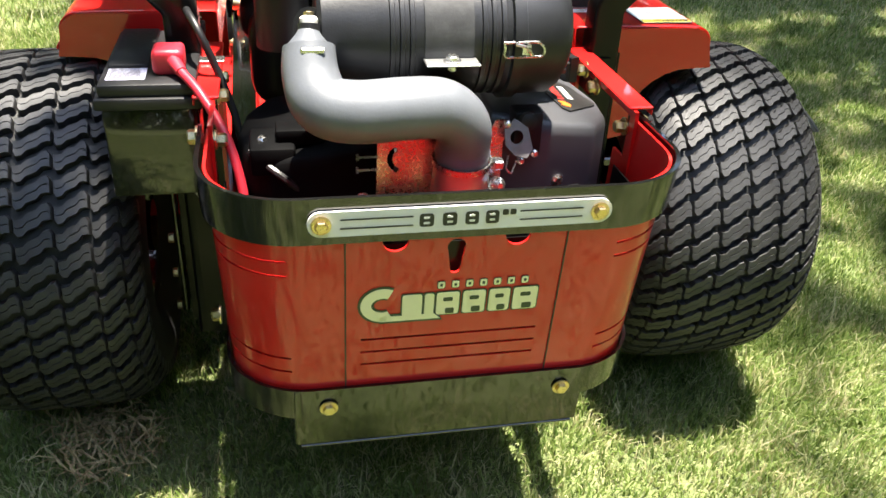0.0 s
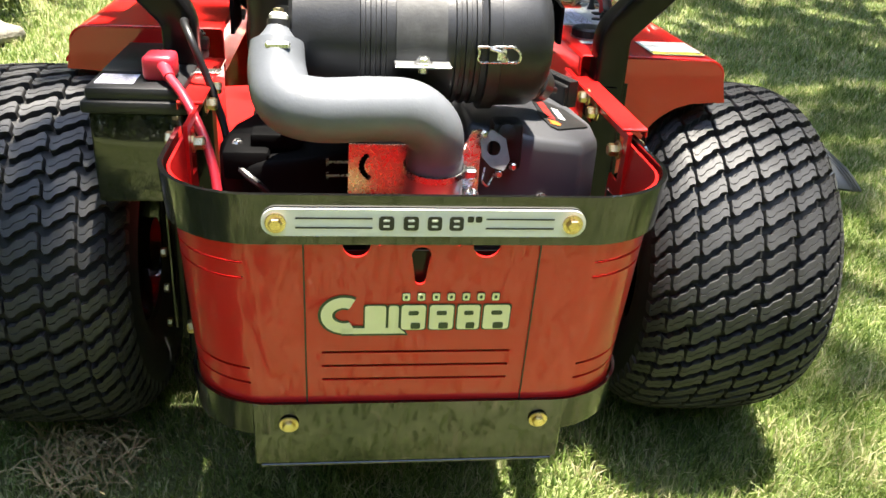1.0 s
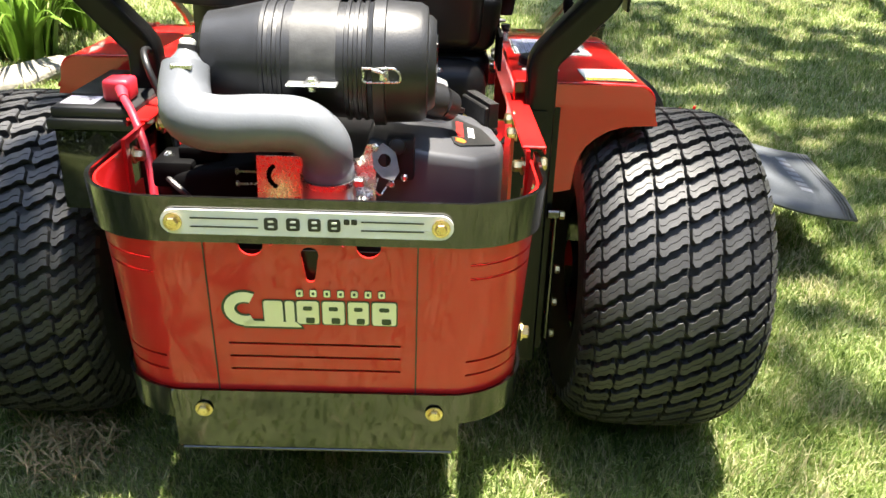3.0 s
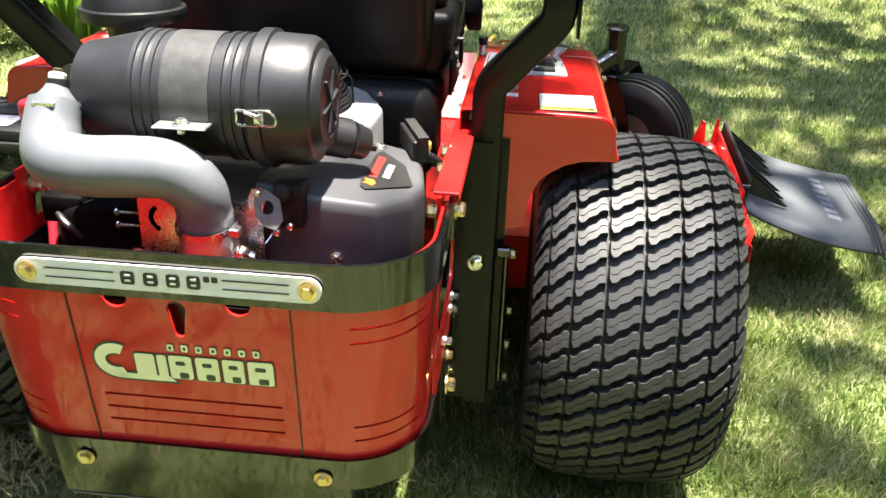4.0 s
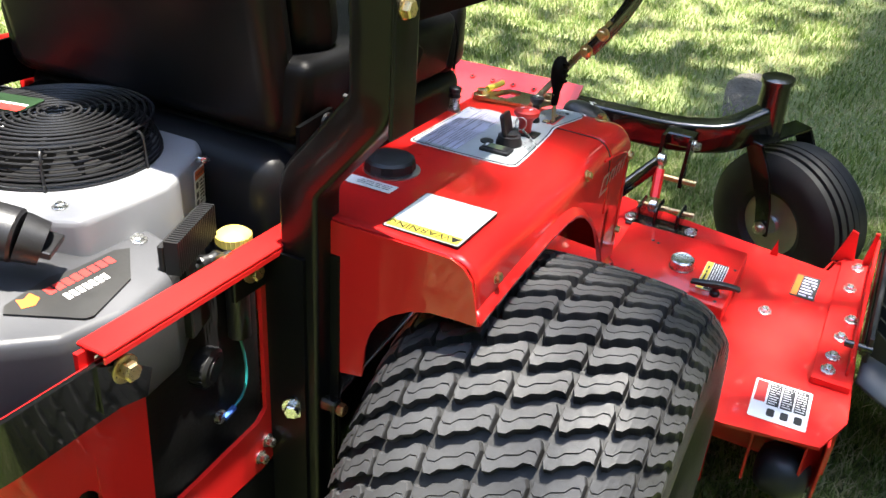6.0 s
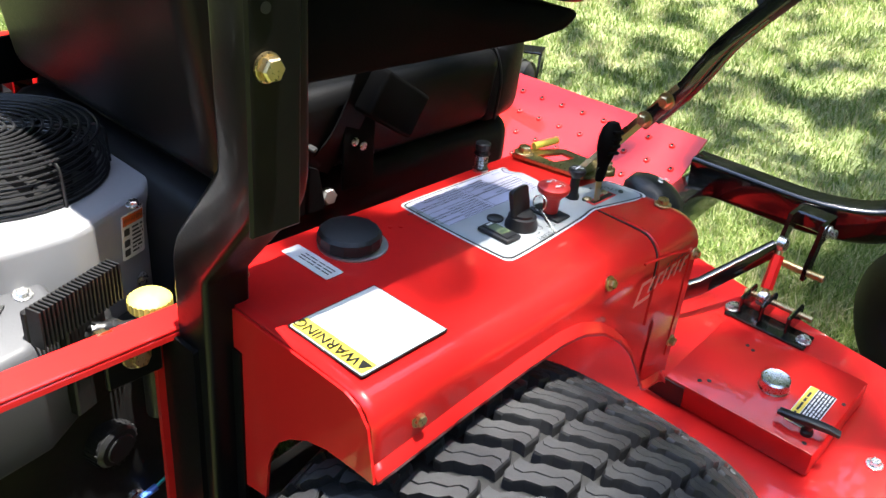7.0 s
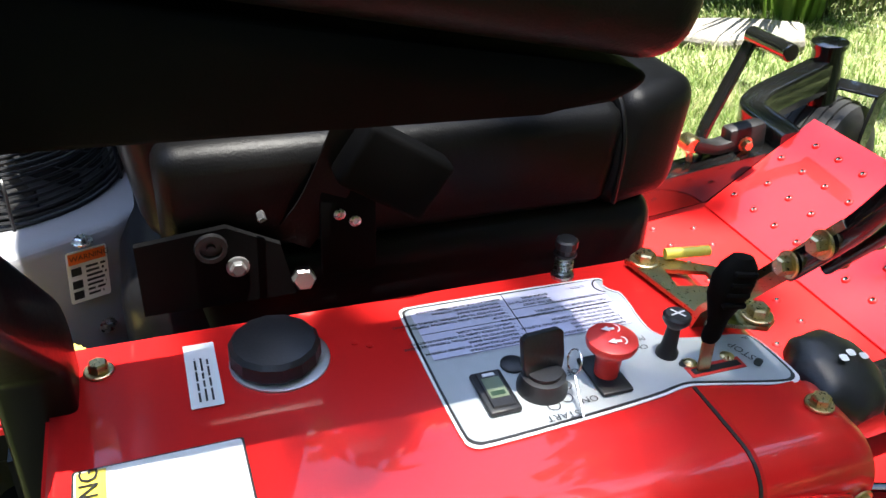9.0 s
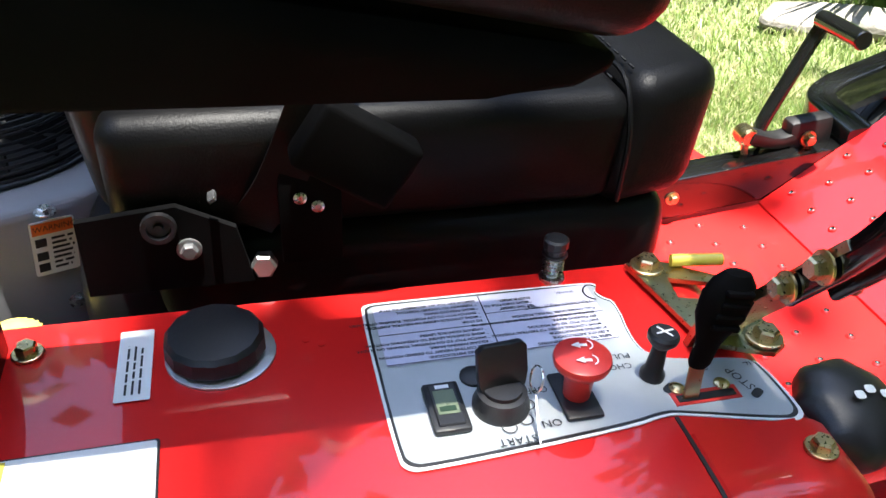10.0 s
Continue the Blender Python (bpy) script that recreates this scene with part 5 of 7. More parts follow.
    lathe(bm, (0.433, 0.934, z), (0, 0.05, 1), [(0, 0.0085), (0.004, 0.0085), (0.008, 0.0062), (0.026, 0.0050), (0.028, 0.0070), (0.032, 0.0102), (0.036, 0.0106), (0.038, 0.009)], 22)
    choke = part("choke_pull", bm, PLASTIC, fender, "black choke pull knob")
    bm = bmesh.new()
    w3 = Matrix.Translation((0.433, 0.9359, z + 0.0386)) @ Matrix.Scale(0.8, 4) @ Matrix.Rotation(radians(30), 4, "Z")
    quad(bm, w3, -0.008, 0.008, -0.001, 0.001)
    quad(bm, w3 @ Matrix.Rotation(radians(70), 4, "Z"), -0.008, 0.008, -0.001, 0.001)
    part("knob_marks", bm, WHITE, choke, smooth=False)
    bm = bmesh.new()
    box(bm, 0.451, 0.463, 0.938, 0.985, z - 0.002, z + 0.0005, 0, 1)
    part("throttle_slot", bm, REDINK, fender, smooth=False)
    bm = bmesh.new()
    box(bm, 0.4545, 0.4605, 0.941, 0.982, z + 0.0006, z + 0.0010, 0, 1)
    part("slot_gap", bm, INK, fender, smooth=False)
    bm = bmesh.new()
    box(bm, -0.0058, 0.0058, -0.0012, 0.0012, -0.01, 0.045, 0.0008, 1, Matrix.Translation((0.4575, 0.950, z)) @ Matrix.Rotation(radians(-4), 4, "Y") @ Matrix.Rotation(radians(90), 4, "Z"))
    lever = part("throttle_lever", bm, BRONZE, fender, "flat throttle lever with a ribbed black grip")
    bm = bmesh.new()
    mtx = Matrix.Translation((0.4555, 0.950, z + 0.026)) @ Matrix.Rotation(radians(-2), 4, "Y") @ Matrix.Rotation(radians(-10), 4, "X")
    lathe(bm, (0, 0, 0), (0, 0, 1), [(0, 0.006), (0.004, 0.0080), (0.020, 0.0088), (0.028, 0.0120), (0.040, 0.0170), (0.054, 0.0180), (0.064, 0.0150), (0.071, 0.009), (0.0725, 0.002)], 20)
    for v in bm.verts:
        v.co.x *= 0.62
    bmesh.ops.transform(bm, matrix=mtx, verts=bm.verts)
    grip = part("lever_grip", bm, ARMREST, lever, "ribbed black rubber grip")
    for k in range(4):
        bm = bmesh.new()
        box(bm, 0.006, 0.0118, -0.010, 0.010, 0.034 + 0.0082 * k, 0.0388 + 0.0082 * k, 0.002, 2, mtx)
        part("finger_ridge", bm, ARMREST, grip)
    for x, y in ((0.449, 0.977), (0.448, 0.945)):
        bm = bmesh.new()
        lathe(bm, (x, y, z), (0, 0, 1), [(0, 0.0055), (0.0015, 0.0055), (0.003, 0.003)], 14)
        part("screw", bm, ZINC, fender)
    # white label by the fuel cap
    bm = bmesh.new()
    m4 = Matrix.Translation((0.358, 0.600, TOP + 0.0012))
    prism(bm, rounded(0.070, 0.022, 0.001, 2), m4, 0.0004, 0)
    bars(bm, m4 @ Matrix.Rotation(math.pi, 4, "Z") @ Matrix.Translation((0, 0, 0.001)), -0.030, 0.018, -0.0065, 0.0065, 3, 1, None, 0.34, 0.1)
    part("fluid_label", bm, [WHITE, INK], fender, "white paper label with small print", smooth=False)
    # big warning label
    bm = bmesh.new()
    m5 = flat((0.4765, 0.567, TOP + 0.0012), (-1, -0.01, 0.0), (0, -1, 0))
    prism(bm, rounded(0.096, 0.104, 0.002, 2), m5, 0.0004, 1)
    prism(bm, rounded(0.093, 0.101, 0.002, 2), m5 @ Matrix.Translation((0, 0, 0.0004)), 0.0004, 0)
    t5 = m5 @ Matrix.Translation((0, 0, 0.0014))
    quad(bm, t5, -0.045, 0.045, 0.032, 0.0495, 2)
    text_mesh(bm, "WARNING", t5 @ Matrix.Translation((0.0065, 0.0415, 0.0012)), 0.0165, 1)
    prism(bm, [(-0.0440, 0.0360), (-0.0320, 0.0360), (-0.038, 0.0480)], t5, 0.0004, 1)
    part("warning_label", bm, [WHITE, INK, YELLOW], fender, "white warning label with a yellow heading", smooth=False)
    # spring-loaded tracking knob
    bm = bmesh.new()
    lathe(bm, (0.312, 0.906, TOP), (0, 0, 1), [(0, 0.010), (0.003, 0.010), (0.0035, 0.0050), (0.022, 0.0050)], 16)
    for k in range(5):
        lathe_ring(bm, (0.312, 0.906, TOP + 0.006 + 0.0034 * k), 0.0072, 0.0011, 18, 5)
    spr = part("tracking_screw", bm, STEEL, fender, "sprung steel adjusting screw with a black knob")
    bm = bmesh.new()
    lathe(bm, (0.312, 0.906, TOP + 0.0225), (0, 0, 1), [(0, 0.0100), (0.0015, 0.0100), (0.002, 0.0082), (0.006, 0.0082), (0.008, 0.0098), (0.014, 0.0098), (0.0155, 0.008)], 12)
    part("knob", bm, PLASTIC, spr, angle=20)


right_fender = build_fender(1)
build_fender(-1)
build_panel(right_fender)


# ---- steering levers and height dial ----
def build_levers():
    for s in (1, -1):
        bm = bmesh.new()
        prism(bm, [(s * x, y) for x, y in ((0.313, 0.966), (0.313, 0.992), (0.345, 1.038), (0.426, 1.038), (0.433, 1.026), (0.414, 0.984))], Matrix.Translation((0, 0, TOP + 0.004)), 0.004)
        plate = part("pivot_plate", bm, BRONZE, mower, "iridescent zinc-plated pivot plate", smooth=False)
        cb = bmesh.new()
        prism(cb, [(s * x, y) for x, y in ((0.337, 0.991), (0.350, 1.025), (0.372, 1.024), (0.362, 0.988))], Matrix.Translation((0, 0, TOP)), 0.02)
        cut(plate, cb)
        for x, y in ((0.322, 0.980), (0.418, 1.026)):
            hex_bolt(plate, (s * x, y, TOP + 0.0085), (0, 0, 1), 0.009, length=0.008)
        bm = bmesh.new()
        low = [(s * 0.392, 0.992, 0.72), (s * 0.412, 0.992, 0.778), (s * 0.516, 0.990, 0.915)]
        sweep(bm, low, [(-0.019, -0.003), (0.019, -0.003), (0.019, 0.003), (-0.019, 0.003)], up=(-s * 0.8, 0, 0.6))
        lever = part("lever_base", bm, BRONZE, mower, "bronze zinc-plated lever arm")
        for dy in (-0.015, 0.015):
            bm = bmesh.new()
            path = round_path([(s * 0.482, 0.990 + dy, 0.860), (s * 0.522, 0.991 + dy, 0.914), (s * 0.548, 0.995 + dy, 0.966), (s * 0.60, 1.01 + dy * 0.7, 1.035)], 0.02, 3)
            sweep(bm, path, rounded(0.009, 0.017, 0.003, 2), up=(-s * 0.75, 0, 0.65))
            part("lever_arm", bm, BLACK, lever, "black steel lever bar")
        bm = bmesh.new()
        sweep(bm, round_path([(s * 0.574, 1.004, 1.006), (s * 0.63, 1.02, 1.075), (s * 0.66, 1.04, 1.16), (s * 0.60, 1.04, 1.24), (s * 0.30, 1.04, 1.26)], 0.04, 5), circle(0.0145, 14), up=(0.1, 1, 0))
        part("lever_grip", bm, PLASTIC, lever, "black foam lever grip")
        for x, z in ((0.487, 0.868), (0.508, 0.896)):
            for d in (-1, 1):
                hex_bolt(lever, (s * x, 0.990 + d * 0.0205, z), (0, d, 0), 0.0066, length=0.008)
    bm = bmesh.new()
    rod(bm, (0.322, 1.000, 0.770), (0.330, 1.040, 0.772), 0.005, 12)
    part("cable_tie", bm, YELLOW, mower, "yellow plastic tab")
    bm = bmesh.new()
    rings = lathe(bm, (0.466, 1.066, 0.722), (0.30, 0.22, 1), [(0, 0.030), (0.006, 0.041), (0.016, 0.043), (0.026, 0.038), (0.033, 0.026), (0.036, 0.012), (0.0365, 0.002)], 48)
    for ring, depth in zip(rings, (0.0, 0.07, 0.08, 0.06, 0.02, 0, 0)):
        mid = sum((v.co for v in ring), Vector()) / len(ring)
        for k, v in enumerate(ring):
            v.co = mid + (v.co - mid) * (1 - depth * (0.5 - 0.5 * math.cos(8 * 2 * math.pi * k / 48)))
    dial = part("height_dial", bm, PLASTIC, mower, "black lobed cutting height dial")
    bm = bmesh.new()
    md = flat((0.4768, 1.0738, 0.7590), (-0.1, 1, -0.22), (-1, 0, 0.30))
    for k in range(3):
        prism(bm, rounded(0.009, 0.006, 0.002, 2), md @ Matrix.Translation((-0.012 + 0.012 * k, 0.004 * (k % 2), 0)), 0.0004)
    part("dial_marks", bm, WHITE, dial, smooth=False)


build_levers()


# ---- seat ----
def padded(bm, x0, x1, y0, y1, z0, z1, r, seg=5, m=None):
    return box(bm, x0, x1, y0, y1, z0, z1, r, seg, m)


def build_seat():
    bm = bmesh.new()
    padded(bm, -0.262, 0.262, 0.60, 1.035, 0.700, 0.790, 0.030)
    part("seat_base", bm, SHELL, mower, "black moulded seat base")
    bm = bmesh.new()
    padded(bm, -0.278, 0.278, 0.585, 0.972, 0.785, 0.893, 0.020)
    for v in bm.verts:
        v.co.x *= 1 - 0.10 * max(0, (0.82 - v.co.z) / 0.04)
    cushion = part("seat_cushion", bm, VINYL, mower, "black stitched vinyl seat cushion", angle=60)
    bm = bmesh.new()
    padded(bm, -0.272, 0.272, 0.968, 1.062, 0.788, 0.901, 0.024)
    for v in bm.verts:
        v.co.y -= 0.20 * max(0, 0.86 - v.co.z)
        v.co.x *= 1 - 0.08 * max(0, (v.co.y - 1.0) / 0.05)
    part("front_bolster", bm, VINYL, cushion, "rounded front roll of the seat cushion", angle=60)
    bm = bmesh.new()
    for s in (-1, 1):
        sweep(bm, round_path([(s * 0.275, 0.969, 0.80), (s * 0.2795, 0.969, 0.86), (s * 0.26, 0.969, 0.899), (0, 0.969, 0.9005)], 0.02, 4), circle(0.0022, 6), up=(0, 1, 0))
    part("piping", bm, VINYL, cushion)
    bm = bmesh.new()
    for y in (0.9605, 0.9775):
        for k in range(34):
            x = -0.255 + 0.0150 * k
            box(bm, x, x + 0.0085, y - 0.0007, y + 0.0007, 0.8935 if y < 0.97 else 0.9005, 0.8945 if y < 0.97 else 0.9018, 0, 1)
    part("stitching", bm, PLASTIC, cushion, "double row of black stitches", smooth=False)
    # backrest with its rear shell
    bm = bmesh.new()
    padded(bm, -0.245, 0.245, 0.575, 0.635, 0.790, 1.42, 0.035, 4, Matrix.Translation((0, 0.60, 0.80)) @ Matrix.Rotation(radians(9), 4, "X") @ Matrix.Translation((0, -0.60, -0.80)))
    shell = part("backrest_shell", bm, SHELL, mower, "satin black moulded seat back shell", angle=60)
    bm = bmesh.new()
    padded(bm, -0.262, 0.262, 0.63, 0.72, 0.86, 1.42, 0.045, 4, Matrix.Translation((0, 0.60, 0.80)) @ Matrix.Rotation(radians(9), 4, "X") @ Matrix.Translation((0, -0.60, -0.80)))
    part("backrest_cushion", bm, VINYL, shell, "black padded vinyl backrest", angle=60)
    for s in (-1, 1):
        bm = bmesh.new()
        prism(bm, [(0.565, 0.760), (0.565, 0.822), (0.632, 0.829), (0.672, 0.808), (0.682, 0.760)], Matrix(((0, 0, 1, s * 0.274), (1, 0, 0, 0), (0, 1, 0, 0), (0, 0, 0, 1))), 0.006 * s)
        brk = part("seat_bracket", bm, ARMREST, mower, "black recliner bracket")
        boss = bmesh.new()
        lathe(boss, (s * 0.2802, 0.6195, 0.814), (s, 0, 0), [(0, 0.0125), (0.004, 0.0120), (0.004, 0.0085), (0.0005, 0.0080), (0.0005, 0.0035), (0.003, 0.003)], 20)
        part("pivot_boss", boss, PLASTIC, brk)
        hex_bolt(brk, (s * 0.2802, 0.638, 0.794), (s, 0, 0), 0.0062, material=CARB, length=0.005)
        hex_bolt(brk, (s * 0.2690, 0.690, 0.769), (s, -0.1, 0.2), 0.0098, material=ALUMIN, length=0.012, washer=False)
        # belt buckle and its stalk
        bm = bmesh.new()
        m = Matrix.Translation((s * 0.300, 0.756, 0.873)) @ Matrix.Rotation(radians(-33), 4, "X")
        box(bm, -0.014, 0.014, -0.039, 0.039, -0.026, 0.026, 0.005, 3, m)
        buckle = part("belt_buckle", bm, ARMREST, mower, "black seat belt buckle")
        bm = bmesh.new()
        box(bm, *sorted((s * 0.2790, s * 0.2840)), 0.703, 0.748, 0.775, 0.858, 0.002, 2)
        part("buckle_stalk", bm, ARMREST, buckle)
        for dy in (-0.0062, 0.0062):
            bm = bmesh.new()
            lathe(bm, (s * 0.2842, 0.7243 + dy, 0.8270 - dy * 0.62), (s, 0, 0), [(0, 0.0048), (0.001, 0.0048), (0.002, 0.0026), (0.001, 0.0022)], 14)
            part("rivet", bm, STEEL, buckle)
        bm = bmesh.new()
        sweep(bm, smooth_path([(s * 0.264, 0.682, 0.800), (s * 0.282, 0.706, 0.845), (s * 0.288, 0.735, 0.92), (s * 0.27, 0.75, 0.97)], 6), [(-0.017, -0.001), (0.017, -0.001), (0.017, 0.001), (-0.017, 0.001)], up=(1, 0, 0))
        part("belt_webbing", bm, VINYL, buckle)
        bm = bmesh.new()
        box(bm, -0.006, 0.006, -0.003, 0.003, -0.002, 0.002, 0.0008, 1, Matrix.Translation((s * 0.285, 0.658, 0.838)) @ Matrix.Rotation(0.5, 4, "X"))
        part("belt_tab", bm, DUSTY, buckle)
        # armrest: wedge panel under a padded top
        bm = bmesh.new()
        outline = [(0.508, 0.978), (0.80, 0.972), (0.845, 0.974), (0.862, 0.982), (0.868, 0.990), (0.850, 0.996), (0.508, 1.062)]
        prism(bm, outline, Matrix(((0, 0, s, s * 0.385), (1, 0, 0, 0), (0, 1, 0, 0), (0, 0, 0, 1))), 0.060)
        bmesh.ops.bevel(bm, geom=list(bm.edges), offset=0.006, segments=2, profile=0.5, affect="EDGES", clamp_overlap=True)
        rest = part("armrest", bm, ARMREST, mower, "black moulded armrest with a padded vinyl top", angle=50)
        bm = bmesh.new()
        m = Matrix.Translation((s * 0.412, 0.69, 1.062)) @ Matrix.Rotation(radians(-11), 4, "X")
        padded(bm, -0.052, 0.052, -0.18, 0.205, -0.030, 0.055, 0.030, 5, m)
        part("arm_pad", bm, VINYL, rest, "padded black vinyl armrest top", angle=60)


build_seat()


# ---- deck, floor, front axle (built level) ----
DECK = 0.283


def build_deck():
    bm = bmesh.new()
    plan = [(-0.93, 1.08), (-0.86, 1.01), (0.80, 1.005), (0.945, 1.025), (0.975, 1.10), (0.955, 1.58), (0.90, 1.58), (0.885, 1.525), (0.60, 1.572), (0.30, 1.632), (0.0, 1.65), (-0.30, 1.632), (-0.60, 1.572), (-0.95, 1.52)]
    prism(bm, plan, Matrix.Translation((0, 0, DECK - 0.006)), 0.006)
    deck = part("mower_deck", bm, RED, mower, "red steel mower deck", smooth=False, level=True)
    bm = bmesh.new()
    skirt = [(x * 0.985, 1.4 + (y - 1.4) * 0.985) for x, y in plan]
    n = len(skirt)
    for k in range(n):
        (xa, ya), (xb, yb) = skirt[k], skirt[(k + 1) % n]
        if k in (2,):
            continue
        d = Vector((xb - xa, yb - ya, 0)).normalized()
        nrm = Vector((-d.y, d.x, 0)) * 0.004
        vs = []
        for z in (DECK - 0.0065, 0.13):
            for p in (Vector((xa, ya, z)), Vector((xb, yb, z)), Vector((xb, yb, z)) + nrm, Vector((xa, ya, z)) + nrm):
                vs.append(bm.verts.new(p))
        for f in ((0, 1, 5, 4), (1, 2, 6, 5), (2, 3, 7, 6), (3, 0, 4, 7), (0, 1, 2, 3), (4, 5, 6, 7)):
            bm.faces.new([vs[i] for i in f])
    part("deck_skirt", bm, RED, deck, smooth=False)
    # gauge roller bay at the rear corner
    bm = bmesh.new()
    box(bm, 0.845, 0.850, 1.03, 1.12, 0.15, DECK - 0.007, 0.001, 1)
    box(bm, 0.955, 0.960, 1.04, 1.12, 0.13, DECK - 0.007, 0.001, 1)
    box(bm, 0.78, 0.97, 1.115, 1.12, 0.14, DECK - 0.007, 0.001, 1)
    part("roller_bracket", bm, RED, deck, smooth=False)
    bm = bmesh.new()
    lathe(bm, (0.862, 1.062, 0.172), (1, 0, 0), [(0, 0.012), (0.006, 0.034), (0.020, 0.044), (0.044, 0.047), (0.068, 0.044), (0.082, 0.034), (0.088, 0.012)], 28)
    part("anti_scalp_roller", bm, CANISTER, deck, "grey plastic anti-scalp roller", angle=60)
    # belt cover near the axle with a zinc cap
    bm = bmesh.new()
    box(bm, 0.500, 0.737, 1.236, 1.440, DECK + 0.001, 0.330, 0.004, 2)
    cover = part("belt_cover", bm, RED, deck, "red folded belt cover")
    # black slab paints the shade inside the cover's open end
    bm = bmesh.new()
    box(bm, 0.470, 0.535, 1.2335, 1.2355, DECK + 0.003, 0.326, 0, 1)
    part("opening_shade", bm, INK, cover, smooth=False)
    bm = bmesh.new()
    lathe(bm, (0.634, 1.330, 0.3304), (0, 0, 1), [(0, 0.024), (0.002, 0.0225), (0.016, 0.0225), (0.0185, 0.0195), (0.0178, 0.016), (0.0175, 0.002)], 30)
    part("zinc_cap", bm, STEEL, cover, "domed zinc cap")
    for x, y in ((0.545, 1.262), (0.556, 1.272), (0.56, 1.39), (0.572, 1.385), (0.728, 1.365), (0.718, 1.25)):
        bm = bmesh.new()
        lathe(bm, (x, y, 0.3303), (0, 0, 1), [(0, 0.0035), (0.0004, 0.0035)], 10)
        part("cover_hole", bm, INK, cover)
    bm = bmesh.new()
    m = Matrix.Translation((0.6955, 1.322, 0.3312))
    prism(bm, rounded(0.041, 0.094, 0.002, 2), m, 0.0005, 2)
    q = m @ Matrix.Translation((0, 0, 0.0011))
    quad(bm, q, -0.0195, -0.0075, -0.046, 0.046, 1)
    quad(bm, q, -0.0065, 0.0195, -0.046, 0.046, 0)
    w = q @ Matrix.Rotation(radians(-90), 4, "Z") @ Matrix.Translation((0, 0, 0.0006))
    bars(bm, w, -0.043, 0.043, -0.0050, 0.0180, 5, 2, random.Random(8), 0.5, 0.1)
    bars(bm, w, -0.032, 0.038, -0.0170, -0.0100, 1, 0, random.Random(9), 0.5, 0.1)
    part("caution_label", bm, [INK, YELLOW, WHITE], cover, "yellow and black caution label", smooth=False)
    bm = bmesh.new()
    sweep(bm, smooth_path([(0.668, 1.268, 0.348), (0.690, 1.266, 0.352), (0.712, 1.270, 0.353), (0.735, 1.276, 0.352), (0.752, 1.281, 0.348)], 4), lambda t: rounded(0.014, 0.011 - 0.004 * abs(2 * t - 1), 0.003, 2))
    lathe(bm, (0.712, 1.270, 0.3304), (0, 0, 1), [(0, 0.009), (0.006, 0.009), (0.010, 0.006), (0.018, 0.006)], 14)
    part("cover_latch", bm, PLASTIC, cover, "black rubber pull latch")
    # labels on the deck
    bm = bmesh.new()
    m = Matrix.Translation((0.873, 1.092, DECK + 0.0012)) @ Matrix.Rotation(radians(2), 4, "Z") @ Matrix.Diagonal((0.87, 1, 1, 1))
    prism(bm, rounded(0.104, 0.096, 0.003, 2), m, 0.0004, 0)
    q = m @ Matrix.Translation((0, 0, 0.001))
    quad(bm, q, -0.048, -0.028, -0.008, 0.044, 1)
    for k in range(3):
        x = -0.024 + 0.0245 * k
        quad(bm, q, x, x + 0.0215, -0.012, 0.044, 2)
        bars(bm, q @ Matrix.Translation((0, 0, 0.0005)), x + 0.002, x + 0.0195, -0.010, 0.042, 9, 0, random.Random(50 + k), 0.35, 0.3)
        prism(bm, rounded(0.014, 0.018, 0.003, 2), q @ Matrix.Translation((x + 0.0105, -0.029, 0)), 0.0003, 2)
    part("danger_label", bm, [WHITE, REDINK, INK], deck, "white danger label with red and black print", smooth=False)
    bm = bmesh.new()
    m = Matrix.Translation((0.854, 1.445, DECK + 0.0012)) @ Matrix.Rotation(radians(-2), 4, "Z")
    prism(bm, rounded(0.046, 0.080, 0.003, 2), m, 0.0004, 0)
    q = m @ Matrix.Translation((0, 0, 0.001))
    quad(bm, q, -0.021, -0.010, -0.036, 0.036, 1)
    bars(bm, q, -0.007, 0.021, -0.036, 0.036, 7, 2, None, 0.45, 0.15)
    part("caution_label", bm, [INK, ORANGE, LILAC], deck, smooth=False)
    # chute bracket with bolts
    bm = bmesh.new()
    prism(bm, [(0.905, 1.17), (0.968, 1.17), (0.954, 1.575), (0.905, 1.575)], Matrix.Translation((0, 0, DECK + 0.001)), 0.012)
    box(bm, 0.955, 0.961, 1.20, 1.60, DECK - 0.02, DECK + 0.055, 0.002, 1)
    upright = Matrix(((1, 0, 0, 0), (0, 0, 1, 1.566), (0, 1, 0, 0), (0, 0, 0, 1)))
    prism(bm, [(0.884, DECK + 0.001), (0.925, DECK + 0.013), (0.918, DECK + 0.075), (0.906, DECK + 0.080)], upright, 0.005)
    prism(bm, [(0.940, DECK + 0.013), (0.9545, DECK + 0.013), (0.9545, DECK + 0.085), (0.948, DECK + 0.085)], upright, 0.005)
    prism(bm, [(0.770, DECK + 0.0005), (0.786, DECK + 0.0005), (0.779, DECK + 0.038)], Matrix(((1, 0, 0, 0), (0, 0, 1, 1.528), (0, 1, 0, 0), (0, 0, 0, 1))), 0.005)
    part("chute_bracket", bm, RED, deck, "red hinge bracket for the discharge chute", smooth=False)
    for x, y in ((0.93, 1.24), (0.935, 1.30), (0.945, 1.36), (0.93, 1.46), (0.935, 1.54), (0.80, 1.33), (0.928, 1.20)):
        hex_bolt(deck, (x, y, DECK + (0.0135 if x > 0.9 else 0.0005)), (0, 0, 1), 0.0085, length=0.007, material=STEEL)
    bm = bmesh.new()
    rod(bm, (0.972, 1.25, 0.315), (0.972, 1.60, 0.315), 0.006, 12)
    rod(bm, (0.940, 1.252, 0.325), (0.985, 1.252, 0.325), 0.007, 12)
    part("hinge_rod", bm, BLACK, deck)
    # rubber chute: gusseted flap sloping outwards
    bm = bmesh.new()
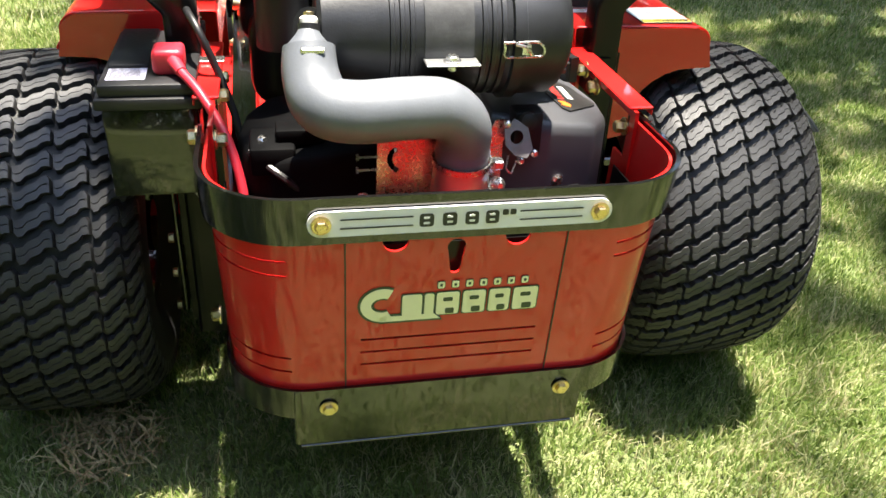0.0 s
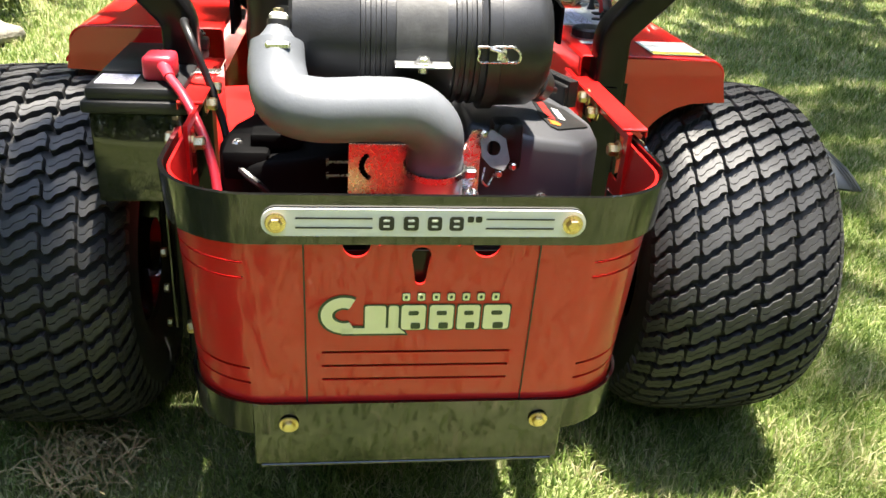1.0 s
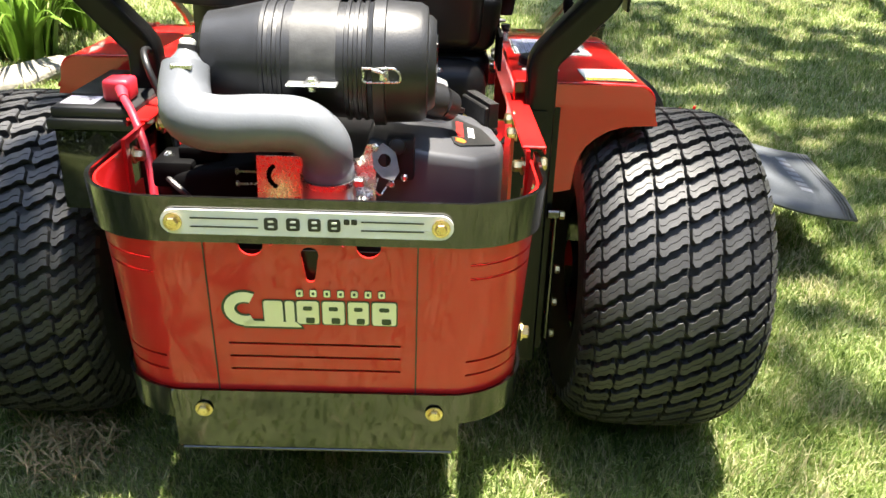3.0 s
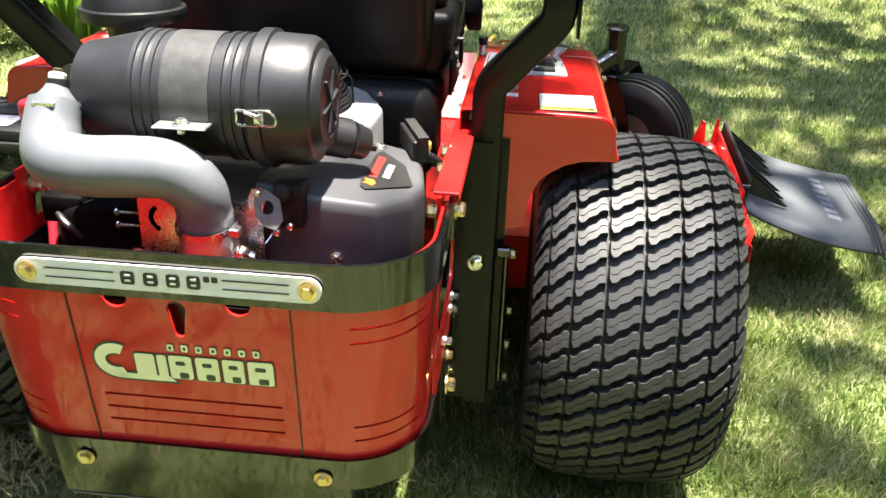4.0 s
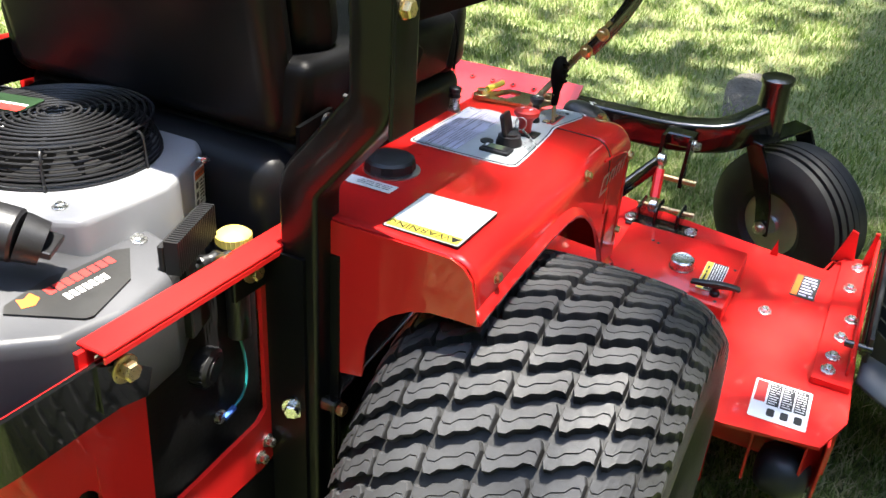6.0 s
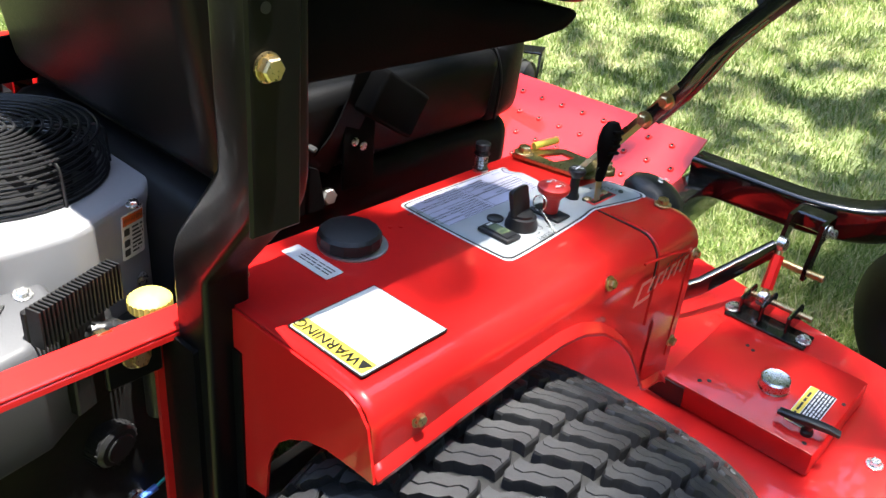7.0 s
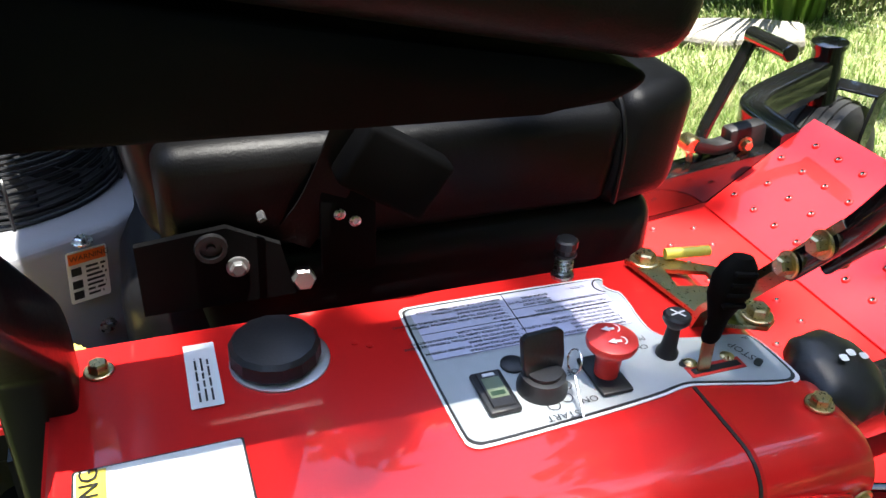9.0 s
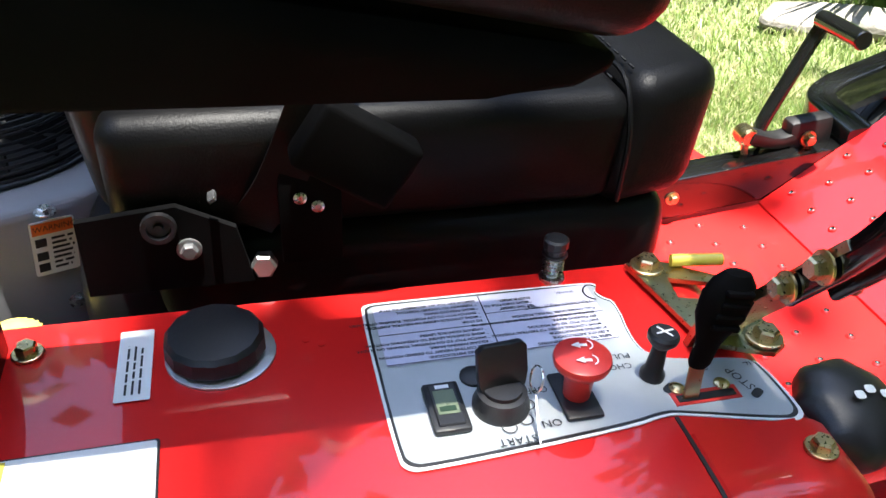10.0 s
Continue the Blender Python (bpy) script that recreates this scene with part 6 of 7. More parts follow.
    nx, ny = 10, 8
    grid = []
    for i in range(nx + 1):
        row = []
        for j in range(ny + 1):
            u, v = i / nx, j / ny
            x = 0.978 + u * 0.375
            y0 = 1.215 - 0.03 * math.sin(u * 3.0)
            y = y0 + v * (0.42 - 0.02 * u)
            z = 0.300 - 0.100 * u ** 0.75 - 0.02 * max(0, 0.2 - v) / 0.2
            row.append(bm.verts.new((x, y, z)))
        grid.append(row)
    for i in range(nx):
        for j in range(ny):
            bm.faces.new((grid[i][j], grid[i + 1][j], grid[i + 1][j + 1], grid[i][j + 1]))
    flap = part("discharge_chute", bm, FLAP, mower, "grey rubber discharge chute flap with gussets", level=True, angle=50)
    mod = flap.modifiers.new("sheet", "SOLIDIFY")
    mod.thickness, mod.offset = 0.007, -1
    for k in range(6):
        bm = bmesh.new()
        y = 1.27 + 0.042 * k + (0.05 if k > 2 else 0)
        prism(bm, [(0.984, 0.352), (0.984, 0.300), (1.080, 0.266), (1.095, 0.264)], Matrix(((1, 0, 0, 0), (0, 0, 1, y), (0, 1, 0, 0), (0, 0, 0, 1))), 0.006)
        part("gusset", bm, PLASTIC, flap, "black rubber stiffening rib", smooth=False)
    bm = bmesh.new()
    box(bm, 0.974, 0.9835, 1.25, 1.60, 0.295, 0.350, 0.002, 1)
    part("hinge_strip", bm, PLASTIC, flap)
    bm = bmesh.new()
    for k in range(3):
        x = 1.312 + 0.012 * k
        for j in range(8):
            pts = []
            for yy in (1.20 + 0.05 * j, 1.25 + 0.05 * j):
                u, v = (x - 0.978) / 0.365, (yy - 1.19) / 0.41
                z = 0.300 - 0.100 * u ** 0.75 - 0.02 * max(0, 0.2 - v) / 0.2 + 0.0022
                pts.append((yy, z))
            (ya, za), (yb, zb) = pts
            bm.faces.new([bm.verts.new(c) for c in ((x - 0.0022, ya, za), (x + 0.0022, ya, za), (x + 0.0022, yb, zb), (x - 0.0022, yb, zb))])
    part("edge_lines", bm, INK, flap, smooth=False)
    bm = bmesh.new()
    for k in range(7):
        yy = 1.30 + 0.035 * k
        z = 0.3035 - 0.100 * (0.252 / 0.365) ** 0.75
        quad(bm, flat((1.228, yy, z), (1, 0, -0.22), (0, 1, 0)), -0.018, 0.018, -0.011, 0.011)
    part("moulded_emblem", bm, worn("pale_grey_print", (0.16, 0.17, 0.19), (0.20, 0.21, 0.23), 0.5), flap, smooth=False)


build_deck()


def build_front():
    # frame rails and front beam
    for s in (-1, 1):
        bm = bmesh.new()
        box(bm, *sorted((s * 0.252, s * 0.308)), 0.60, 1.79, 0.330, 0.405, 0.006, 2)
        rail = part("frame_rail", bm, BLACK, mower, "gloss black steel frame rail", level=True)
        hex_bolt(rail, (s * 0.2515, 1.40, 0.372), (-s, 0, 0), 0.008, length=0.008)
        hex_bolt(rail, (s * 0.309, 1.45, 0.372), (s, 0, 0), 0.008, length=0.008)
        # cranked axle arm to the caster pivot
        bm = bmesh.new()
        pivot = Vector((0.672, 1.86, 0)) if s == 1 else Vector((-0.455, 1.968, -0.035))
        path = round_path([(s * 0.25, 1.745, 0.395), (s * 0.50, 1.745, 0.395), (s * 0.60, 1.79, 0.395), (s * 0.668, 1.845, 0.430)] if s == 1 else [(-0.25, 1.730, 0.400), (-0.385, 1.735, 0.405), (-0.410, 1.78, 0.412), (-0.450, 1.955, 0.425)], 0.06, 5)
        sweep(bm, path, rounded(0.050, 0.072, 0.008, 3))
        arm = part("axle_arm", bm, BLACK, mower, "gloss black cranked front axle arm", level=True)
        bm = bmesh.new()
        lathe(bm, pivot + Vector((0, 0, 0.380)), (0, 0, 1), [(0, 0.036), (0.010, 0.034), (0.135, 0.031), (0.137, 0.036), (0.147, 0.036), (0.150, 0.030), (0.152, 0.010)], 28)
        part("pivot_tube", bm, BLACK, arm, "black caster pivot tube")
        # caster fork and wheel, swung aside
        turn = radians(60 if s == 1 else 25)
        hub = Vector((0.765, 1.836, 0.200)) if s == 1 else Vector((-0.445, 1.975, 0.185))
        spin = Matrix.Translation(hub) @ Matrix.Rotation(turn, 4, "Z") @ Matrix.Scale(0.89, 4)
        bm = bmesh.new()
        half = [(0.062, 0.084), (0.075, 0.100), (0.081, 0.138), (0.077, 0.172), (0.067, 0.188)]
        crown = []
        for k in range(6):
            x = -0.055 + 0.022 * k
            r = 0.2045 - 2.9 * x * x
            crown += [(x - 0.0085, r - 0.0004), (x + 0.0085, r - 0.0004), (x + 0.0095, r - 0.006), (x + 0.0125, r - 0.006)] if k < 5 else [(x - 0.0085, r), (x + 0.0085, r - 0.002)]
        lathe(bm, (0, 0, 0), (1, 0, 0), [(-x, r) for x, r in half] + crown + half[::-1], 56, caps=False)
        tyre = part("caster_tyre", bm, TYRE, mower, "ribbed black front caster tyre", level=True, angle=28)
        tyre.matrix_basis = spin
        bm = bmesh.new()
        lathe(bm, (0, 0, 0), (1, 0, 0), [(-0.060, 0.090), (-0.058, 0.082), (-0.045, 0.078), (-0.040, 0.04), (-0.055, 0.026), (-0.070, 0.024), (0.070, 0.024), (0.055, 0.026), (0.040, 0.04), (0.045, 0.078), (0.058, 0.082), (0.060, 0.090)], 36)
        part("rim", bm, ALUMIN, tyre, "silver-grey pressed caster rim")
        bm = bmesh.new()
        for e in (-1, 1):
            prism(bm, [(-0.019, -0.020), (0.019, -0.020), (0.034, 0.06), (0.078, 0.15), (0.112, 0.210), (0.056, 0.210), (0.018, 0.15), (-0.010, 0.06)], Matrix(((0, 0, 1, e * 0.092 - 0.004), (1, 0, 0, 0), (0, 1, 0, 0), (0, 0, 0, 1))), 0.008)
        box(bm, -0.096, 0.096, 0.056, 0.112, 0.2105, 0.2185, 0.002, 1)
        fork = part("caster_fork", bm, BLACK, mower, "black steel caster fork", level=True)
        fork.matrix_basis = spin
        for e in (-1, 1):
            bm = bmesh.new()
            lathe(bm, (e * 0.100, 0, 0), (e, 0, 0), [(0, 0.019), (0.004, 0.019), (0.005, 0.012), (0.016, 0.012), (0.018, 0.009)], 12)
            part("axle_nut", bm, STEEL, fork)
        # deck hanger: bracket on the axle arm, turnbuckle and clevis on the deck
        if s == -1:
            continue
        bm = bmesh.new()
        for x in (0.486, 0.545):
            prism(bm, [(1.715, 0.425), (1.66, 0.428), (1.628, 0.350), (1.628, 0.325), (1.648, 0.325), (1.672, 0.385), (1.715, 0.395)], Matrix(((0, 0, 1, s * x - 0.004), (1, 0, 0, 0), (0, 1, 0, 0), (0, 0, 0, 1))), 0.008)
        box(bm, *sorted((s * 0.482, s * 0.549)), 1.685, 1.7195, 0.395, 0.425, 0.003, 1)
        hanger = part("hanger_bracket", bm, BLACK, mower, "black deck hanger bracket on the axle arm", level=True, smooth=False)
        hex_bolt(hanger, (s * 0.551, 1.682, 0.407), (s, 0, 0), 0.009, length=0.012, material=STEEL)
        bm = bmesh.new()
        rod(bm, (s * 0.470, 1.640, 0.338), (s * 0.578, 1.640, 0.338), 0.007, 12)
        part("cross_bolt", bm, ZINC, hanger)
        bm = bmesh.new()
        rod(bm, (s * 0.500, 1.612, 0.392), (s * 0.512, 1.552, 0.312), 0.0065, 12)
        link = part("turnbuckle", bm, ZINC, mower, "red and zinc deck height turnbuckle", level=True)
        bm = bmesh.new()
        rod(bm, (s * 0.5025, 1.600, 0.375), (s * 0.510, 1.562, 0.325), 0.0105, 6)
        part("adjuster_sleeve", bm, RED, link)
        for c in ((0.500, 1.612, 0.392), (0.512, 1.552, 0.310)):
            bm = bmesh.new()
            lathe(bm, (s * c[0] - 0.010, c[1], c[2]), (1, 0, 0), [(0, 0.008), (0.003, 0.014), (0.017, 0.014), (0.020, 0.008)], 14)
            part("rod_eye", bm, STEEL, link)
        bm = bmesh.new()
        box(bm, *sorted((s * 0.470, s * 0.618)), 1.495, 1.540, DECK + 0.0005, DECK + 0.007, 0.002, 1)
        for x in (0.492, 0.530, 0.578):
            box(bm, s * x - 0.004, s * x + 0.004, 1.505, 1.562, DECK + 0.0072, DECK + 0.046, 0.003, 1)
        clevis = part("link_clevis", bm, BLACK, mower, "black clevis plate bolted to the deck", level=True, smooth=False)
        bm = bmesh.new()
        rod(bm, (s * 0.478, 1.552, DECK + 0.028), (s * 0.602, 1.552, DECK + 0.028), 0.0055, 10)
        part("pin", bm, ZINC, clevis)
        for x in (0.476, 0.608):
            hex_bolt(clevis, (s * x, 1.516, DECK + 0.0072), (0, 0, 1), 0.009, length=0.007, material=STEEL)
        bm = bmesh.new()
        sweep(bm, [(s * 0.335, 1.30, 0.315), (s * 0.43, 1.46, 0.345), (s * 0.492, 1.600, 0.385)], rounded(0.012, 0.036, 0.003, 2))
        part("lift_arm", bm, BLACK, mower, "black deck lift arm", level=True)
    # footplate: floor and raised toe board with punched bumps
    bm = bmesh.new()
    box(bm, -0.250, 0.250, 1.02, 1.5655, 0.322, 0.326, 0.001, 1)
    foot = part("footplate", bm, RED, mower, "red steel footplate with a raised toe board", smooth=False, level=True)
    bm = bmesh.new()
    across = Matrix(((0, 0, 1, -0.251), (1, 0, 0, 0), (0, 1, 0, 0), (0, 0, 0, 1)))
    prism(bm, [(1.560, 0.3265), (1.572, 0.3325), (1.774, 0.4490), (1.772, 0.4525), (1.570, 0.3365), (1.560, 0.3305)], across, 0.502)
    part("toe_board", bm, RED, foot, smooth=False)
    bump = bmesh.new()
    lathe(bump, (0, 0, 0), (0, 0, 1), [(0, 0.0070), (0.0016, 0.0058), (0.0026, 0.0040)], 12, caps=False)
    # black centre paints in the dark of the punched hole
    lathe(bump, (0, 0, 0), (0, 0, 1), [(0.0026, 0.0040), (0.0010, 0.0034), (0.0006, 0.0004)], 12, caps=False, mat=1)
    bump_me = bpy.data.meshes.new("tread_bump")
    bump.to_mesh(bump_me)
    bump.free()
    bump_me.materials.append(RED)
    bump_me.materials.append(INK)
    bump_me.shade_smooth()
    tilt = radians(30)
    for i in range(9):
        for j in range(12):
            x = -0.225 + 0.056 * i + (0.028 if j % 2 else 0)
            if x > 0.24:
                continue
            if j < 8:
                m = Matrix.Translation((x, 1.055 + 0.064 * j, 0.3262))
            else:
                f = 0.035 + 0.052 * (j - 8)
                m = Matrix.Translation((x, 1.570 + f * math.cos(tilt), 0.3367 + f * math.sin(tilt))) @ Matrix.Rotation(tilt, 4, "X")
            ob = new("tread_bump", bump_me)
            ob.parent = foot
            ob.matrix_basis = m
    # brake pedal lever with a round foot bar at the far side
    bm = bmesh.new()
    sweep(bm, round_path([(-0.310, 1.572, 0.405), (-0.315, 1.584, 0.440), (-0.328, 1.645, 0.535), (-0.330, 1.680, 0.598)], 0.03, 4), rounded(0.010, 0.028, 0.003, 2), up=(1, 0, 0))
    pedal = part("deck_lift_pedal", bm, BLACK, mower, "black pedal lever with a round foot bar", level=True)
    bm = bmesh.new()
    rod(bm, (-0.340, 1.681, 0.598), (-0.220, 1.670, 0.606), 0.015, 18, bevel=0.002)
    part("foot_bar", bm, BLACK, pedal)
    bm = bmesh.new()
    sweep(bm, round_path([(-0.29, 1.545, 0.440), (-0.295, 1.60, 0.415), (-0.30, 1.68, 0.425)], 0.02, 4), rounded(0.022, 0.034, 0.006, 2), up=(1, 0, 0))
    box(bm, -0.315, -0.280, 1.62, 1.70, 0.370, 0.450, 0.010, 2)
    part("pedal_pivot", bm, IRON, pedal)
    bm = bmesh.new()
    lathe(bm, (-0.31, 1.543, 0.440), (1, 0, 0), [(0, 0.012), (0.006, 0.016), (0.030, 0.016), (0.034, 0.012)], 16)
    rod(bm, (-0.29, 1.543, 0.430), (-0.29, 1.550, 0.33), 0.006, 10)
    part("ball_joint", bm, ZINC, pedal)
    hex_bolt(pedal, (-0.279, 1.652, 0.418), (1, 0, 0), 0.010, length=0.01)
    # side label on the rail
    bm = bmesh.new()
    m = flat((0.3095, 1.53, 0.368), (0, 1, 0), (0, 0, 1))
    quad(bm, m, -0.028, 0.028, -0.022, 0.022, 0)
    bars(bm, m @ Matrix.Translation((0, 0, 0.0006)), -0.025, 0.025, -0.020, 0.020, 6, 1)
    part("rail_label", bm, [WHITE, INK], mower, "white printed label on the frame rail", smooth=False, level=True)


build_front()


# ---- lawn and surroundings ----
def ground_material():
    m, nt, b = shader("lawn_soil", 0.95)
    mid, fine = noise_tex(nt, 6, 5), noise_tex(nt, 70, 6)
    r1 = ramp(nt, mid.outputs["Fac"], [(0.30, (0.095, 0.125, 0.040)), (0.55, (0.150, 0.180, 0.066)), (0.75, (0.23, 0.225, 0.115))])
    r2 = ramp(nt, fine.outputs["Fac"], [(0.3, (0.45, 0.45, 0.45)), (0.7, (1.3, 1.3, 1.3))])
    mix = nt.nodes.new("ShaderNodeMix")
    mix.data_type, mix.blend_type = "RGBA", "MULTIPLY"
    mix.inputs["Factor"].default_value = 1.0
    nt.links.new(r1.outputs["Color"], mix.inputs["A"])
    nt.links.new(r2.outputs["Color"], mix.inputs["B"])
    nt.links.new(mix.outputs["Result"], b.inputs["Base Color"])
    bumped(nt, b, fine.outputs["Fac"], 0.8, 0.02)
    return m


bm = bmesh.new()
bmesh.ops.create_grid(bm, x_segments=2, y_segments=2, size=400)
ground = part("ground", bm, ground_material(), None, "mown green lawn in dappled sunlight", smooth=False)
tagged(ground, kind="structure", category="lawn")


def leaf_material(name, tones, rough=0.5, trans=0.35, patch=4.5):
    m, nt, b = shader(name, rough)
    geo = nt.nodes.new("ShaderNodeNewGeometry")
    drift = noise_tex(nt, patch, 4, 0.6)
    wide = mapped(nt, drift.outputs["Fac"], -0.65, 0.75)
    tone = nt.nodes.new("ShaderNodeMath")
    tone.use_clamp = True
    nt.links.new(geo.outputs["Random Per Island"], tone.inputs[0])
    nt.links.new(wide.outputs["Result"], tone.inputs[1])
    r = ramp(nt, tone.outputs["Value"], [(i / (len(tones) - 1), c) for i, c in enumerate(tones)])
    r.color_ramp.interpolation = "LINEAR"
    nt.links.new(r.outputs["Color"], b.inputs["Base Color"])
    t = nt.nodes.new("ShaderNodeBsdfTranslucent")
    nt.links.new(r.outputs["Color"], t.inputs["Color"])
    mixer = nt.nodes.new("ShaderNodeMixShader")
    mixer.inputs["Fac"].default_value = trans
    out = nt.nodes["Material Output"]
    nt.links.new(b.outputs["BSDF"], mixer.inputs[1])
    nt.links.new(t.outputs["BSDF"], mixer.inputs[2])
    nt.links.new(mixer.outputs["Shader"], out.inputs["Surface"])
    return m


GRASS = leaf_material("grass_blades", [(0.085, 0.145, 0.030), (0.160, 0.240, 0.055), (0.245, 0.325, 0.090), (0.350, 0.400, 0.160), (0.60, 0.55, 0.34)], 0.5, 0.45)


def grass_field(name, count, region, height, width, seed, lean=0.7, keep=None):
    """Curved blades of three segments scattered over a region of the plan."""
    rng = np.random.default_rng(seed)
    x0, x1, y0, y1 = region
    px, py = rng.uniform(x0, x1, count), rng.uniform(y0, y1, count)
    if keep is not None:
        ok = keep(px, py, rng)
        px, py = px[ok], py[ok]
    n = len(px)
    clump = 0.80 + 0.28 * np.sin(px * 7.3 + 1.7 * np.sin(py * 5.1)) * np.sin(py * 6.1 + 1.3 * np.sin(px * 4.7))
    h = height * rng.uniform(0.45, 1.15, n) * clump.clip(0.4, 1.4)
    a, b = rng.uniform(0, 2 * np.pi, n), rng.uniform(0, 2 * np.pi, n)
    out = h * lean * rng.uniform(0.2, 1.3, n)
    w = width * rng.uniform(0.6, 1.3, n)
    verts = np.zeros((n, 5, 3))
    for k, (f, wid) in enumerate(((0.0, 1.0), (0.55, 0.8))):
        cx, cy, cz = px + np.cos(a) * out * f * f, py + np.sin(a) * out * f * f, h * f * (1 - 0.12 * f)
        for j, sgn in enumerate((-1, 1)):
            verts[:, 2 * k + j] = np.stack([cx + sgn * np.cos(b) * w * wid / 2, cy + sgn * np.sin(b) * w * wid / 2, cz], 1)
    verts[:, 4] = np.stack([px + np.cos(a) * out, py + np.sin(a) * out, h * 0.86], 1)
    verts[:, :2, 2] -= 0.004
    base = np.arange(n)[:, None] * 5
    tris = np.concatenate([base + np.array(t) for t in ((0, 1, 3), (0, 3, 2), (2, 3, 4))]).astype(np.int32)
    me = bpy.data.meshes.new(name)
    me.vertices.add(n * 5)
    me.vertices.foreach_set("co", verts.reshape(-1).astype(np.float32))
    me.loops.add(len(tris) * 3)
    me.loops.foreach_set("vertex_index", tris.reshape(-1))
    me.polygons.add(len(tris))
    me.polygons.foreach_set("loop_start", np.arange(0, len(tris) * 3, 3, dtype=np.int32))
    me.polygons.foreach_set("loop_total", np.full(len(tris), 3, dtype=np.int32))
    me.materials.append(GRASS)
    me.update()
    me.validate()
    return tagged(new(name, me), "short green lawn grass with pale dry blades", "grass", kind="stuff")


def thin(px, py, rng):
    """Less grass in a few worn patches."""
    bare = np.exp(-(((px - 0.46) / 0.22) ** 2 + ((py - 3.0) / 0.30) ** 2)) + 0.9 * np.exp(-(((px - 1.0) / 0.7) ** 2 + ((py - 4.3) / 0.35) ** 2))
    return rng.uniform(0, 1, len(px)) > bare


grass_field("grass", 250000, (-1.3, 2.0, -0.3, 2.4), 0.052, 0.0038, 11)
grass_field("grass", 250000, (-3.6, 4.0, 2.4, 6.5), 0.044, 0.0050, 12, keep=thin)
grass_field("grass", 50000, (2.0, 4.5, 0.0, 2.4), 0.050, 0.0060, 13)
grass_field("grass", 40000, (-3.6, -1.3, 0.0, 2.4), 0.050, 0.0060, 14)
grass_field("grass", 90000, (-9, 9, 6.5, 14), 0.055, 0.010, 15)
grass_field("grass", 110000, (-6, 6, -5.5, -0.3), 0.055, 0.011, 16)
grass_field("grass", 40000, (4.5, 9, -0.3, 6.5), 0.055, 0.012, 17)
grass_field("grass", 40000, (-9, -3.6, -0.3, 6.5), 0.055, 0.012, 18)
grass_field("grass", 14000, (-3.6, -1.3, -0.3, 0.0), 0.055, 0.008, 19)
grass_field("grass", 14000, (2.0, 4.5, -0.3, 0.0), 0.055, 0.008, 20)


LILY = leaf_material("daylily_leaves", [(0.060, 0.130, 0.014), (0.100, 0.190, 0.022), (0.150, 0.250, 0.035), (0.22, 0.30, 0.06)], 0.4, 0.3)
STRAW = leaf_material("dry_straw", [(0.16, 0.11, 0.05), (0.30, 0.22, 0.11), (0.42, 0.33, 0.18)], 0.8, 0.15)
TREELEAF = leaf_material("tree_leaves", [(0.035, 0.075, 0.012), (0.060, 0.110, 0.018), (0.085, 0.140, 0.026)], 0.5, 0.3)


def build_lily(x, y, count, seed, size=0.62):
    """A clump of long arching strap leaves."""
    rng = random.Random(seed)
    root = new("daylily")
    root.location = (x, y, 0)
    for k in range(count):
        bm = bmesh.new()
        a = rng.uniform(0, 2 * math.pi)
        r0 = 0.14 * math.sqrt(rng.random())
        p = Vector((r0 * math.cos(a), r0 * math.sin(a), 0))
        h, reach = size * rng.uniform(0.55, 1.0), size * rng.uniform(0.25, 0.75)
        side = Vector((-math.sin(a), math.cos(a), 0))
        prev = None
        for j in range(8):
            t = j / 7
            c = p + Vector((math.cos(a), math.sin(a), 0)) * reach * t ** 1.6 + Vector((0, 0, h * (1.55 * t - 0.85 * t ** 2.4)))
            w = 0.013 * (1 - t ** 2.2) + 0.0006
            row = [bm.verts.new(c - side * w), bm.verts.new(c - Vector((0, 0, 0.004)) * (1 - t)), bm.verts.new(c + side * w)]
            if prev:
                bm.faces.new((prev[0], prev[1], row[1], row[0]))
                bm.faces.new((prev[1], prev[2], row[2], row[1]))
            prev = row
        part("leaf", bm, LILY, root, angle=80)
    return tagged(root, "clump of arching light green strap leaves", "plant", "border plants")


for i, (x, y, n) in enumerate(((-1.72, 2.95, 100), (-1.98, 3.30, 90), (-2.15, 2.75, 90), (-1.62, 3.45, 60), (-2.5, 3.2, 80))):
    build_lily(x, y, n, 40 + i)


def build_stone(x, y, w, d, h, turn, seed):
    bm = bmesh.new()
    box(bm, -w / 2, w / 2, -d / 2, d / 2, 0, h, 0.03, 3)
    bmesh.ops.subdivide_edges(bm, edges=bm.edges, cuts=2, use_grid_fill=True)
    for v in bm.verts:
        n = noise.noise_vector(v.co * 6 + Vector((seed, 0, 0)))
        v.co += n * 0.018
        v.co.z = max(v.co.z, -0.02)
    bmesh.ops.transform(bm, matrix=Matrix.Translation((x, y, 0)) @ Matrix.Rotation(radians(turn), 4, "Z"), verts=bm.verts)
    ob = part("edging_stone", bm, STONE, None, "low pale weathered garden edging stone", angle=40)
    return tagged(ob, category="stone", group="border edging")


for i, (x, y, w, d, h, turn) in enumerate(((-1.56, 2.62, 0.42, 0.20, 0.06, 52),)):
    build_stone(x, y, w, d, h, turn, i * 3.7)


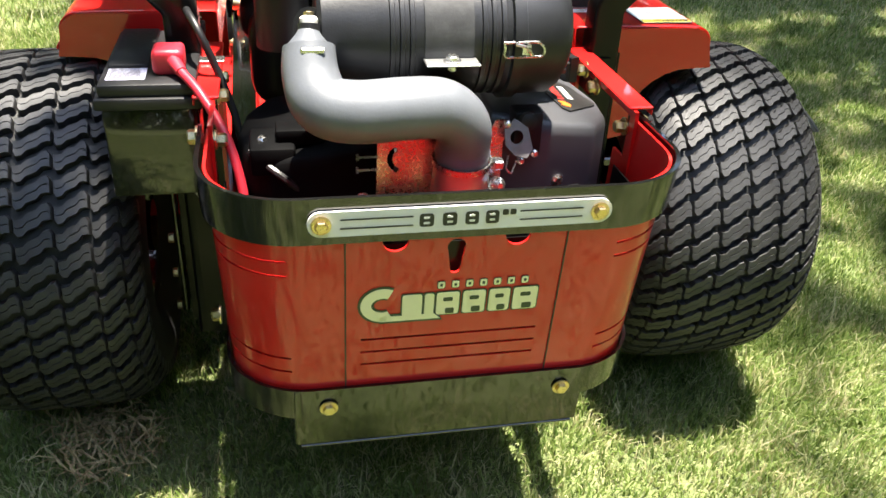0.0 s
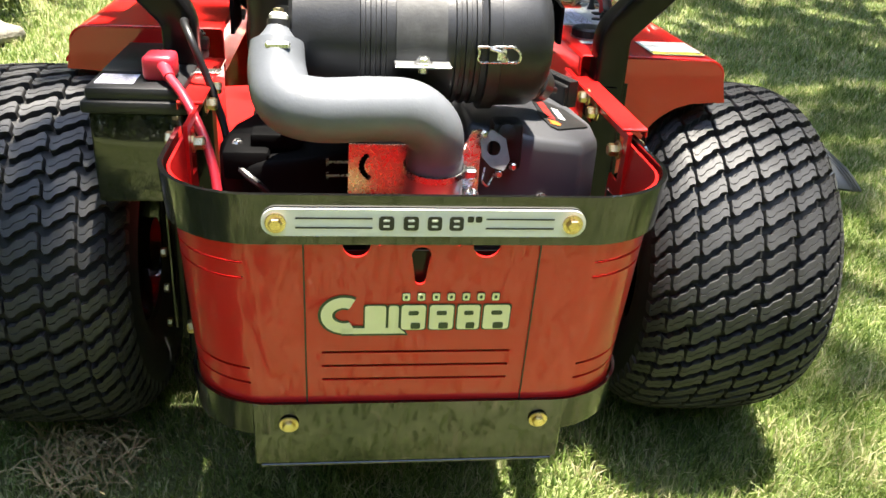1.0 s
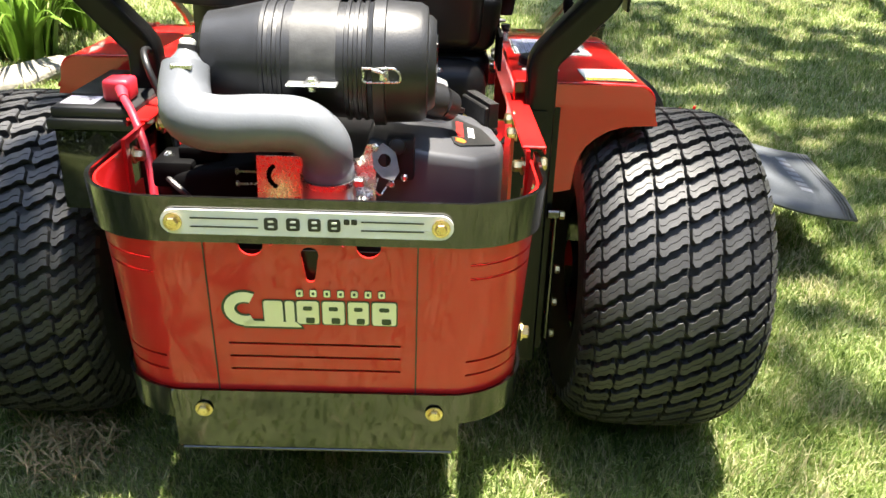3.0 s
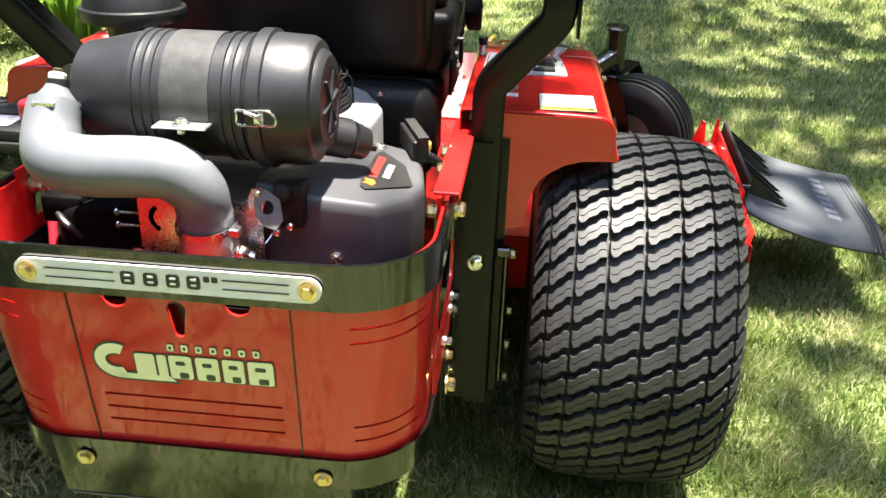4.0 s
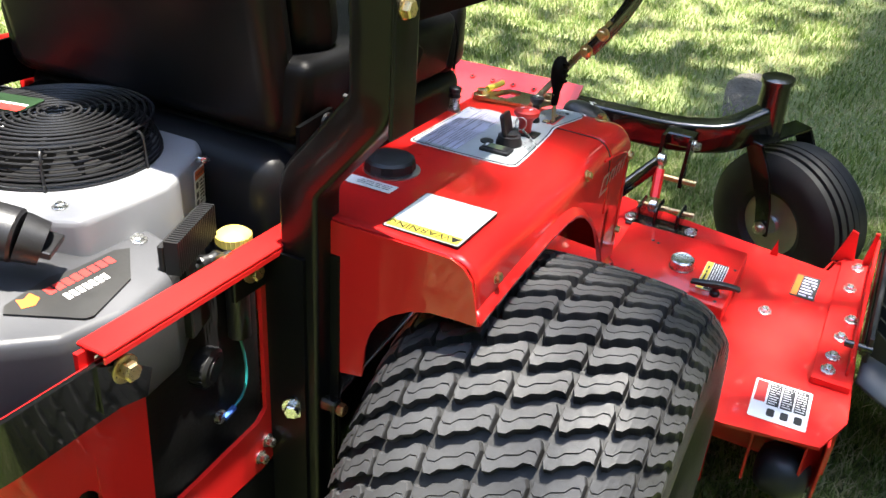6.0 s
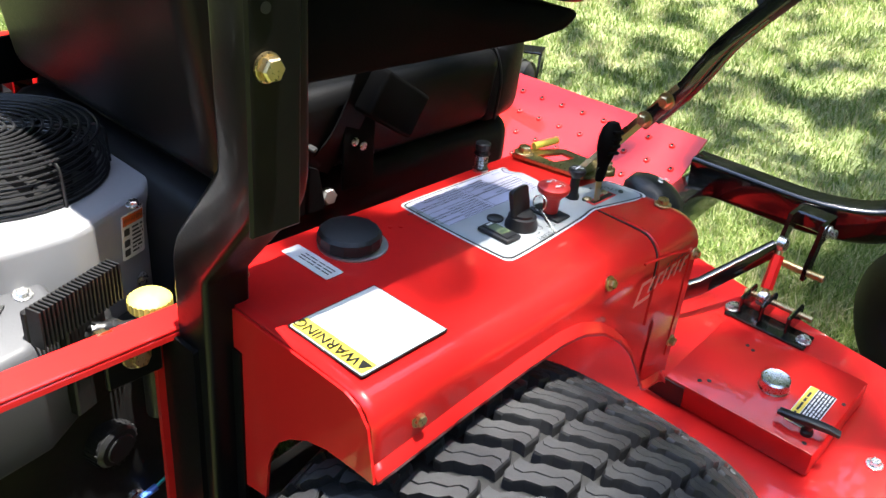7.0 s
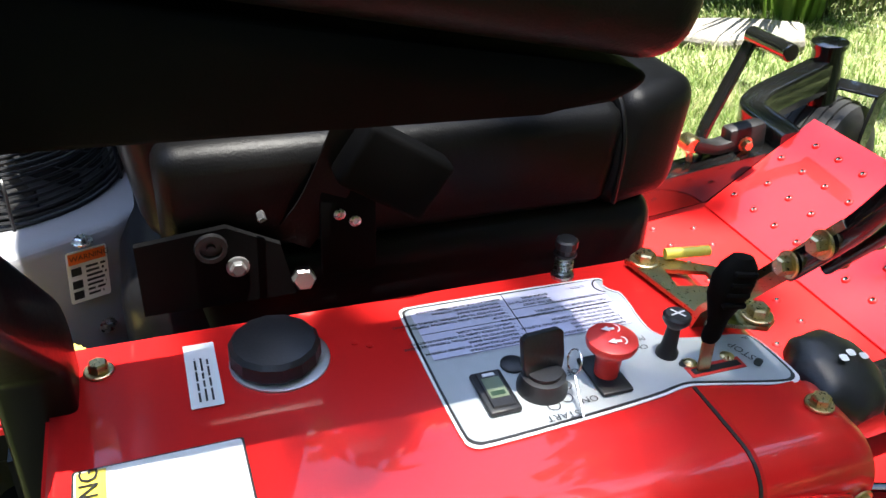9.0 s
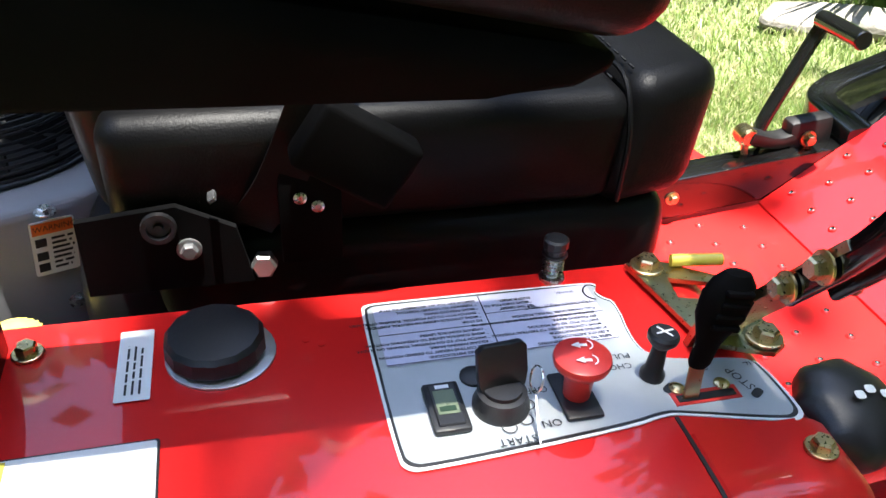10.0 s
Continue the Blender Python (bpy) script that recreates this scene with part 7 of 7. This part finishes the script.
def build_straw(x, y, n, radius, seed, name, label):
    rng = random.Random(seed)
    bm = bmesh.new()
    for k in range(n):
        a, r = rng.uniform(0, 6.28), radius * math.sqrt(rng.random())
        p = Vector((x + r * math.cos(a), y + r * math.sin(a), 0.03 + rng.random() * 0.05))
        d = Vector((rng.uniform(-1, 1), rng.uniform(-1, 1), rng.uniform(-0.2, 0.5))).normalized() * rng.uniform(0.03, 0.08)
        s = d.cross(Vector((0, 0, 1))).normalized() * 0.0016
        m = p + d * 0.5 + Vector((0, 0, 0.012))
        vs = [bm.verts.new(c) for c in (p - s, p + s, m + s, m - s)]
        bm.faces.new(vs)
        e = [bm.verts.new(p + d + s * 0.4), bm.verts.new(p + d - s * 0.4)]
        bm.faces.new((vs[3], vs[2], e[0], e[1]))
    ob = part(name, bm, STRAW, None, label, smooth=False)
    return tagged(ob, category="dry grass", kind="stuff")


build_straw(-0.56, 0.40, 160, 0.09, 5, "dry_clippings", "small heap of dry brown grass clippings")

# bare patches in the far lawn
SOIL = worn("grey_soil", (0.05, 0.046, 0.040), (0.12, 0.11, 0.095), 0.95, 12, 70, bump=0.8, depth=0.02)
bm = bmesh.new()
rings = []
for rr, zz in ((0.0, 0.022), (0.5, 0.020), (0.85, 0.012), (1.0, 0.0)):
    rings.append([bm.verts.new((0.47 + rr * 0.085 * math.cos(a) * (1 + 0.2 * math.sin(3 * a)), 2.98 + rr * 0.27 * math.sin(a) * (1 + 0.15 * math.cos(2 * a)), zz)) for a in [2 * math.pi * k / 24 for k in range(24)]])
for r0, r1 in zip(rings, rings[1:]):
    for k in range(24):
        bm.faces.new((r0[k], r0[(k + 1) % 24], r1[(k + 1) % 24], r1[k]))
tagged(part("bare_soil", bm, SOIL, None, "bare patch of grey soil in the lawn"), category="soil", kind="structure")


# unseen trees, added to cast dappled shade on lawn and mower
def build_tree(x, y, base, height, spread, leaves, seed, lean=(0, 0), fluff=0.42):
    rng = random.Random(seed)
    root = new("shade_tree")
    tagged(root, "leafy tree added out of view to cast shade", "tree", "shade trees")
    root.location = (x, y, 0)
    bm = bmesh.new()
    sweep(bm, [(0, 0, -0.1), (0.05, 0.02, base * 0.5), (0.0, 0.08, base), (0.1, 0, height * 0.8)], lambda t: circle(0.22 * (1 - 0.75 * t) + 0.02, 12), up=(0, 1, 0))
    tips = []
    for k in range(16):
        a, z = rng.uniform(0, 6.28), rng.uniform(base * 0.8, height * 0.8)
        r = spread * rng.uniform(0.5, 1.0)
        tip = Vector((lean[0] + r * math.cos(a), lean[1] + r * math.sin(a), z + rng.uniform(0.3, 1.4)))
        mid = Vector((tip.x * 0.45, tip.y * 0.45, z + 0.35))
        sweep(bm, smooth_path([(0, 0, z - 0.2), mid, tip], 4), lambda t: circle(0.07 * (1 - 0.85 * t) + 0.005, 7), up=(0.1, 0.2, 1))
        tips += [tip, mid.lerp(tip, 0.5), mid]
    part("trunk", bm, BARK, root, angle=60)
    bm = bmesh.new()
    for k in range(leaves):
        c = rng.choice(tips) + Vector((rng.gauss(0, fluff), rng.gauss(0, fluff), rng.gauss(0, 0.34)))
        d = Vector((rng.gauss(0, 1), rng.gauss(0, 1), rng.gauss(0, 0.5))).normalized()
        s = d.cross(Vector((rng.gauss(0, 1), rng.gauss(0, 1), 1))).normalized()
        w = rng.uniform(0.05, 0.09) * (1.35 if base > 5 else 1.0)
        bm.faces.new([bm.verts.new(v) for v in (c - d * w, c + s * w * 0.55, c + d * w, c - s * w * 0.55)])
    part("crown", bm, TREELEAF, root, smooth=False)
    return root


build_tree(3.4, 5.6, 3.2, 6.4, 2.2, 1700, 1)
build_tree(5.6, 2.2, 12.0, 16.0, 1.0, 650, 2, (-2.8, 0.5), 0.5)
build_tree(1.4, 8.6, 3.2, 6.6, 2.6, 5200, 3)
build_tree(-2.4, 8.6, 3.0, 6.0, 2.2, 4800, 4)
build_tree(6.2, -2.0, 3.4, 6.8, 2.6, 5600, 5)
# crowns leaned so their shade falls on left tyre, fender and front lawn
build_tree(-2.5, -1.1, 7.0, 9.0, 0.50, 1250, 6, (2.02, 2.24), 0.24)
build_tree(-4.6, -2.6, 6.4, 8.8, 1.0, 1700, 9, (3.3, 2.86), 0.34)
build_tree(3.0, 9.5, 18.0, 24.0, 0.25, 480, 8, (-0.94, -5.80), 0.22)
build_tree(4.6, 3.6, 7.2, 10.0, 1.75, 1650, 7, (-3.4, 0.30))


def build_leaf_screen(name, radius, count, seed):
    """An unseen ring of leaves all round, added to cut skylight and darken reflections."""
    rng = np.random.default_rng(seed)
    a = rng.uniform(0, 2 * np.pi, count)
    r = radius + rng.normal(0, 1.3, count)
    z = rng.uniform(0, 1, count) ** 0.8 * (13.0 + 1.8 * np.sin(a * 7) + 1.0 * np.sin(a * 17 + 1))
    c = np.stack([r * np.cos(a), r * np.sin(a), z], 1)
    d = rng.normal(0, 1, (count, 3))
    d /= np.linalg.norm(d, axis=1)[:, None]
    e = np.cross(d, rng.normal(0, 1, (count, 3)))
    e /= np.linalg.norm(e, axis=1)[:, None]
    w = rng.uniform(0.28, 0.55, count)[:, None]
    verts = np.stack([c - d * w, c + e * w * 0.6, c + d * w, c - e * w * 0.6], 1).reshape(-1, 3)
    verts[:, 2] = np.maximum(verts[:, 2], 0.0)
    me = bpy.data.meshes.new(name)
    me.from_pydata(verts.tolist(), [], np.arange(count * 4).reshape(-1, 4).tolist())
    me.materials.append(TREELEAF)
    return tagged(new(name, me), "unseen ring of green leaves added to cut skylight", "trees", kind="stuff")


build_leaf_screen("leaf_screen", 14, 60000, 21)
